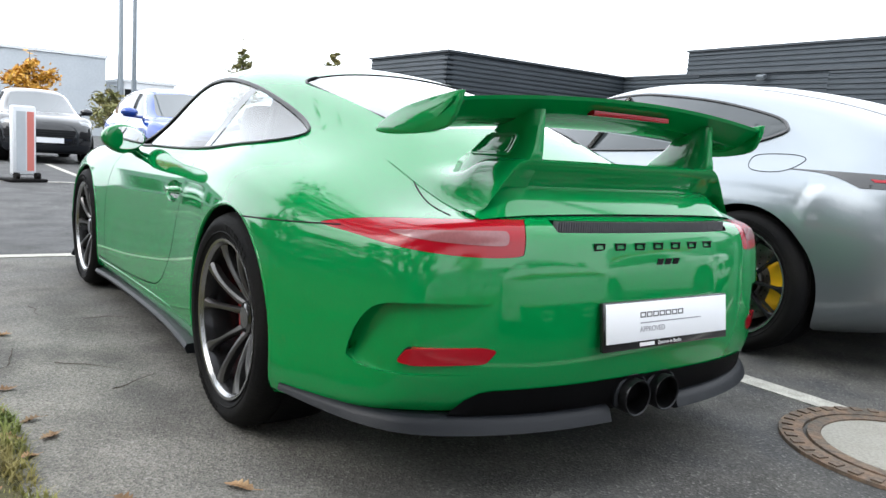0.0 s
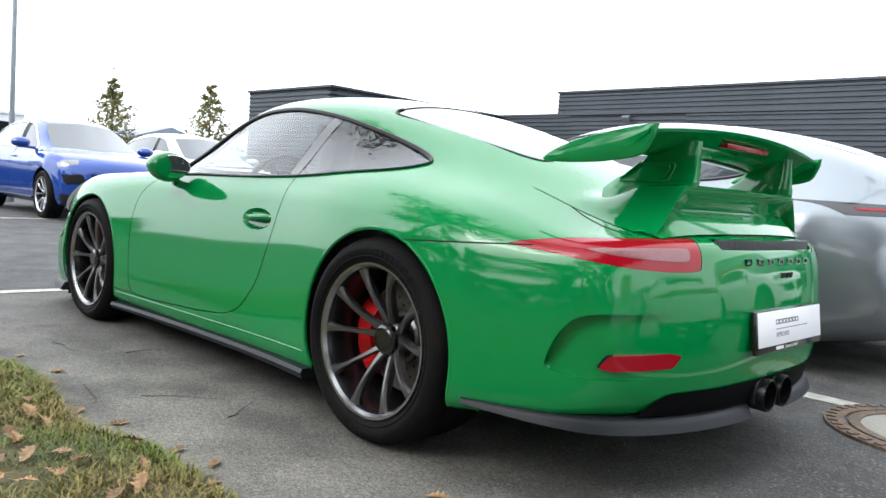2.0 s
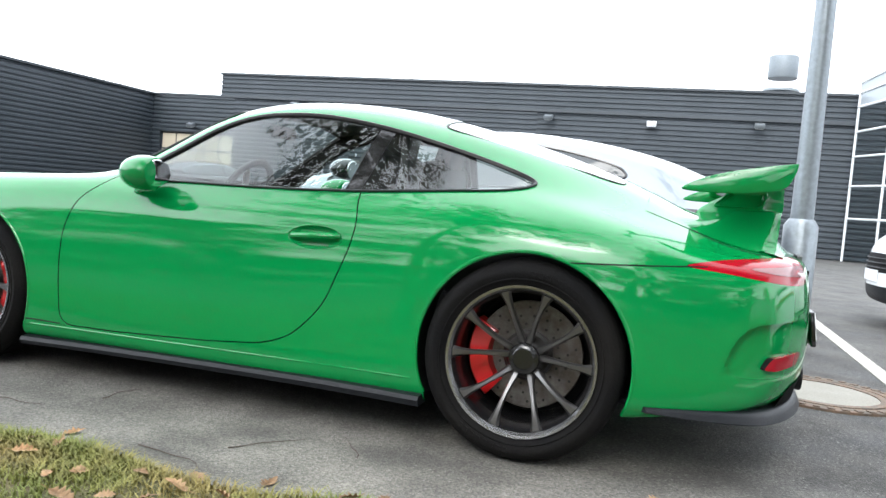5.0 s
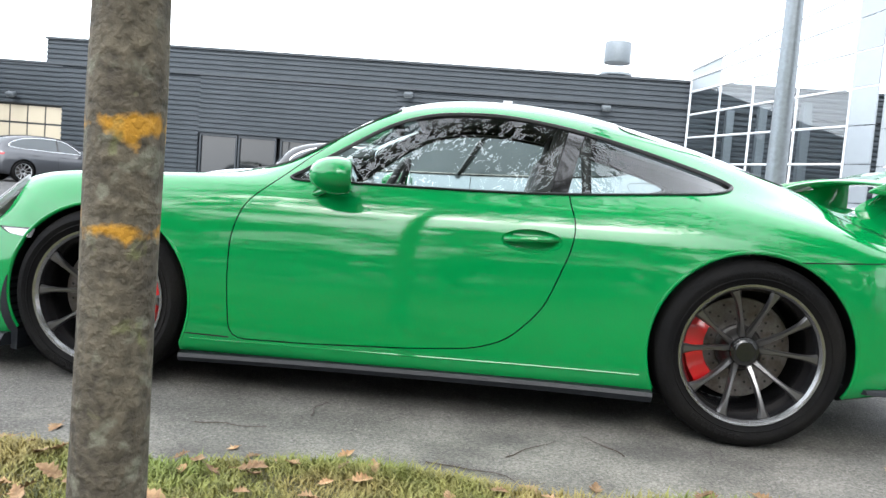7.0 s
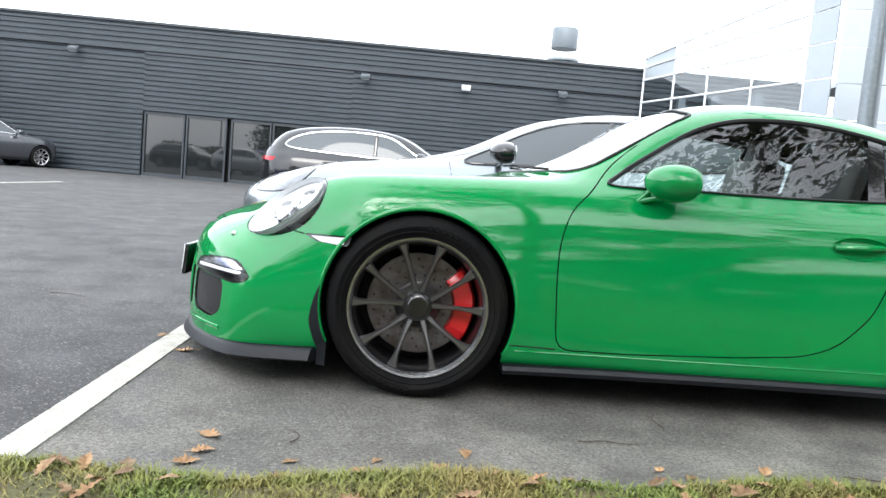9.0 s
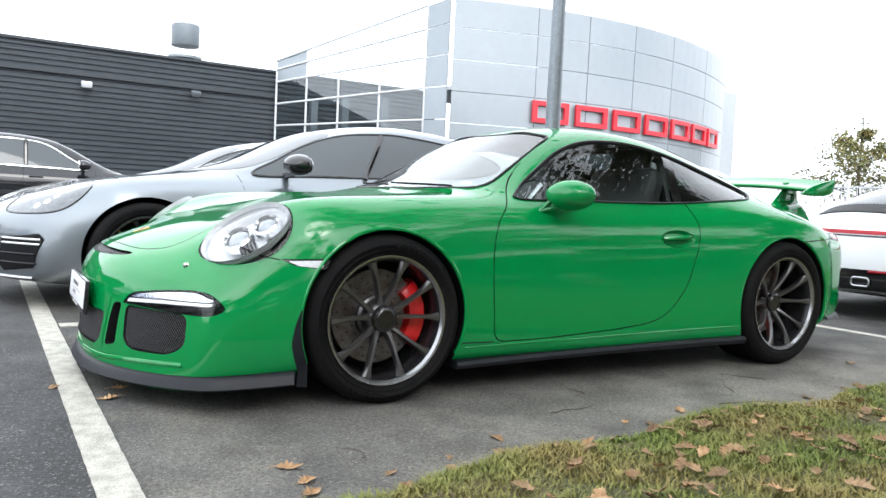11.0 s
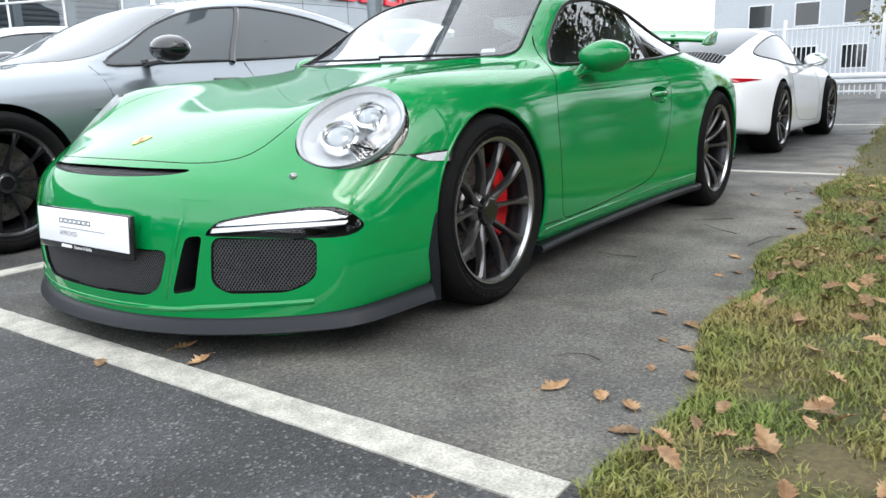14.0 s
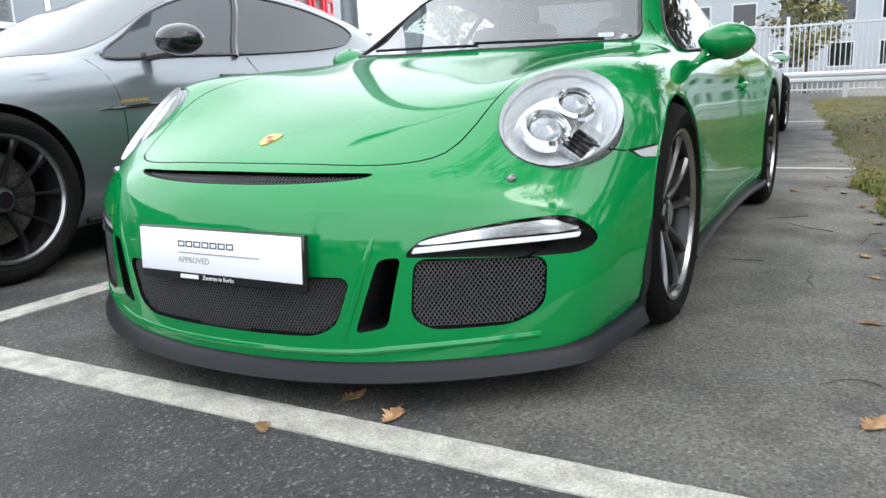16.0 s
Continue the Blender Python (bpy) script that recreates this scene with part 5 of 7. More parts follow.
# diffuser panel and twin exhaust
bm = bmesh.new()
nb = 40
cols_v = []
for k in range(nb + 1):
    y = -.615 + 1.23 * k / nb
    e = abs(y) / .615
    top = .338 - .012 * e ** 2 - .060 * max(0, (e - .86) / .14) ** 2
    col = []
    for h in (.225, .262, (top + .262) / 2, top):
        p = SKIN.back(y, max(h, .285))
        col.append(bm.verts.new((p.x + (.004 if h > .25 else -.03), y, h)))
    cols_v.append(col)
for a, b in zip(cols_v, cols_v[1:]):
    for k in range(3):
        bm.faces.new((a[k], b[k], b[k + 1], a[k + 1]))
bmesh.ops.solidify(bm, geom=bm.faces[:], thickness=-.02)
part("diffuser", bm, BLACK, car)
for s in (-1, 1):
    pm = Matrix.Translation((3.437, s * .062, .276))
    pipe = part("exhaust_pipe", revolve(bmesh.new(), [(.050, -.14), (.053, -.004), (.051, .002), (.047, 0), (.045, -.14)], 36, "x", pm, True), PIPE, car)
    part("pipe_mouth", revolve(bmesh.new(), [(0, -.07), (.0465, -.07)], 24, "x", pm), BLACK, pipe)
    part("exhaust_shroud", tube(bmesh.new(), [pm @ Vector((-.03, .062 * math.cos(a), .062 * math.sin(a))) for a in np.linspace(-.4, math.pi + .4, 20)], .008, 6), LIP, car)
# sills
for s in (-1, 1):
    bm = bmesh.new()
    ring = []
    for x in np.linspace(.33, 2.118, 44):
        t = (x - .33) / 1.79
        p = SKIN.side(x, .21, s)
        o = .012 + .022 * t ** 2
        z1 = .148 + .030 * t
        z0 = z1 - .030 - .006 * t
        ring.append([bm.verts.new((x, p.y - s * .03, z1 + .004)), bm.verts.new((x, p.y + s * (o - .008), z1)), bm.verts.new((x, p.y + s * o, z1 - .014)),
                     bm.verts.new((x, p.y + s * (o - .01), z0)), bm.verts.new((x, p.y - s * .25, z0))])
    for a, b in zip(ring, ring[1:]):
        for k in range(4):
            bm.faces.new((a[k], a[k + 1], b[k + 1], b[k]))
    bm.faces.new(ring[0])
    bm.faces.new(ring[-1])
    part("side_sill", bm, LIP, car, "black plastic sill strip")
    edge = [SKIN.side(x, .206 + .026 * ((x - .37) / 1.7) ** 1.5, s, -.004) for x in np.linspace(.37, 2.07, 40)]
    part("rocker_edge", tube(bmesh.new(), edge, .006, 8), GREEN, car)
    # arch lips
    for hx, hz, r in ((0, .338, .364), (2.457, .345, .374)):
        pts = []
        for a in np.linspace(-.44, math.pi + .44, 60):
            p = SKIN.side(hx + r * math.cos(a), hz + r * math.sin(a), s, -.006)
            if p:
                pts.append(p)
        part("arch_lip", tube(bmesh.new(), pts, .008, 8), GREEN, car)
    # flap ahead of and behind the wheels
    rings = []
    for a in np.linspace(math.pi - .14, math.pi + .46, 16):
        wide = .004 + .034 * min(1, max(0, (a - math.pi + .14) / .34))
        ends = []
        for r in (.361, .361 + wide):
            x, z = r * math.cos(a), .338 + r * math.sin(a)
            ends.append(SKIN.side(x, z, s, .004))
        rings.append([ends[0], ends[1], Vector((ends[1].x, s * .74, ends[1].z)), Vector((ends[0].x, s * .74, ends[0].z))])
    rings.append([Vector((p.x, p.y, .095)) for p in rings[-1]])
    bm = bmesh.new()
    rows_v = [[bm.verts.new(p) for p in r] for r in rings]
    for a_, b_ in zip(rows_v, rows_v[1:]):
        for k in range(4):
            bm.faces.new((a_[k], a_[(k + 1) % 4], b_[(k + 1) % 4], b_[k]))
    bm.faces.new(rows_v[0][::-1])
    bm.faces.new(rows_v[-1])
    part("arch_flap", bm, LIP, car)
part("underbody", boxed(-.35, 2.3, -.70, .70, .125, .16), BLACK, car)


# ---- wheels ----
def make_wheel(name, width, radius, parent, spoke_mat, rim_mat, spokes=5, pair=.17, cap=.056, dish=.045, rim_r=.254, hub_out=0.0, caliper=RED_CALIPER, cal_angle=0.0, disc_r=.19, flat=False):
    """A wheel round the local y axis, its face towards -y, with its brake."""
    w = new(name)
    w.parent = parent
    h = width / 2
    tyre = [(rim_r - .004, -h + .03), (rim_r + .012, -h + .008), (rim_r + .045, -h - .004), (radius - .035, -h - .002), (radius - .014, -h + .012), (radius - .003, -h + .035),
            (radius, -h * .5), (radius, -h * .5 + .006), (radius - .006, -h * .5 + .009), (radius - .006, -h * .5 + .016), (radius, -h * .5 + .019),
            (radius + .001, 0), (radius, h * .5), (radius - .003, h - .03), (radius - .02, h - .008), (rim_r + .04, h), (rim_r, h - .02)]
    part("tyre", revolve(bmesh.new(), tyre, 72), RUBBER, w, "black low-profile tyre")
    part("tyre_rib", revolve(bmesh.new(), [(rim_r + .022, -h + .004), (rim_r + .025, -h - .0005), (rim_r + .029, -h + .002)], 72), RUBBER, w)
    mid_r = (rim_r + .03 + radius - .03) / 2
    for k0 in (.9, 4.05):
        for q in range(8):
            a = k0 + q * .085
            bm = bmesh.new()
            box(bm, -.008, .008, -.0015, .0015, -.009, .009)
            bm.transform(Matrix.Rotation(math.pi / 2 - a, 4, "Y"))
            bm.transform(Matrix.Translation((mid_r * math.cos(a), -h - .0035, mid_r * math.sin(a))))
            part("tyre_letter", bm, RUBBER, w, smooth=0)
    lip = [(rim_r - .012, -h + .030), (rim_r + .006, -h + .012), (rim_r + .004, -h + .006), (rim_r - .005, -h + .008), (rim_r - .013, -h + .020)]
    part("rim", revolve(bmesh.new(), lip, 72), rim_mat, w)
    # shade between the spokes is put into the colour: dark barrel, black disc behind
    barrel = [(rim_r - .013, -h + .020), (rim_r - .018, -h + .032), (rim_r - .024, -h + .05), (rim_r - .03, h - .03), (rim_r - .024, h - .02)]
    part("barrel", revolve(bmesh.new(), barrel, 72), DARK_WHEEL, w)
    part("barrel_back", revolve(bmesh.new(), [(0, h - .03), (rim_r - .03, h - .03)], 40), BLACK, w)
    face = -h + .022
    n = 0
    for k in range(spokes):
        for sg in ((-1, 1) if pair else (0,)):
            a0 = 2 * math.pi * k / spokes + math.pi / 2 + sg * (.21 if pair else 0)
            a1 = 2 * math.pi * k / spokes + math.pi / 2 + sg * (pair + .14 if pair else 0)
            bm = bmesh.new()
            ring = []
            for t in np.linspace(0, 1, 9):
                r = cap * .85 + (rim_r - .016 - cap * .85) * t
                a = a0 + (a1 - a0) * t ** .8
                y = face + dish * (1 - t) ** 1.6 - .002
                wd = (.015 - .0065 * math.sin(math.pi * t) + (.007 * max(0, t - .82) / .18)) * (1.0 if pair else 1.9)
                dp = .030 + .012 * (1 - t)
                c, sn = math.cos(a), math.sin(a)
                tx, tz = -sn, c
                pr = ((-wd, .010), (-wd * .55, 0), (wd * .55, 0), (wd, .010), (wd * .7, dp), (-wd * .7, dp))
                ring.append([bm.verts.new((r * c + tx * q, y + e, r * sn + tz * q)) for q, e in pr])
            for a_, b_ in zip(ring, ring[1:]):
                for q in range(6):
                    bm.faces.new((a_[q], a_[(q + 1) % 6], b_[(q + 1) % 6], b_[q]))
            bm.faces.new(ring[0])
            bm.faces.new(ring[-1])
            part("spoke", bm, spoke_mat, w, smooth=28)
    y0 = face + dish
    part("hub", revolve(bmesh.new(), [(0, y0 - .004), (cap * .95, y0 - .004), (cap * 1.15, y0 + .006), (cap * 1.35, y0 + .03), (cap * 1.5, y0 + .09)], 40), spoke_mat, w)
    part("hub_cap", revolve(bmesh.new(), [(0, y0 - .024), (cap * .62, y0 - .024), (cap * .7, y0 - .020), (cap * .92, y0 - .018), (cap * .98, y0 - .008), (cap * .98, y0)], 32), GLOSS_BLACK, w)
    # brake disc with drilled holes
    yd = y0 + .075
    disc = part("brake_disc", revolve(bmesh.new(), [(.085, yd + .002), (.09, yd), (disc_r, yd), (disc_r + .002, yd + .004), (disc_r, yd + .03), (.09, yd + .03)], 64), DISC, w)
    part("disc_bell", revolve(bmesh.new(), [(0, yd - .03), (.075, yd - .03), (.088, yd - .02), (.09, yd + .02)], 40), WHEEL, w)
    bm = bmesh.new()
    for k in range(18):
        for q in range(3):
            a = 2 * math.pi * (k + q * .33) / 18
            r = .108 + q * .030
            revolve(bm, [(0, -.0006), (.0052, -.0006), (.0052, .002)], 6, "y", Matrix.Translation((r * math.cos(a), yd, r * math.sin(a))))
    part("drilled_hole", bm, HOLE, disc, smooth=0)["kind"] = "stuff"
    # caliper hugging the disc's edge
    bm = bmesh.new()
    prof = []
    ring = []
    for t in np.linspace(-1, 1, 13):
        a = cal_angle + t * .70
        r0, r1 = disc_r - .058, disc_r + .028
        e = 1 - .35 * abs(t) ** 4
        c, sn = math.cos(a), math.sin(a)
        bulge = .012 * (1 - .25 * math.cos(2 * math.pi * t) ** 2)
        q = ((r0, yd - .006), (r0 + .008, yd - .028 * e - bulge), (r1 - .012, yd - .030 * e - bulge), (r1, yd - .012), (r1, yd + .045), (r0, yd + .045))
        ring.append([bm.verts.new((r * c, y, r * sn)) for r, y in q])
    for a_, b_ in zip(ring, ring[1:]):
        for q in range(6):
            bm.faces.new((a_[q], a_[(q + 1) % 6], b_[(q + 1) % 6], b_[q]))
    bm.faces.new(ring[0])
    bm.faces.new(ring[-1])
    if caliper:
        part("brake_caliper", bm, caliper, w, smooth=65)
    else:
        bm.free()
    return w


for s in (-1, 1):
    m = Matrix.Identity(4) if s < 0 else Matrix.Rotation(math.pi, 4, "Z")
    fw = make_wheel("wheel", .245, .338, car, WHEEL, RIM_EDGE, cal_angle=.05 if s < 0 else math.pi - .05, dish=.035)
    fw.matrix_local = Matrix.Translation((0, s * .783, .338)) @ m
    rw = make_wheel("wheel", .300, .345, car, WHEEL, RIM_EDGE, cal_angle=math.pi + .15 if s < 0 else -.15, dish=.075)
    rw.matrix_local = Matrix.Translation((2.457, s * .772, .345)) @ m

# ---- rear wing on its plinth ----


def loft(bm, rings, closed=True, caps=True):
    vs = [[bm.verts.new(p) for p in r] for r in rings]
    n = len(vs[0])
    for a, b in zip(vs, vs[1:]):
        for k in range(n if closed else n - 1):
            bm.faces.new((a[k], a[(k + 1) % n], b[(k + 1) % n], b[k]))
    if caps:
        bm.faces.new(vs[0][::-1])
        bm.faces.new(vs[-1])
    return bm


wing = new("rear_wing")
wing.parent = car
# plinth: a swelling of the engine lid that ends in an overhanging ledge, hollowed below
bm = bmesh.new()
rows_w = []
for y in np.linspace(-.545, .545, 61):
    e = abs(y)
    f = min(1, max(0, (.545 - e) / .15))
    f = f * f * (3 - 2 * f)
    bow = -.035 * (e / .45) ** 2
    row = []
    for x in np.linspace(2.80, 3.285, 22):
        t = (x - 2.80) / .485
        base = SKIN.top(x + bow * t, y).z + .002
        top = .905 + .018 * t
        lift = max(0, top - base) * f * min(1, max(0, (x - 2.90) / .22)) ** 1.2
        row.append(Vector((x + bow * t, y, base + lift)))
    base = SKIN.top(3.24 + bow, y).z + .004
    foot = base + (.842 - base) * f
    ledge = row[-1].z
    # rounded lip, hollow back, and the apron that runs down to the slot
    row.append(Vector((3.294 + bow, y, ledge - .004 * f)))
    row.append(Vector((3.293 + bow, y, ledge - (ledge - foot) * .18)))
    for q, xx in ((.45, 3.268), (.75, 3.247), (.92, 3.242), (1.0, 3.246)):
        row.append(Vector((xx + bow, y, ledge - (ledge - foot) * q)))
    for xx, q in ((3.262, .9), (3.29, .5), (3.322, .05)):
        b2 = SKIN.top(xx + bow, y).z + .003
        row.append(Vector((xx + bow, y, b2 + max(0, foot - b2) * q)))
    rows_w.append(row)
loft(bm, rows_w, False, False)
part("plinth", bm, GREEN, wing, smooth=50)


def foil(y, x0, x1, z0, z1, thick):
    """A wing section at y from the leading to the trailing edge."""
    out = []
    for k in range(28):
        a = 2 * math.pi * k / 28
        t = .5 - .5 * math.cos(a)
        half_t = thick * (math.sqrt(t) * (1 - t) * 1.9 + .16 * t)
        camber = -.022 * math.sin(math.pi * t)
        z = z0 + (z1 - z0) * t + camber + (half_t if a <= math.pi else -half_t) * .5
        out.append(Vector((x0 + (x1 - x0) * t, y, z)))
    return out


rings = []
for y in np.linspace(-.645, .645, 49):
    e = abs(y) / .645
    rings.append(foil(y, 3.02 + .015 * e ** 2, 3.292 - .03 * e ** 2, 1.034 - .034 * e ** 2, 1.098 - .040 * e ** 2, .046))
part("blade", loft(bmesh.new(), rings), GREEN, wing, "green aerofoil wing blade")
for s in (-1, 1):
    # end plate: a leaf-shaped fin that curls round the end of the blade
    prof = smooth_loop([(2.915, .976), (2.97, 1.008), (3.06, 1.038), (3.17, 1.062), (3.268, 1.079), (3.278, 1.072), (3.268, 1.035), (3.238, .992), (3.15, .972), (3.03, .964), (2.94, .966)], 5)
    rr = []
    c = prof.mean(0)
    for off, sc in ((-.008, .95), (-.006, .99), (.0, 1.0), (.006, .99), (.008, .95)):
        rr.append([Vector((c[0] + (p[0] - c[0]) * sc, s * (.652 + off - .022 * ((p[0] - 2.915) / .36) ** 2 - .10 * max(0, p[1] - 1.04)), c[1] + (p[1] - c[1]) * sc)) for p in prof])
    part("end_plate", loft(bmesh.new(), rr), GREEN, wing, smooth=60)
    # uprights: thin at the tail, sweeping forward and outward into the lid
    rr = []
    zs = [.845, .866, .884, .902, .920, .938, .956, .976, 1.0, 1.025, 1.055]
    for z in zs:
        xa = float(np.interp(z, [.835, .87, .90, .928, .95, .98, 1.015, 1.055], [3.02, 2.985, 2.975, 2.998, 3.04, 3.082, 3.115, 3.125]))
        xb = float(np.interp(z, [.835, .85, .90, .925, 1.055], [3.225, 3.222, 3.258, 3.276, 3.272]))
        yo = float(np.interp(z, [.835, .86, .885, .92, .96, 1.055], [.455, .446, .428, .405, .390, .378]))
        yi = .345
        yf = yo - .010
        rr.append([Vector((xa, s * yf, z)), Vector((xa + .012, s * (yo + .002), z)), Vector((xa + (xb - xa) * .35, s * (yo + .003), z)), Vector((xa + (xb - xa) * .75, s * (yo - .003), z)),
                   Vector((xb - .004, s * max(yo - .014, yi + .016), z)), Vector((xb, s * (yi + .006), z)), Vector((xb - .006, s * yi, z)), Vector((xa + (xb - xa) * .6, s * yi, z)), Vector((xa + .02, s * (yf - .016), z))])
    fine_r = []
    arr = np.array([[tuple(p) for p in r] for r in rr])
    for k in range(arr.shape[1]):
        fine_r.append(smooth_loop(arr[:, k], 3, False))
    rings = [[Vector(col[i]) for col in fine_r] for i in range(len(fine_r[0]))]
    post = part("upright", loft(bmesh.new(), rings), GREEN, wing, smooth=60)
    # air outlet in the flank: a raised frame round a sunken plate
    pts = round_poly([(3.028, .926), (3.088, .982), (3.215, .986), (3.196, .930)], .016)

    def flank_y(x, z):
        yo = float(np.interp(z, [.835, .86, .885, .92, .96, 1.055], [.455, .446, .428, .405, .390, .378]))
        return s * (yo + .0025)
    part("outlet_frame", tube(bmesh.new(), [Vector((p[0], flank_y(*p), p[1])) for p in pts], .0045, 6, True), GREEN, post)
    inner_p = shrink(pts, .80)
    part("outlet_rim", tube(bmesh.new(), [Vector((p[0], flank_y(*p), p[1])) for p in inner_p], .003, 6, True), GREEN, post)
part("third_brake_light", boxed(3.232, 3.262, -.16, .16, 1.052, 1.068, .004), TAIL_RED, wing, "red high-level brake light strip")

# ---- mirrors, handles ----
for s in (-1, 1):
    mir = new("door_mirror")
    mir.parent = car
    bm = bmesh.new()
    bmesh.ops.create_uvsphere(bm, u_segments=32, v_segments=20, radius=1)
    for v in bm.verts:
        x, y, z = v.co
        if x > .45:
            x = .45 + (x - .45) * .12
        zz = z * (1 - .18 * (y * s < 0) * abs(y)) - .10 * max(0, -x) * 0
        v.co = (x * .108 + .90 + .02 * y * s, (y * .104) + s * .885, zz * .066 + .876 - .010 * (1 - abs(y)) * (z < 0))
    part("mirror_shell", bm, GREEN, mir, "green door mirror housing")
    part("mirror_glass", revolve(bmesh.new(), [(0, .0), (.85, .0), (.88, -.03)], 32, "x", Matrix.Translation((.958, s * .887, .875)) @ Matrix.Diagonal((.1, .097, .060, 1))), MIRROR, mir)
    a, b = SKIN.side(.80, .80, s, -.01), SKIN.side(.86, .815, s, -.01)
    part("mirror_stalk", tube(bmesh.new(), [a, Vector((.85, s * .83, .812)), Vector((.90, s * .90, .822)), Vector((.93, s * .955, .845))], [.020, .016, .014, .012], 10, flat=.7), GREEN, mir)
    part("mirror_stalk", tube(bmesh.new(), [a, Vector((.83, s * .815, .835)), Vector((.87, s * .84, .862))], [.020, .016, .016], 10, flat=.7), GREEN, mir)
    door = door_parts.get(s < 0, car)
    p = SKIN.side(1.636, .69, s)
    pts = [Vector((1.545, p.y - s * .012, .686)), Vector((1.58, p.y + s * .006, .690)), Vector((1.64, p.y + s * .010, .694)), Vector((1.70, p.y + s * .006, .697)), Vector((1.735, p.y - s * .012, .699))]
    part("door_handle", tube(bmesh.new(), pts, [.016, .017, .017, .018, .016], 10, flat=.75), GREEN, door)

# ---- plates, badges, wipers, sticker ----


def number_plate(m, parent):
    """A show plate: black holder, white face, printed bars in place of the names."""
    pl = new("show_plate")
    pl.parent = parent
    pl["label"] = "white show plate in a black holder"
    pl.matrix_local = m
    part("holder", boxed(-.265, .265, -.072, .062, -.012, .006, .005), GLOSS_BLACK, pl)
    part("plate_face", boxed(-.258, .258, -.050, .057, .0062, .009, .0012), PLATE, pl)
    for k in range(7):
        x = -.125 + k * .0265
        bm = bmesh.new()
        for a in ((0, .022, .026, .029), (0, .022, .014, .017), (0, .003, .017, .026), (.019, .022, .017, .026)):
            box(bm, x + a[0], x + a[1], a[2], a[3], .0091, .0098)
        part("print_bar", bm, PRINT, pl, smooth=0)
    part("print_rule", boxed(-.125, .135, -.002, .001, .0091, .0098), PRINT_GREY, pl, smooth=0)
    text_part("printed_word", "APPROVED", .021, Matrix.Translation((-.075, -.019, .0093)), PRINT_GREY, pl, .0004, 1.0)
    part("print_bar", boxed(-.125, -.065, -.065, -.055, .0062, .0070), PRINT_WHITE, pl, smooth=0)
    text_part("printed_words", "Zentren in Berlin", .0145, Matrix.Translation((.0, -.0605, .0064)), PRINT_WHITE, pl, .0004, 1.0)
    return pl


fp = SKIN.front(0, .39)
number_plate(Matrix.Translation((fp.x - .012, -.024, .374)) @ Matrix(((0, 0, -1, 0), (-1, 0, 0, 0), (0, 1, 0, 0), (0, 0, 0, 1))) @ pose(0, 0, 0, -4), car)
rp = SKIN.back(0, .50)
number_plate(Matrix.Translation((rp.x + .013, .026, .497)) @ Matrix(((0, 0, 1, 0), (1, 0, 0, 0), (0, 1, 0, 0), (0, 0, 0, 1))) @ pose(0, 0, 0, -8), car)
# the wordmark on the tail as a row of plain hollow blocks, the badge below as three bars
for k in range(7):
    y = -.232 + k * .0755
    p = SKIN.back(y, .702, .001)
    bm = bmesh.new()
    for a in ((-.019, .019, .708, .7125), (-.019, .019, .6925, .697), (-.019, -.0135, .697, .708), (.0135, .019, .697, .708)):
        box(bm, p.x - .004, p.x + .002, y + a[0], y + a[1], a[2], a[3])
    part("tail_letter", bm, GLOSS_BLACK, car, smooth=0)
for k in range(3):
    y = .0 + k * .034
    p = SKIN.back(y, .660, .001)
    part("tail_badge", prism(bmesh.new(), [(y - .015, .651), (y + .009, .651), (y + .015, .668), (y - .009, .668)], "x", p.x - .004, p.x + .002), GLOSS_BLACK, car, smooth=0)
c, n = SKIN.cast((-.775, 0, 2), (0, 0, -1))
cm = oriented(c, n, Vector((1, 0, .3)))
shield = [(-.022, .030), (0, .033), (.022, .030), (.024, .0), (.014, -.024), (0, -.036), (-.014, -.024), (-.024, 0)]
part("bonnet_badge", prism(bmesh.new(), smooth_loop(shield, 3), "z", -.002, .0025, cm), GOLD, hood, "small gold shield badge")
for q in ((-.016, -.002, .003, .018), (.003, .017, -.018, -.003)):
    part("badge_field", boxed(q[0], q[1], q[2], q[3], .0026, .0032, m=cm), BADGE_RED, hood, smooth=0)
for y0, y1 in ((-.52, -.02), (-.05, .48)):
    pts = [SKIN.cast((-1, y, z), (1, 0, 0))[0] for y, z in zip(np.linspace(y0, y1, 8), np.linspace(.884, .895, 8))]
    pts = [p + Vector((-.012, 0, .008)) for p in pts if p]
    part("wiper", tube(bmesh.new(), pts, .006, 6), BLACK, car)
p, n = SKIN.cast((-1, -.50, .915), (1, 0, 0))
part("screen_sticker", boxed(-.028, .028, -.018, .018, -.006, -.0045, m=oriented(p, n, (0, 0, 1))), PLATE, car, "white paper label behind the windscreen")
for k in range(2):
    part("sticker_print", boxed(-.02, .02, -.010 + k * .012, -.004 + k * .012, -.0044, -.004, m=oriented(p, n, (0, 0, 1))), PRINT_GREY, car, smooth=0)

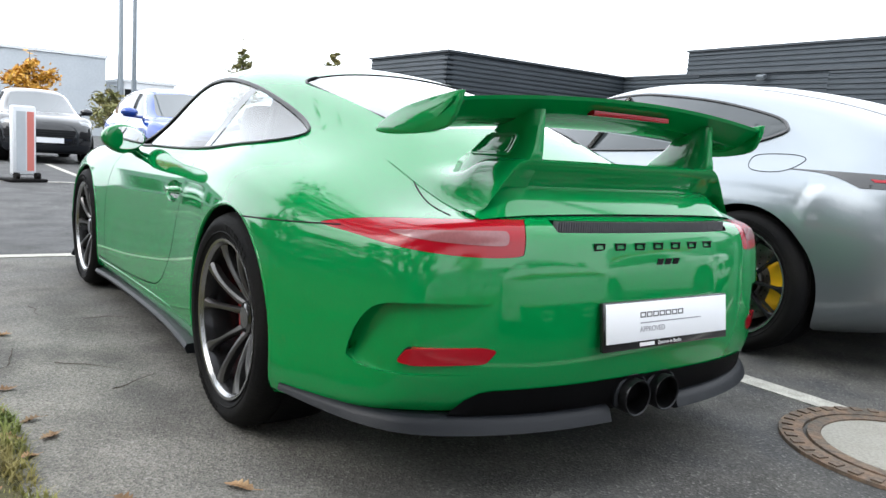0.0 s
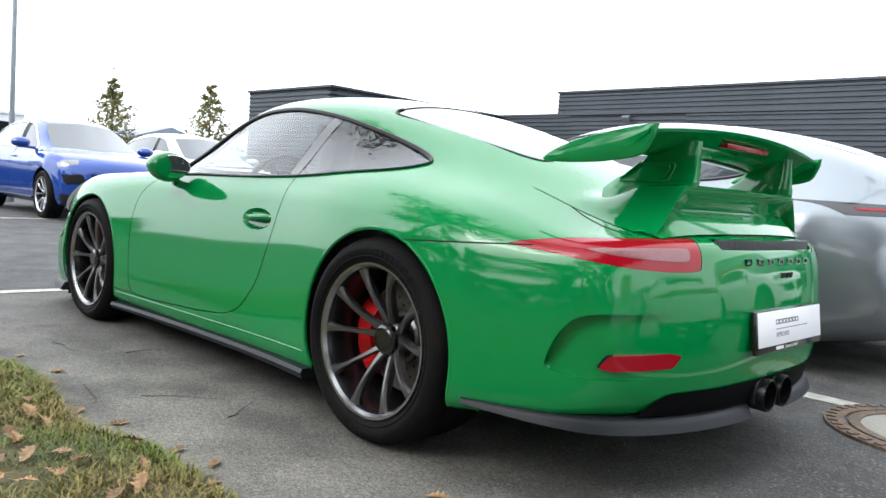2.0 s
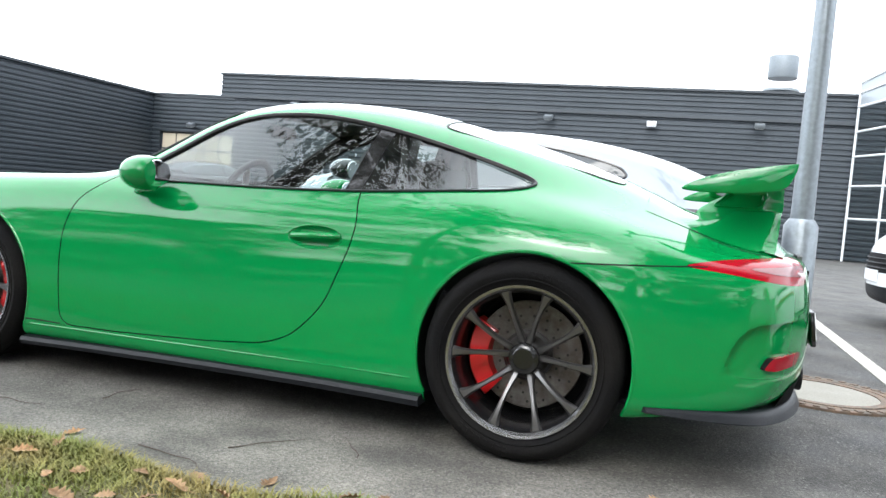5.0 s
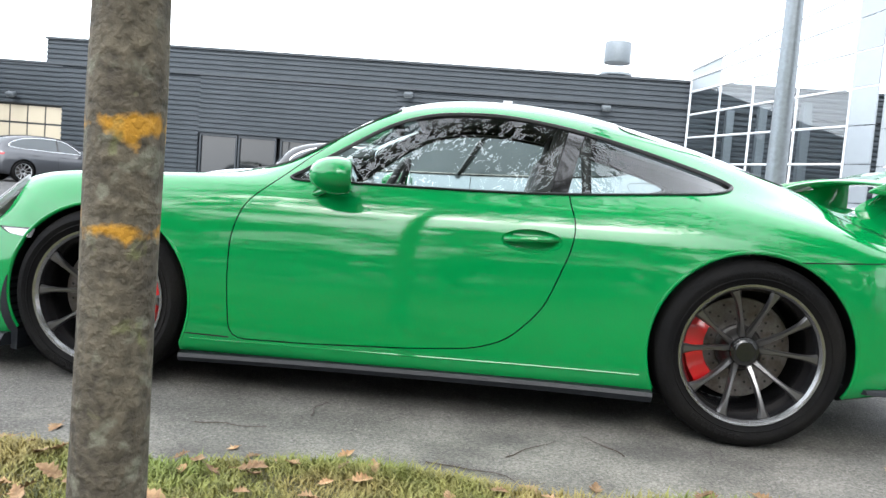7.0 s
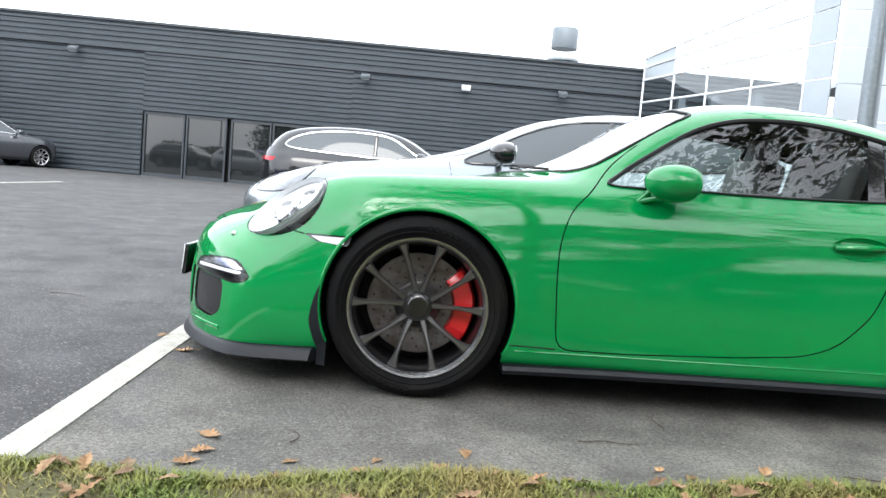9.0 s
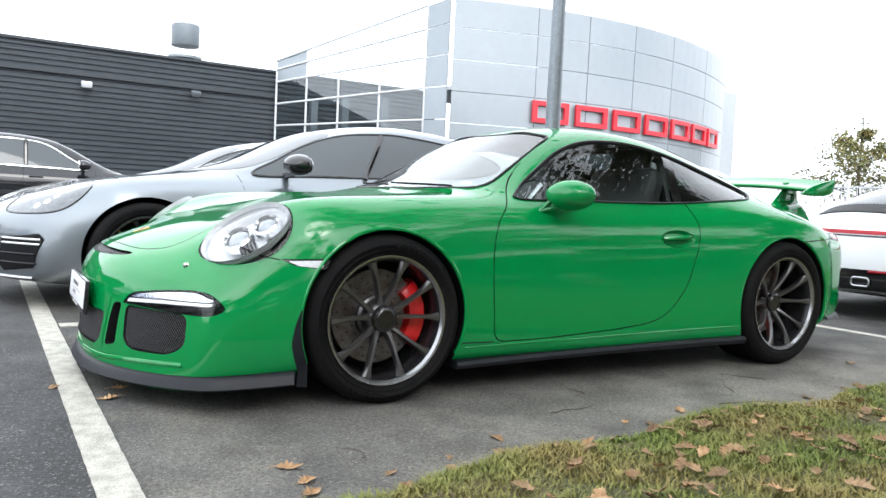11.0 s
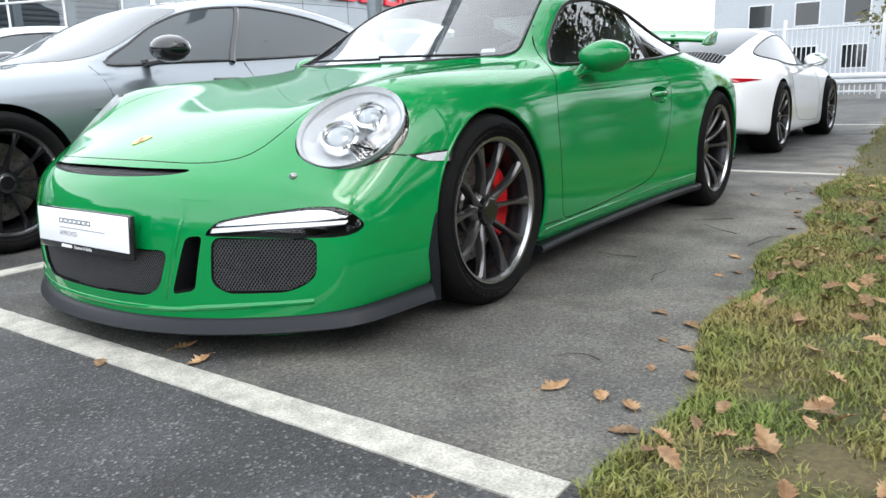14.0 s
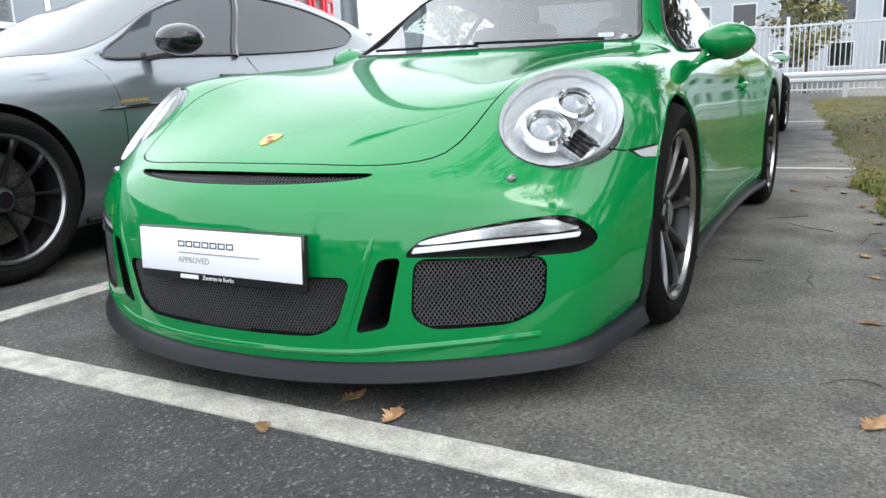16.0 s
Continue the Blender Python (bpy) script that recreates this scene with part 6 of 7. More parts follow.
# ---- cabin ----
part("dashboard", boxed(.50, .86, -.64, .64, .62, .845, .05), LEATHER, car)
part("parcel_shelf", boxed(2.0, 2.55, -.55, .55, .50, .88, .06), LEATHER, car)
part("centre_console", boxed(.8, 1.7, -.12, .12, .34, .58, .04), LEATHER, car)
for s in (-1, 1):
    seat = new("seat")
    seat.parent = car
    part("seat_cushion", boxed(1.12, 1.60, s * .36 - .24, s * .36 + .24, .36, .52, .06), LEATHER, seat)
    part("seat_back", boxed(-.07, .07, -.25, .25, 0, .62, .06, m=Matrix.Translation((1.60, s * .36, .45)) @ Matrix.Rotation(radians(14), 4, "Y")), LEATHER, seat)
    part("head_rest", boxed(-.05, .05, -.13, .13, 0, .17, .04, m=Matrix.Translation((1.745, s * .36, 1.0)) @ Matrix.Rotation(radians(12), 4, "Y")), LEATHER, seat)
sw = new("steering_wheel")
sw.parent = car
sw.matrix_local = Matrix.Translation((1.02, -.36, .80)) @ Matrix.Rotation(radians(-66), 4, "Y")
part("steering_rim", tube(bmesh.new(), [(.18 * math.cos(a), .18 * math.sin(a), 0) for a in np.arange(36) * 2 * math.pi / 36], .015, 8, True), LEATHER, sw)
part("steering_boss", revolve(bmesh.new(), [(0, .03), (.06, .025), (.07, -.02), (0, -.03)], 20, "z"), LEATHER, sw)
for a in (0, 120, 240):
    part("steering_spoke", boxed(.05, .175, -.016, .016, -.006, .006, .003, m=Matrix.Rotation(radians(a + 90), 4, "Z")), STEEL, sw)
part("rear_view_mirror", boxed(.98, 1.01, -.12, .12, 1.10, 1.16, .02), BLACK, car)
# roll bar behind the seats
part("roll_bar", tube(bmesh.new(), [(1.86, -.56, .4), (1.86, -.57, .85), (1.84, -.50, 1.10), (1.83, -.30, 1.17), (1.83, .30, 1.17), (1.84, .50, 1.10), (1.86, .57, .85), (1.86, .56, .4)], .02, 10), LEATHER, car)


# ---- other cars ----
def body_lines(zb, wmax, zs, zbelt, wbelt, zroof, wroof, drop):
    """Twelve lengthwise lines of a body from its floor, shoulder, belt and roof lines."""
    zb, wmax, zs, zbelt, wbelt, zroof, wroof, drop = (np.array(v, float) for v in (zb, wmax, zs, zbelt, wbelt, zroof, wroof, drop))
    zedge = zroof - drop
    zedge = np.maximum(zedge, zbelt)
    return [(0 * zb, zb), (.4 * wmax, zb), (.66 * wmax, zb), (.88 * wmax, zb + .01), (.97 * wmax, zb + .22 * (zs - zb)), (wmax, zb + .6 * (zs - zb)),
            (.975 * wmax, zs), (wbelt, zbelt), ((wbelt + wroof) / 2 + .015, (zbelt + zedge) / 2), (wroof, zedge), (.6 * wroof, zroof - drop * .22), (0 * zb, zroof)]


OTHER_GLASS = mat("tinted_car_glass", (.055, .064, .07), .03)
SUV_ST = [-.90, -.88, -.80, -.6, -.2, .3, .75, 1.2, 2.0, 2.8, 3.3, 3.6, 3.72, 3.74]
SUV_LINES = body_lines([.50, .30, .24, .21, .21, .21, .21, .21, .21, .21, .23, .28, .36, .6],
                       [.80, .84, .89, .93, .96, .945, .935, .93, .935, .96, .95, .92, .88, .86],
                       [.50, .62, .74, .83, .89, .90, .90, .90, .91, .93, .93, .90, .80, .6],
                       [.50, .70, .84, .93, .99, 1.02, 1.03, 1.04, 1.06, 1.08, 1.08, 1.02, .88, .6],
                       [.72, .76, .80, .82, .84, .84, .80, .80, .80, .81, .79, .77, .76, .76],
                       [.50, .73, .87, .96, 1.03, 1.09, 1.32, 1.55, 1.62, 1.57, 1.44, 1.16, .93, .6],
                       [.5, .52, .54, .58, .62, .64, .62, .58, .60, .58, .57, .56, .55, .55],
                       [.02, .02, .02, .02, .02, .02, .06, .08, .08, .08, .08, .05, .03, .02])
PAN_ST = [-.97, -.955, -.88, -.65, -.2, .3, .8, 1.2, 1.8, 2.4, 2.95, 3.4, 3.75, 3.92, 3.94]
PAN_LINES = body_lines([.40, .22, .18, .16, .15, .15, .15, .15, .15, .15, .15, .17, .22, .32, .58],
                       [.78, .82, .88, .935, .968, .955, .94, .94, .94, .95, .972, .962, .91, .85, .82],
                       [.40, .47, .56, .68, .76, .79, .80, .80, .81, .83, .85, .84, .80, .72, .58],
                       [.40, .55, .64, .77, .86, .90, .92, .93, .95, .97, .99, .98, .93, .80, .58],
                       [.72, .75, .79, .79, .79, .80, .79, .78, .78, .78, .79, .78, .76, .74, .74],
                       [.40, .56, .655, .755, .86, .945, 1.08, 1.29, 1.43, 1.43, 1.36, 1.235, 1.07, .87, .58],
                       [.5, .52, .54, .56, .6, .63, .62, .58, .59, .58, .55, .53, .52, .52, .52],
                       [.01, .01, .0, -.02, -.015, .01, .05, .075, .075, .075, .08, .06, .04, .02, .01])


class Dresser:
    """Cuts and covers a body skin to make a whole car."""
    def __init__(self, name, hull, grid, label, material, pose_m, axle, radius, well_r, group=""):
        self.hull, self.skin, self.mat = hull, (SKIN if hull is HULL else Skin(hull)), material
        self.axle, self.radius = axle, radius
        self.car = thing(name, pose_m, label, "car", group)
        me = carve(hull, as_mesh(wells(bmesh.new(), (0, radius, well_r), (axle, radius, well_r), .55)), "DIFFERENCE")
        two_tone(me, self.skin, material)
        self.skin.shade(me)
        self.body = link_mesh("body", me, None, self.car)

    def cover(self, name, poly, axis, a0, a1, material, out=.002, pair=False, m=None, label=""):
        cut = both(bmesh.new(), poly, axis, a0, a1, m) if pair else prism(bmesh.new(), poly, axis, a0, a1, m)
        obs = []
        for piece in islands(carve(self.hull, as_mesh(cut), "INTERSECT")):
            m2 = self.skin.skin_faces(piece, sink=-out)
            if len(m2.polygons) < 2:
                continue
            m2.shade_smooth()
            if name in ("side_window", "windscreen", "rear_window"):
                co = np.array([v.co[:] for v in m2.vertices])
                nn = np.array([self.skin.normal(v.co, self.skin.bvh.find_nearest(v.co)[2])[:] for v in m2.vertices])
                q = co - co.mean(0)
                A = np.stack([np.ones(len(q)), q[:, 0 if name == "side_window" else 1], q[:, 2]], 1)
                even = A @ np.linalg.lstsq(A, nn, rcond=None)[0]
                even /= np.linalg.norm(even, axis=1)[:, None]
                m2.normals_split_custom_set_from_vertices(even.tolist())
            obs.append(link_mesh(name, m2, material, self.car, label))
        return obs

    def panel(self, name, poly, material, out=.003, rows=9, cols=26, label=""):
        """A thin panel laid over the nose inside a convex outline (y, z)."""
        P = np.array(poly, float)
        z0, z1 = P[:, 1].min(), P[:, 1].max()
        bm = bmesh.new()
        grid = []
        for z in np.linspace(z0 + 1e-4, z1 - 1e-4, rows):
            a, b = P, np.roll(P, -1, 0)
            cross = [p[0] + (q[0] - p[0]) * (z - p[1]) / (q[1] - p[1]) for p, q in zip(a, b) if (p[1] - z) * (q[1] - z) < 0]
            row = [self.skin.front(y, z, out) for y in np.linspace(min(cross), max(cross), cols)]
            if all(p is not None for p in row):
                grid.append([bm.verts.new(p) for p in row])
        for r0, r1 in zip(grid, grid[1:]):
            for k in range(cols - 1):
                bm.faces.new((r0[k], r0[k + 1], r1[k + 1], r1[k]))
        bmesh.ops.recalc_face_normals(bm, faces=bm.faces)
        bmesh.ops.solidify(bm, geom=bm.faces[:], thickness=.006)
        return part(name, bm, material, self.car, label)

    def line(self, pts, r, material, name="shut_line", closed=False, flat=1.0):
        pts = [p for p in pts if p is not None]
        return part(name, tube(bmesh.new(), pts, r, 6, closed, flat), material, self.car)

    def wheel_set(self, track, width, spoke_mat, rim_mat, caliper, spokes, pair, rim_r, disc_r=.18, dish=.04, lead=False):
        made = {}
        for x in (0, self.axle):
            for s in (-1, 1):
                turned = ((x == 0) != (s < 0)) != lead
                place = Matrix.Translation((x, s * track, self.radius)) @ (Matrix.Identity(4) if s < 0 else Matrix.Rotation(math.pi, 4, "Z"))
                if turned in made:
                    copy_thing(made[turned], place)
                    continue
                w = make_wheel("wheel", width, self.radius, self.car, spoke_mat, rim_mat, spokes=spokes, pair=pair, rim_r=rim_r, caliper=caliper,
                               cal_angle=math.pi - .1 if turned else .1, disc_r=disc_r, dish=dish)
                w.matrix_local = place
                made[turned] = w

    def mirror(self, x, y, z, material, size=1.0):
        for s in (-1, 1):
            mi = new("door_mirror")
            mi.parent = self.car
            bm = bmesh.new()
            bmesh.ops.create_uvsphere(bm, u_segments=24, v_segments=14, radius=1)
            for v in bm.verts:
                a, b, c = v.co
                a = .4 + (a - .4) * .15 if a > .4 else a
                v.co = (x + a * .11 * size, s * y + b * .125 * size, z + c * .075 * size)
            part("mirror_shell", bm, material, mi)
            part("mirror_glass", revolve(bmesh.new(), [(0, 0), (.9, 0), (.92, -.05)], 20, "x", Matrix.Translation((x + .06 * size, s * y, z)) @ Matrix.Diagonal((.1, .11 * size, .064 * size, 1))), MIRROR, mi)
            p = self.skin.side(x - .02, z - .07, s, -.01)
            if p:
                part("mirror_stalk", tube(bmesh.new(), [p, Vector((x - .01, s * (y - .05), z - .06)), Vector((x, s * y, z - .04))], [.026, .022, .02], 8), material, mi)


def recolour(ob, material):
    """Another paint on a copied car."""
    for o in ob.children_recursive:
        if o.type == "MESH" and o.name.split(".")[0] in ("body", "mirror_shell", "mirror_stalk", "door_handle"):
            for sl in o.material_slots[:1]:
                if sl.material.name.split(".")[0].endswith("lacquer"):
                    sl.link = "OBJECT"
                    sl.material = material


# big silver saloon in the next bay
PAN_HULL, PAN_GRID = hull_mesh(PAN_ST, PAN_LINES, (-.95, .0, .36, 2.4, .82), (3.1, 3.92, .32, 2.8, .84), 7, 6)
pan = Dresser("saloon_car", PAN_HULL, PAN_GRID, "metallic silver four-door fastback saloon with black wheels", SILVER, pose(-.44, 2.69, 0), 2.95, .36, .395)
PAN_DLO = smooth_loop([(.74, .948), (1.2, .962), (1.8, .982), (2.4, 1.015), (2.75, 1.055), (2.93, 1.115), (2.95, 1.155), (2.85, 1.212), (2.5, 1.288), (2.1, 1.332), (1.85, 1.338), (1.5, 1.302), (1.2, 1.205), (.95, 1.072)], 5)
pan.cover("side_window", PAN_DLO, "y", -.4, -1.1, OTHER_GLASS, .002, True)
pan.cover("windscreen", round_poly([(-.66, .97), (0, .955), (.66, .97), (.53, 1.31), (0, 1.36), (-.53, 1.31)], .05), "x", .1, 1.5, OTHER_GLASS)
pan.cover("rear_window", round_poly([(2.55, -.46), (3.35, -.40), (3.35, .40), (2.55, .46)], .06), "z", .9, 1.6, OTHER_GLASS)
for s in (-1, 1):
    pan.line([pan.skin.side(x, z, s, .002) for x, z in PAN_DLO], .010, GLOSS_BLACK, "window_trim", True)
    pan.line([pan.skin.side(1.62 + .20 * t, .96 + .36 * t, s, .003) for t in np.linspace(0, 1, 8)], .022, GLOSS_BLACK, "window_pillar")
    pan.line([pan.skin.side(.62 + .04 * math.sin(3 * t), .28 + .66 * t, s, -.001) for t in np.linspace(0, 1, 16)], .003, BLACK)
    pan.line([pan.skin.side(1.72, .28 + .68 * t, s, -.001) for t in np.linspace(0, 1, 16)], .003, BLACK)
    pan.line([pan.skin.side(x, .27, s, -.001) for x in np.linspace(.55, 2.5, 20)], .003, BLACK)
    pan.line([pan.skin.side(.52 + .55 * t, .70 + .03 * t, s, .0) for t in np.linspace(0, 1, 10)], [.004, .012, .016, .018, .018, .016, .014, .010, .007, .003], GLOSS_BLACK, "side_vent", flat=.5)
    for k in range(8):
        p = pan.skin.side(.66 + k * .022, .735 + .001 * k, s, .001)
        part("script_bar", boxed(-.007, .007, -.002, .002, -.008, .008, m=Matrix.Translation(p)), GOLD, pan.car, smooth=0)
    for x in (1.38, 2.42):
        pan.line([pan.skin.side(x + d, .845 + .004 * d, s, .010) for d in np.linspace(0, .2, 6)], .013, GLOSS_BLACK, "door_handle", flat=.8)
    pan.line([pan.skin.side(x, .20, s, .004) for x in np.linspace(.42, 2.52, 20)], .018, LIP, "sill_strip")
PAN_LAMP = smooth_loop([(-.80, .625), (-.66, .618), (-.51, .648), (-.39, .735), (-.30, .86), (-.42, .862), (-.56, .812), (-.72, .715)], 4)
for s in (-1, 1):
    pan.line([pan.skin.side(x, z, s, .001) for x, z in PAN_LAMP], .006, GLOSS_BLACK, "headlight_seal", True)
pan.cover("headlight", PAN_LAMP, "y", -.40, -1.1, CLEAR_LAMP, .002, True, None, "large clear almond-shaped headlight")
for px, pz in ((-.66, .685), (-.58, .70), (-.52, .735), (-.46, .77)):
    for s in (-1, 1):
        p, nn = pan.skin.cast((px - .5, s * 1.2, pz + .35), (.5, -s * .5, -.35))
        if p:
            part("headlight_cell", revolve(bmesh.new(), [(0, .006), (.020, .004), (.026, .0), (.026, -.004)], 20, "z", oriented(p, nn, (0, 0, 1))), REFLECTOR, pan.car)
pan.panel("front_grille", round_poly([(-.50, .47), (.50, .47), (.44, .25), (-.44, .25)], .04), BLACK)
for s in (-1, 1):
    pan.panel("side_intake", [(s * -y, z) for y, z in round_poly([(-.82, .49), (-.56, .475), (-.54, .245), (-.76, .25)], .03)], BLACK, cols=12)
for s in (-1, 1):
    for z in (.30, .36):
        pan.line([pan.skin.front(s * y, z, .008) for y in np.linspace(.56, .78, 8)], .008, LIP, "intake_slat")
    for z in (.425, .455):
        pan.line([pan.skin.front(s * y, z, .008) for y in np.linspace(.57, .80, 8)], .007, PLATE, "running_light")
pan.line([pan.skin.front(y, .205, .004) for y in np.linspace(-.74, .74, 30)], .012, STEEL, "front_lip")
pan.cover("tail_light", [(-.86, .945), (-.30, .935), (.30, .935), (.86, .945), (.84, .875), (.30, .90), (-.30, .90), (-.84, .875)], "x", 3.1, 4.2, GLOSS_BLACK)
pan.cover("tail_light_bar", [(-.80, .918), (-.30, .925), (.30, .925), (.80, .918), (.80, .905), (.30, .912), (-.30, .912), (-.80, .905)], "x", 3.1, 4.2, TAIL_RED, .004)
pan.line([pan.skin.side(x, z, -1, .001) for x, z in smooth_loop([(2.86, 1.0), (3.04, 1.015), (3.14, .995), (3.10, .94), (3.0, .92), (2.88, .935)], 5)], .002, BLACK, "fuel_flap_line", True)
pan.wheel_set(.845, .275, DARK_WHEEL, RIM_EDGE, YELLOW_CALIPER, 5, .20, .267, .20, .03, True)
pan.mirror(1.0, 1.00, 1.03, GLOSS_BLACK, 1.05)
pan.panel("number_plate", [(-.26, .30), (.26, .30), (.26, .41), (-.26, .41)], PLATE, .014)
second = copy_thing(pan.car, pose(-.35, 5.45, 0))
tagged(second, "pale silver four-door saloon in the bay behind", "car")
recolour(second, PALE_PAINT)

# white sports car, parked tail to tail
wc = Dresser("coupe_car", HULL, GRID, "white two-door sports coupe with dark rear window", WHITE_PAINT, pose(8.33, .42, 0, 0, 0, 180), 2.457, .345, .372)
wc.cover("side_window", DLO, "y", -.4, -1.1, OTHER_GLASS, .002, True)
wc.cover("windscreen", SCREEN, "x", .2, 1.12, OTHER_GLASS)
wc.cover("rear_window", round_poly([(1.75, -.50), (2.66, -.46), (2.72, -.42), (2.72, .42), (2.66, .46), (1.75, .50)], .05), "z", .9, 1.4, OTHER_GLASS)
for k in range(26):
    y = -.42 + k * .84 / 25
    pts = [wc.skin.top(x, y, .004) for x in (2.74, 2.80, 2.86, 2.92)]
    part("engine_louvre", tube(bmesh.new(), pts, .009, 5, flat=.8), GLOSS_BLACK, wc.car)
wc.cover("louvre_panel", round_poly([(2.725, -.45), (2.93, -.44), (2.93, .44), (2.725, .45)], .02), "z", .7, 1.2, BLACK, .001)
wc.cover("light_strip", round_poly([(-.55, .755), (.55, .755), (.55, .722), (-.55, .722)], .006), "x", 3.0, 3.7, TAIL_RED, .003)
wc.cover("tail_light", TAIL_LAMP * np.array([1, .55]) + np.array([0, .318]), "z", 2.3, 3.4, TAIL_RED, .003, True, REAR_M)
wc.cover("light_trim", round_poly([(-.60, .716), (.60, .716), (.60, .700), (-.60, .700)], .004), "x", 3.0, 3.7, GLOSS_BLACK, .003)
wc.cover("rear_apron", round_poly([(-.68, .43), (.68, .43), (.64, .255), (-.64, .255)], .04), "x", 2.9, 3.7, GLOSS_BLACK, .003)
for s in (-1, 1):
    pts = [wc.skin.back(y, .418, .006) for y in np.linspace(s * .36, s * .62, 8)]
    wc.line(pts, .012, TAIL_RED, "rear_reflector")
    c = wc.skin.back(s * .30, .33, .01)
    part("exhaust_tip", tube(bmesh.new(), [c + Vector((.004, a, b)) for a, b in round_poly([(-.075, -.035), (.075, -.035), (.075, .035), (-.075, .035)], .03, 4)], .008, 6, True), STEEL, wc.car)
    wc.line([wc.skin.side(x, z, s, .001) for x, z in DLO], .009, TRIM, "window_trim", True)
    pts = [(x, z) for x, z in DOOR if z < .86]
    wc.line([wc.skin.side(x, z, s, -.001) for x, z in pts], .003, BLACK)
wc.wheel_set(.80, .29, WHEEL, RIM_EDGE, None, 5, .2, .258)
wc.mirror(.90, .90, .90, WHITE_PAINT)

# sport utility cars
SUV_HULL, SUV_GRID = hull_mesh(SUV_ST, SUV_LINES, (-.88, .1, .34, 2.4, .84), (2.9, 3.72, .30, 2.8, .86), 7, 6)
suv = Dresser("suv_car", SUV_HULL, SUV_GRID, "bright blue sport utility car with silver wheels", BLUE, pose(-8.12, 2.35, 0, 0, 0, 180), 2.81, .365, .41)
SUV_DLO = smooth_loop([(.74, 1.07), (1.2, 1.07), (2.0, 1.085), (2.8, 1.115), (3.15, 1.15), (3.22, 1.21), (3.05, 1.34), (2.7, 1.45), (2.1, 1.505), (1.6, 1.495), (1.3, 1.43), (1.0, 1.25)], 5)
suv.cover("side_window", SUV_DLO, "y", -.4, -1.1, OTHER_GLASS, .002, True)
suv.cover("windscreen", round_poly([(-.66, 1.10), (0, 1.085), (.66, 1.10), (.54, 1.48), (0, 1.53), (-.54, 1.48)], .05), "x", .1, 1.3, OTHER_GLASS)
suv.cover("rear_window", round_poly([(-.60, 1.13), (.60, 1.13), (.50, 1.44), (-.50, 1.44)], .06), "x", 2.9, 4.0, OTHER_GLASS)
suv.panel("front_grille", round_poly([(-.52, .715), (.52, .715), (.46, .53), (-.46, .53)], .04), BLACK)
for z in (.575, .62, .665):
    suv.line([suv.skin.front(y, z, .010) for y in np.linspace(-.47, .47, 20)], .007, LIP, "grille_slat")
for s in (-1, 1):
    suv.panel("side_intake", [(s * -y, z) for y, z in round_poly([(-.84, .70), (-.60, .71), (-.56, .55), (-.80, .54)], .03)], BLACK, cols=12)
suv.cover("lower_bumper", round_poly([(-.85, .40), (.85, .40), (.85, .20), (-.85, .20)], .03), "x", -1.3, -.5, LIP)
shm = oriented(suv.skin.cast((-1.2, -1.1, 1.0), (.75, .38, -.15))[0], Vector((-.65, -.6, .35)), Vector((.2, -.1, .8)))
suv.cover("headlight", round_poly([(-.16, -.06), (.14, -.05), (.17, .04), (.05, .07), (-.15, .05)], .03), "z", -.2, .3, CLEAR_LAMP, .002, True, shm)
suv.cover("tail_light", round_poly([(-.84, .95), (-.35, .97), (-.35, .90), (-.84, .88)], .02), "x", 3.0, 4.2, TAIL_RED, .003, True)
suv.cover("rear_apron", round_poly([(-.7, .48), (.7, .48), (.66, .28), (-.66, .28)], .04), "x", 3.2, 4.2, LIP, .003)
for s in (-1, 1):
    suv.line([suv.skin.side(x, z, s, .003) for x, z in SUV_DLO], .012, CHROME, "window_trim", True)
    suv.line([suv.skin.side(1.62, 1.09 + .40 * t, s, .003) for t in np.linspace(0, 1, 8)], .03, GLOSS_BLACK, "window_pillar")
    suv.line([suv.skin.side(.62, .35 + .70 * t, s, -.001) for t in np.linspace(0, 1, 12)], .004, BLACK)
    suv.line([suv.skin.side(1.66, .35 + .70 * t, s, -.001) for t in np.linspace(0, 1, 12)], .004, BLACK)
    suv.line([suv.skin.side(x, .30, s, .006) for x in np.linspace(.46, 2.35, 20)], .045, LIP, "side_blade", flat=.4)
    for x in (1.38, 2.32):
        suv.line([suv.skin.side(x + d, .92, s, .012) for d in np.linspace(0, .2, 6)], .014, BLUE, "door_handle", flat=.8)
suv.panel("number_plate", [(-.26, .44), (.26, .44), (.26, .55), (-.26, .55)], PLATE, .014)
suv.cover("number_plate", [(-.26, .60), (.26, .60), (.26, .71), (-.26, .71)], "x", 3.2, 4.2, PLATE, .02)
suv.wheel_set(.82, .25, BRIGHT_WHEEL, BRIGHT_WHEEL, None, 5, .18, .262)
suv.mirror(.82, 1.0, 1.14, BLUE, 1.1)
for m, paint_m, label in ((pose(-8.9, 4.95, 0, 0, 0, 180), PALE_PAINT, "white sport utility car with black lower bumper"),
                          (pose(5.62, 5.1, 0), WHITE_PAINT, "white sport utility car parked nose towards the bay line"),
                          (pose(-14.1, .75, 0, 0, 0, 180), BLACK_PAINT, "black sport utility car in the far bay"),
                          (pose(-14.4, -2.0, 0, 0, 0, 180), WHITE_PAINT, "white sport utility car in the far bay"),
                          (pose(-22.5, .9, 0, 0, 0, 170), WHITE_PAINT, "white sport utility car at the far edge"),
                          (pose(.81, 10.98, 0, 0, 0, 180), BLACK_PAINT, "black sport utility car with chrome window trim"),
                          (pose(-13.6, 23.6, 0, 0, 0, 238), GREY_PAINT, "dark grey sport utility car beside the workshop gate")):
    c = copy_thing(suv.car, m)
    tagged(c, label, "car", "utility cars")
    recolour(c, paint_m)
suv.car["group"] = "utility cars"


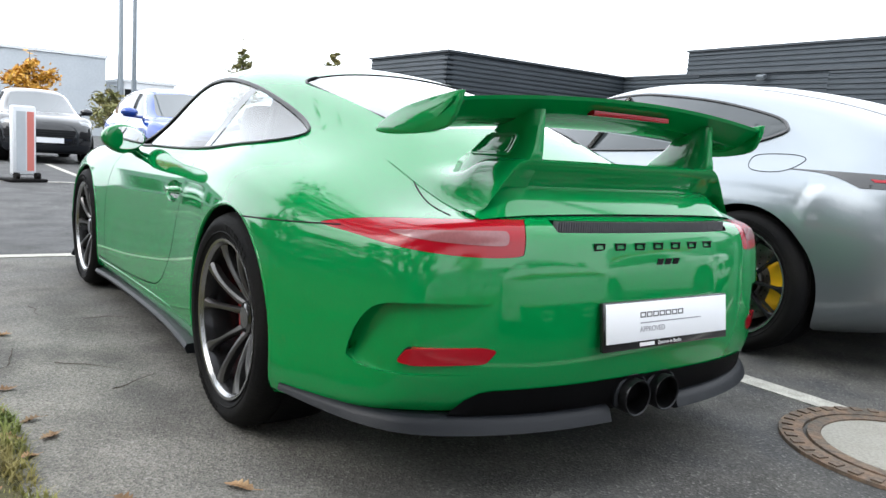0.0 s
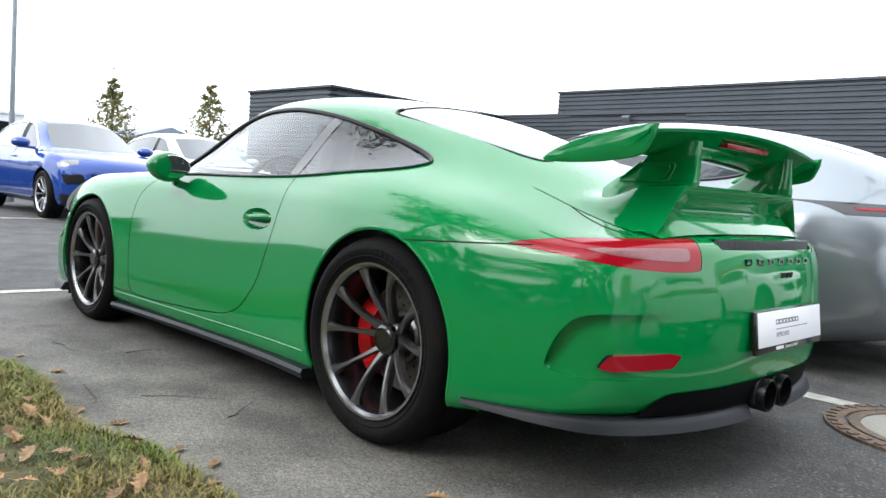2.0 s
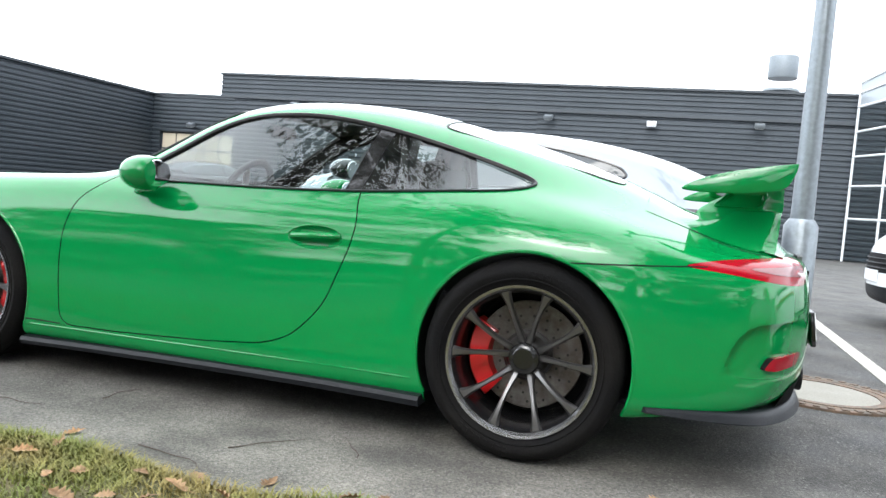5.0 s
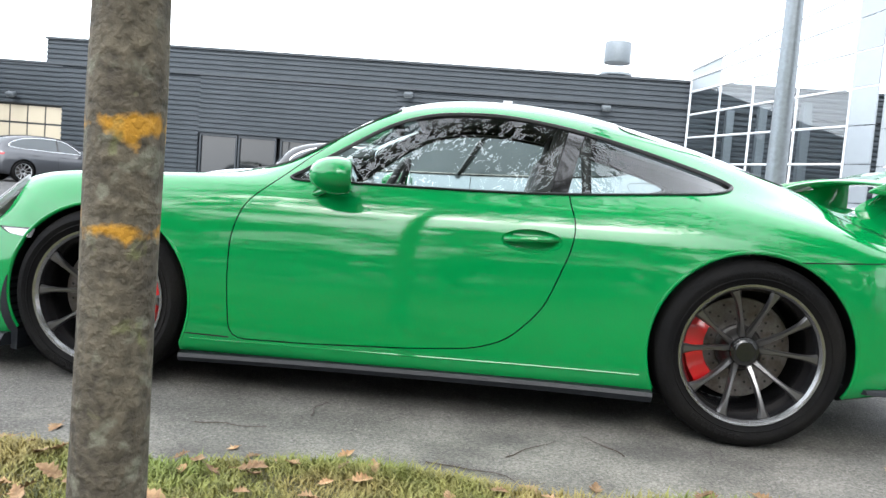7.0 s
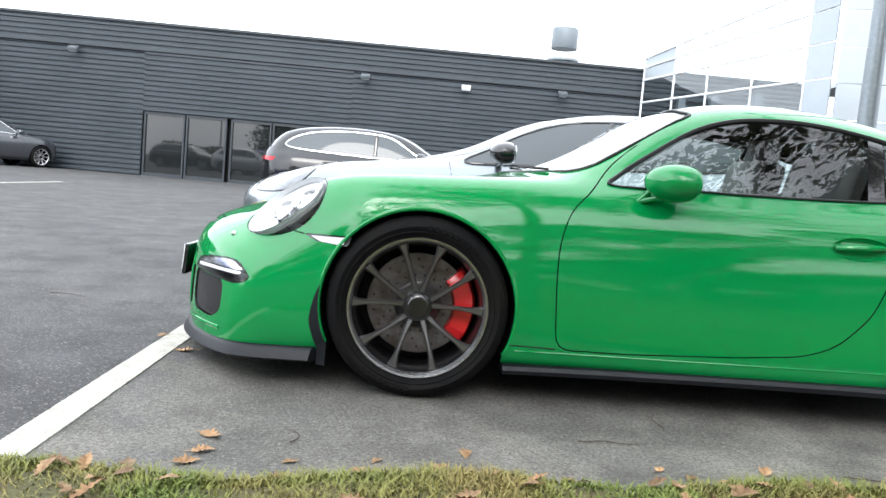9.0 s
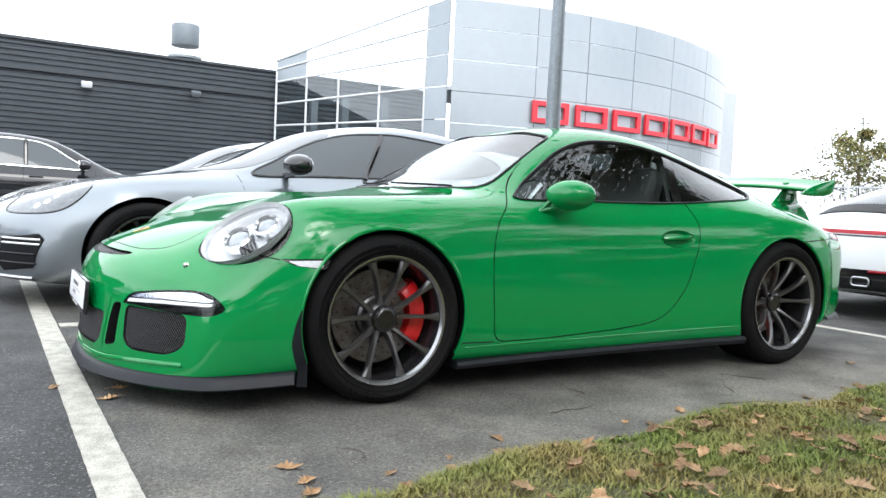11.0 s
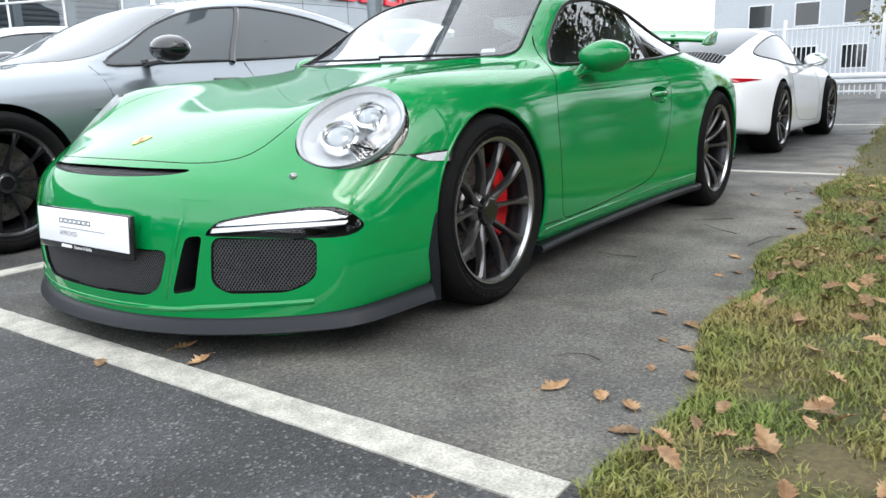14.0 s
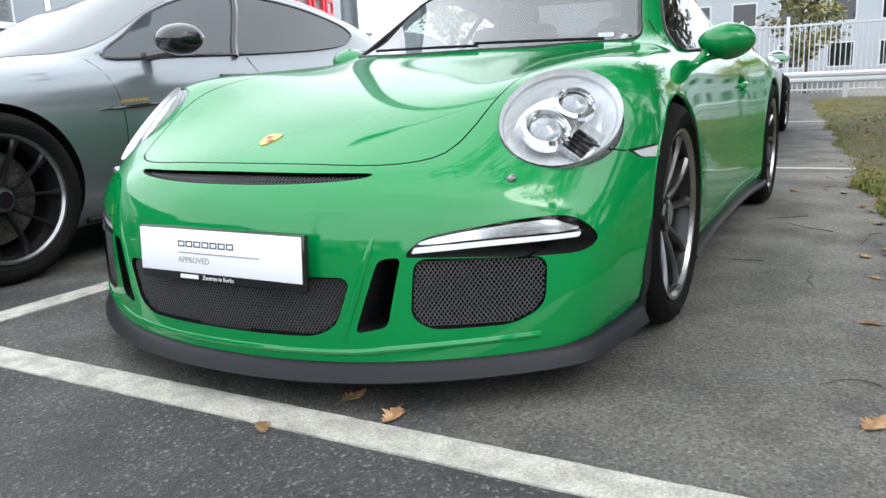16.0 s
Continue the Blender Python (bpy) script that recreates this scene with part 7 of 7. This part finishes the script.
# ---- trees ----
def bark():
    m = mat("grey_bark", (.09, .077, .055), .9, vary=.55, scale=13, second=(.055, .046, .033), bump=1.0, bump_scale=60)
    n, l = m.node_tree.nodes, m.node_tree.links
    b = n["Principled BSDF"]
    src = b.inputs["Base Color"].links[0].from_socket
    tc = n.new("ShaderNodeTexCoord")

    def patch(scale, lo, hi, color, base, off):
        mp = n.new("ShaderNodeMapping")
        mp.inputs["Location"].default_value = (off, off, off)
        l.new(tc.outputs["Object"], mp.inputs[0])
        no = n.new("ShaderNodeTexNoise")
        no.inputs["Scale"].default_value, no.inputs["Detail"].default_value = scale, 7
        l.new(mp.outputs[0], no.inputs["Vector"])
        r = n.new("ShaderNodeMapRange")
        r.inputs["From Min"].default_value, r.inputs["From Max"].default_value = lo, hi
        l.new(no.outputs["Fac"], r.inputs["Value"])
        x = n.new("ShaderNodeMixRGB")
        x.inputs[2].default_value = (*color, 1)
        l.new(r.outputs[0], x.inputs[0])
        l.new(base, x.inputs[1])
        return x.outputs[0]
    c = patch(24, .57, .66, (.13, .127, .096), src, 2.0)
    # two rings of orange lichen at chest height
    sep = n.new("ShaderNodeSeparateXYZ")
    l.new(tc.outputs["Object"], sep.inputs[0])
    rag = n.new("ShaderNodeTexNoise")
    rag.inputs["Scale"].default_value, rag.inputs["Detail"].default_value = 19, 8
    l.new(tc.outputs["Object"], rag.inputs["Vector"])
    for height, wide in ((.90, .05), (.755, .045)):
        d = n.new("ShaderNodeMath")
        d.operation = "SUBTRACT"
        l.new(sep.outputs["Z"], d.inputs[0])
        d.inputs[1].default_value = height
        ab = n.new("ShaderNodeMath")
        ab.operation = "ABSOLUTE"
        l.new(d.outputs[0], ab.inputs[0])
        near = n.new("ShaderNodeMapRange")
        near.inputs["From Min"].default_value, near.inputs["From Max"].default_value = 0, wide * 1.6
        near.inputs["To Min"].default_value, near.inputs["To Max"].default_value = .19, -.30
        l.new(ab.outputs[0], near.inputs["Value"])
        ad = n.new("ShaderNodeMath")
        l.new(near.outputs[0], ad.inputs[0])
        l.new(rag.outputs["Fac"], ad.inputs[1])
        edge = n.new("ShaderNodeMapRange")
        edge.inputs["From Min"].default_value, edge.inputs["From Max"].default_value = .62, .74
        l.new(ad.outputs[0], edge.inputs["Value"])
        x = n.new("ShaderNodeMixRGB")
        x.inputs[2].default_value = (.38, .19, .016, 1)
        l.new(edge.outputs[0], x.inputs[0])
        l.new(c, x.inputs[1])
        c = x.outputs[0]
    c = patch(15, .62, .72, (.12, .13, .05), c, 11.0)
    l.new(c, b.inputs["Base Color"])
    return m


BARK = bark()
LEAF_GREEN = mat("green_oak_leaves", (.04, .06, .014), .55, vary=.35, scale=2, second=(.11, .10, .025), bump_scale=9)
LEAF_YELLOW = mat("yellow_green_leaves", (.12, .135, .04), .6, vary=.4, scale=2, second=(.19, .16, .055), bump_scale=6)
LEAF_ORANGE = mat("orange_leaves", (.42, .20, .016), .6, vary=.3, scale=2, second=(.48, .26, .03), bump_scale=6)
LEAF_DARK = mat("dark_hedge_leaves", (.035, .055, .016), .6, vary=.4, scale=1, second=(.07, .075, .02), bump_scale=4)


def tree(x, y, height, trunk_r, crown_r, crown_z0, leaf_mat, seed, leaves, leaf_size, label, cone=False, group="trees", limbs=9, clump=.2):
    rnd = random.Random(seed)
    t = thing("tree", pose(x, y, 0), label, "tree", group)
    top = height * .92
    pts, rad = [], []
    for k in range(22):
        f = k / 21
        pts.append((.03 * math.sin(f * 5 + seed) * height * .12 * f, .03 * math.cos(f * 4 + seed) * height * .12 * f, -.05 + (top + .05) * f))
        rad.append(trunk_r * ((1.0 - .82 * f) * (1 + .05 * math.sin(k * 2.3 + seed)) + .5 * max(0, .04 - f) / .04))
    part("trunk", tube(bmesh.new(), pts, rad, 18), BARK, t, "grey bark with lichen")
    bm = bmesh.new()
    tips = []
    for k in range(limbs):
        f = (k + .5) / limbs
        z0 = crown_z0 + (top - crown_z0) * f * .85
        a = k * 2.4 + seed
        span = crown_r * ((1 - f * .9) if cone else math.sin(math.pi * min(.97, .22 + f * .72))) * rnd.uniform(.75, 1.0)
        p0 = Vector((0, 0, z0))
        rise = span * (.35 if not cone else .15)
        way = [p0 + Vector((math.cos(a + .2 * q), math.sin(a + .2 * q), 0)) * span * q + Vector((0, 0, rise * q * (1.3 - .3 * q))) for q in (0, .3, .6, .85, 1)]
        r0 = trunk_r * (.42 - .25 * f)
        tube(bm, way, [r0, r0 * .75, r0 * .5, r0 * .3, r0 * .1], 6)
        for q in (.35, .5, .65, .8, .95):
            base = way[0].lerp(way[-1], q)
            for _ in range(3):
                d = Vector((rnd.uniform(-1, 1), rnd.uniform(-1, 1), rnd.uniform(-.5, .7))) * span * .30
                tube(bm, [base, base + d * .5, base + d + Vector((0, 0, -.02))], [r0 * .2, r0 * .13, r0 * .04], 4)
                tips.append((base + d, span * clump))
                tips.append((base + d * .55, span * clump))
    tips.append((Vector((0, 0, top)), crown_r * .2))
    part("limb", bm, BARK, t)
    vs, fs = [], []
    for _ in range(leaves):
        c, s = tips[rnd.randrange(len(tips))]
        p = c + Vector((rnd.gauss(0, 1), rnd.gauss(0, 1), rnd.gauss(0, .8))) * s
        a, b = Vector((rnd.gauss(0, 1), rnd.gauss(0, 1), rnd.gauss(0, .6))).normalized(), Vector((rnd.gauss(0, 1), rnd.gauss(0, 1), rnd.gauss(0, 1)))
        b = a.cross(b).normalized()
        L = leaf_size * rnd.uniform(.6, 1.25)
        i = len(vs)
        vs += [p - a * L, p + b * L * .42 - a * .2 * L, p + b * L * .36 + a * .5 * L, p + a * L, p - b * L * .36 + a * .5 * L, p - b * L * .42 - a * .2 * L]
        fs += [(i, i + 1, i + 2, i + 3), (i, i + 3, i + 4, i + 5)]
    me = bpy.data.meshes.new("crown")
    me.from_pydata([tuple(v) for v in vs], [], fs)
    link_mesh("crown", me, leaf_mat, t)
    return t


# young oak on the verge, and more of them in the row behind
tree(.96, -2.635, 7.6, .060, 2.8, 2.3, LEAF_GREEN, 1, 12000, .060, "slim young oak with lichen on its bark, standing in the verge", group="verge trees", limbs=13, clump=.11)
tree(-1.6, -7.2, 6.6, .09, 1.9, 1.9, LEAF_GREEN, 3, 3000, .085, "unseen young oak with browning leaves on the verge", group="verge trees")
# out of view; crown packed dense to darken what the side windows mirror
tree(7.4, -3.5, 8.2, .10, 3.2, 2.4, LEAF_GREEN, 5, 26000, .095, "unseen young oak with browning leaves on the verge", group="verge trees")
tree(5.8, -7.6, 6.4, .09, 1.9, 2.2, LEAF_GREEN, 9, 2600, .085, "unseen young oak with browning leaves on the verge", group="verge trees")
for k, (x, y, h) in enumerate(((-12, -13.0, 6.0), (-7.5, -12.2, 6.8), (-3.4, -13.2, 6.2), (1.2, -12.4, 6.6), (5.4, -13.0, 7.2), (9.8, -12.3, 6.4), (14.2, -12.8, 7.0), (19, -12, 6.6))):
    tree(x, y, h, .12, 2.5, 1.2, LEAF_DARK, 20 + k, 3200, .17, "leafy tree in the row behind the verge", group="tree row")
# conical young trees and others beyond the far bays
tree(-25.7, 9.4, 5.2, .06, 1.5, .8, LEAF_YELLOW, 31, 3000, .075, "conical young tree with yellowing leaves", True, "far trees", 30)
tree(-25.4, 13.3, 5.6, .06, 1.6, .8, LEAF_YELLOW, 32, 3200, .075, "conical young tree with yellowing leaves", True, "far trees", 30)
tree(-34.9, 2.9, 4.2, .08, 1.15, 1.1, LEAF_ORANGE, 33, 2600, .12, "small tree with orange autumn leaves", False, "far trees")
tree(-33.5, 6.0, 2.9, .06, 1.0, .5, LEAF_YELLOW, 34, 1500, .11, "low tree with yellow-green leaves", False, "far trees")
tree(32.0, 16.4, 6.0, .11, 2.2, .9, LEAF_YELLOW, 35, 5200, .09, "birch-like tree with yellow-green leaves beyond the fence", False, "far trees")
tree(31.4, 13.6, 5.1, .10, 1.5, .7, LEAF_DARK, 36, 4000, .09, "dark green tree beyond the fence", True, "far trees")
tree(17.5, -3.9, 5.2, .09, 1.9, 1.9, LEAF_ORANGE, 37, 2400, .10, "tree with brown autumn leaves over the fence", False, "far trees")
tree(25.5, .3, 4.0, .08, 1.2, .9, LEAF_YELLOW, 38, 1800, .10, "small tree with yellowing leaves behind the fence", False, "far trees")

# hedge along the back of the verge
vs, fs = [], []
rnd = random.Random(77)
for _ in range(16000):
    x = rnd.uniform(-22, 24)
    y = -14.5 + rnd.gauss(0, .45)
    z = rnd.random() ** .7 * (1.9 + .5 * noise.noise((x * .35, 0, 2)))
    a = Vector((rnd.gauss(0, 1), rnd.gauss(0, 1), rnd.gauss(0, 1))).normalized()
    b = a.cross(Vector((rnd.gauss(0, 1), rnd.gauss(0, 1), rnd.gauss(0, 1)))).normalized()
    L = rnd.uniform(.10, .2)
    p = Vector((x, y, z))
    i = len(vs)
    vs += [tuple(p - a * L), tuple(p + b * L * .6), tuple(p + a * L), tuple(p - b * L * .6)]
    fs.append((i, i + 1, i + 2, i + 3))
me = bpy.data.meshes.new("hedge")
me.from_pydata(vs, [], fs)
tagged(link_mesh("hedge", me, LEAF_DARK), "dark green hedge along the verge", "hedge", kind="stuff")

# ---- fallen oak leaves and twigs ----


def leaf_mesh(seed):
    rnd = random.Random(seed)
    n = 11
    right, left = [], []
    for k in range(1, n):
        t = k / n
        w = .023 * math.sin(math.pi * t ** .8) * (1 + .27 * math.cos(k * math.pi)) * rnd.uniform(.85, 1.15) + .002
        right.append((t * .095 - .04, w))
        left.append((t * .095 - .04, -w * rnd.uniform(.85, 1.1)))
    curl = rnd.uniform(4, 11)
    def z(x, y):
        return .004 + curl * y * y * 2 + 1.6 * x * x + .004 * math.sin(60 * x + seed)
    bm = bmesh.new()
    mid = [bm.verts.new((x, 0, z(x, 0))) for x in np.linspace(-.04, .058, n + 1)]
    R = [bm.verts.new((x, y, z(x, y))) for x, y in right]
    Lf = [bm.verts.new((x, y, z(x, y))) for x, y in left]
    for S in (R, Lf):
        bm.faces.new((mid[0], mid[1], S[0]))
        for k in range(len(S) - 1):
            bm.faces.new((mid[k + 1], mid[k + 2], S[k + 1], S[k]))
        bm.faces.new((mid[n - 1], mid[n], S[-1]))
    tube(bm, [(-.065, 0, .006), (-.04, 0, z(-.04, 0))], .0011, 4)
    me = bpy.data.meshes.new("oak_leaf")
    bm.to_mesh(me)
    bm.free()
    me.materials.append(DRY)
    return me


LEAVES = [leaf_mesh(k) for k in range(7)]
rnd = random.Random(12)


def drop_leaf(x, y, size=1.0, on_grass=False):
    z = turf_height(x, y) + .012 if y < verge_edge(x) - .02 else .001
    o = new("oak_leaf", LEAVES[rnd.randrange(7)])
    tilt = (rnd.uniform(-25, 25), rnd.uniform(-25, 25)) if z > .01 else (rnd.uniform(-6, 6), rnd.uniform(-6, 6))
    o.matrix_world = pose(x, y, z + (.008 if z > .01 else 0), tilt[0], tilt[1], rnd.uniform(0, 360)) @ Matrix.Scale(size, 4)
    tagged(o, "dry curled brown oak leaf lying on the grass" if z > .01 else "dry curled brown oak leaf lying on the asphalt", "leaf", "fallen leaves")


for _ in range(110):
    x = rnd.uniform(-1.0, 5.2)
    drop_leaf(x, verge_edge(x) + .02 - 1.2 * rnd.random() ** 1.3, rnd.uniform(.4, .85))


def litter(count, seed):
    """Leaves farther back in the grass, too many to tell apart, as one sheet of loose leaves."""
    r = random.Random(seed)
    vs, fs = [], []
    for _ in range(count):
        x = r.uniform(-1.0, 13)
        y = verge_edge(x) - .2 - 3.2 * r.random() ** 1.2
        m = pose(x, y, turf_height(x, y) + .02, r.uniform(-25, 25), r.uniform(-25, 25), r.uniform(0, 360)) @ Matrix.Scale(r.uniform(.45, .9), 4)
        me = LEAVES[r.randrange(7)]
        k = len(vs)
        vs += [tuple(m @ v.co) for v in me.vertices]
        fs += [[k + i for i in p.vertices] for p in me.polygons]
    me = bpy.data.meshes.new("leaf_litter")
    me.from_pydata(vs, [], fs)
    tagged(link_mesh("leaf_litter", me, DRY), "dry brown oak leaves scattered through the grass", "leaf litter", kind="stuff")


litter(420, 5)
for cx, cy, many, wide in ((-.45, -2.15, 8, .2), (.15, -2.15, 10, .2), (1.1, -2.05, 18, .25), (2.1, -1.85, 12, .2), (.65, -1.75, 9, .14), (-.75, -1.78, 4, .1), (3.2, -1.8, 12, .25)):
    for _ in range(many):
        drop_leaf(cx + rnd.gauss(0, wide), min(cy + rnd.gauss(0, wide * .6), verge_edge(cx) - .03), rnd.uniform(.5, .9))
for _ in range(26):
    x = rnd.uniform(-1.0, 5.0)
    drop_leaf(x, verge_edge(x) + .05 + .25 * rnd.random() ** 2, rnd.uniform(.45, .8))

LOOSE_LEAVES = [(-1.12, -0.20, 0.85), (-0.95, -0.45, 1.14), (-0.59, -1.43, 1.11), (-0.58, -1.56, 0.90), (-0.60, -1.65, 1.00), (-0.73, -1.69, 0.98), (0.09, -1.56, 1.06), (1.26, -1.51, 1.12), (0.94, -1.54, 0.84), (2.50, -1.47, 0.81), (2.94, -1.02, 1.13), (2.37, -1.40, 0.97), (2.33, -1.52, 1.10), (-1.22, -1.48, 0.80), (-0.90, -0.30, 0.98), (1.67, -1.54, 1.09), (1.21, -1.55, 0.89)]

for x, y, s in LOOSE_LEAVES:
    drop_leaf(x, y, s * .8)


def twig(x, y, length, turn, seed):
    r = random.Random(seed)
    pts, a, p = [], turn, Vector((0, 0, .006))
    for _ in range(8):
        pts.append(p.copy())
        a += r.uniform(-.5, .5)
        p += Vector((math.cos(a), math.sin(a), 0)) * length / 7
    t = part("twig", tube(bmesh.new(), pts, [.0022 - .00018 * k for k in range(8)], 5), TWIG, None)
    t.location = (x, y, 0)
    tagged(t, "thin dry twig lying on the asphalt", "twig", "fallen twigs")


for k, (x, y, L, a) in enumerate(((1.6, -1.28, .28, .5), (2.0, -1.15, .22, 2.2), (.55, -1.25, .25, -.4), (1.35, -1.40, .3, .1), (3.0, -1.2, .24, .8), (-.35, -1.45, .16, .9), (.9, -1.05, .2, 1.2), (-2.0, .6, .3, .3))):
    twig(x, y, L, a, k)

# ---- fence, guard rail and buildings beyond ----
FX = 21.0
fence = thing("fence", pose(FX, 0, 0), "white metal fence of thin upright bars on posts", "fence")
bar = part("fence_bar", boxed(-.012, .012, -.012, .012, .12, 1.95), WHITE_FRAME, fence, smooth=0)
for k in range(170):
    o = link_mesh("fence_bar", bar.data, None, fence)
    o.matrix_local = Matrix.Translation((.06, -9.0 + .125 * (k + 1), 0))
bar.matrix_local = Matrix.Translation((.06, -9.0, 0))
post = part("fence_post", boxed(-.04, .04, -.04, .04, 0, 2.15, .005), WHITE_FRAME, fence)
post.matrix_local = Matrix.Translation((.06, -9.05, 0))
for k in range(1, 10):
    o = link_mesh("fence_post", post.data, None, fence)
    o.matrix_local = Matrix.Translation((.06, -9.05 + 2.4 * k, 0))
for z in (.2, 1.9):
    part("fence_rail", boxed(.03, .09, -9.1, 12.6, z - .025, z + .025, .004), WHITE_FRAME, fence)
rail = thing("guard_rail", pose(FX - .9, 0, 0), "white painted guard rail on short posts", "guard rail")
bm = bmesh.new()
prof = [(0, .40), (-.05, .44), (-.05, .50), (0, .54), (-.05, .58), (-.05, .64), (0, .68), (.02, .68), (.02, .40)]
prism(bm, prof, "y", -9, 12)
part("rail_beam", bm, WHITE_FRAME, rail, smooth=0)
for k in range(9):
    part("rail_post", boxed(.02, .10, -8.5 + k * 2.5, -8.38 + k * 2.5, 0, .64, .004), WHITE_FRAME, rail)


def plain_house(x0, x1, y0, y1, h, wall_mat, label, roof=None, wins=(), face="x"):
    hs = thing("building", pose(x0, y0, 0), label, "building", "far buildings")
    w, d = x1 - x0, y1 - y0
    part("wall", boxed(0, w, 0, d, 0, h, .02), wall_mat, hs, smooth=0)
    if roof:
        prism_bm = prism(bmesh.new(), [(-.4, h), (d + .4, h), (d / 2, h + roof)], "x", -.4, w + .4)
        part("roof", prism_bm, mat("slate_roof", (.17, .20, .26), .6, vary=.15, bump_scale=6), hs, smooth=0)
    else:
        part("roof", boxed(-.1, w + .1, -.1, d + .1, h, h + .18), WHITE_FRAME, hs, smooth=0)
    for a, z0, ww, hh in wins:
        if face == "+x":
            wi = part("window", boxed(w - .05, w + .03, a, a + ww, z0, z0 + hh), WHITE_FRAME, hs, smooth=0)
            part("pane", boxed(w + .02, w + .034, a + .07, a + ww - .07, z0 + .07, z0 + hh - .07), DARK_GLASS, wi, smooth=0)
        elif face == "-x":
            wi = part("window", boxed(-.03, .05, a, a + ww, z0, z0 + hh), WHITE_FRAME, hs, smooth=0)
            part("pane", boxed(-.034, -.02, a + .07, a + ww - .07, z0 + .07, z0 + hh - .07), DARK_GLASS, wi, smooth=0)
    return hs


plain_house(-68, -50.5, -16, 9.2, 5.1, PALE_WALL, "pale grey flat-roofed hall at the far side", None, [(1 + k * 4.0, .4, 2.6, 3.2) for k in range(4)], "+x")
plain_house(-56, -50, 10.0, 13.5, 3.7, WHITE_FRAME, "small glazed pavilion beside the pale hall", None, [(.2, .5, 1.4, 2.8), (1.8, .5, 1.4, 2.8)], "+x")
plain_house(-75, -60, 22, 34, 2.6, PALE_WALL, "low house with a blue-grey pitched roof", 2.0, [(2 + k * 3, .8, 1.2, 1.2) for k in range(3)], "+x")
plain_house(-72, -58, 38, 50, 2.8, PALE_WALL, "low house with a blue-grey pitched roof", 2.1, [(2 + k * 3, .8, 1.2, 1.2) for k in range(3)], "+x")
plain_house(44, 52, -26, 12, 5.2, PALE_WALL, "pale building with rows of windows beyond the fence", None,
            [(1.2 + k * 2.4, z, 1.3, 1.3) for k in range(15) for z in (.8, 3.1)], "-x")

# white pylon sign with a rubber foot
py = thing("pylon_sign", pose(-8.0, -.33, 0, 0, 0, 20), "narrow white pylon sign with a red stripe on a rubber foot", "sign")
part("sign_board", boxed(-.06, .06, -.17, .17, .10, 1.10, .03), WHITE_FRAME, py)
part("red_stripe", boxed(.0605, .064, .03, .13, .16, 1.02), mat("faded_red_print", (.55, .16, .13), .6), py, smooth=0)
part("grey_stripe", boxed(.0605, .064, -.12, .01, .16, 1.02), PALE_WALL, py, smooth=0)
part("rubber_foot", boxed(-.20, .20, -.27, .27, 0, .05, .02), RUBBER, py)
for s in (-1, 1):
    part("foot_wheel", revolve(bmesh.new(), [(0, -.03), (.05, -.03), (.05, .03), (0, .03)], 16, "y", Matrix.Translation((.12, s * .15, .09))), RUBBER, py)
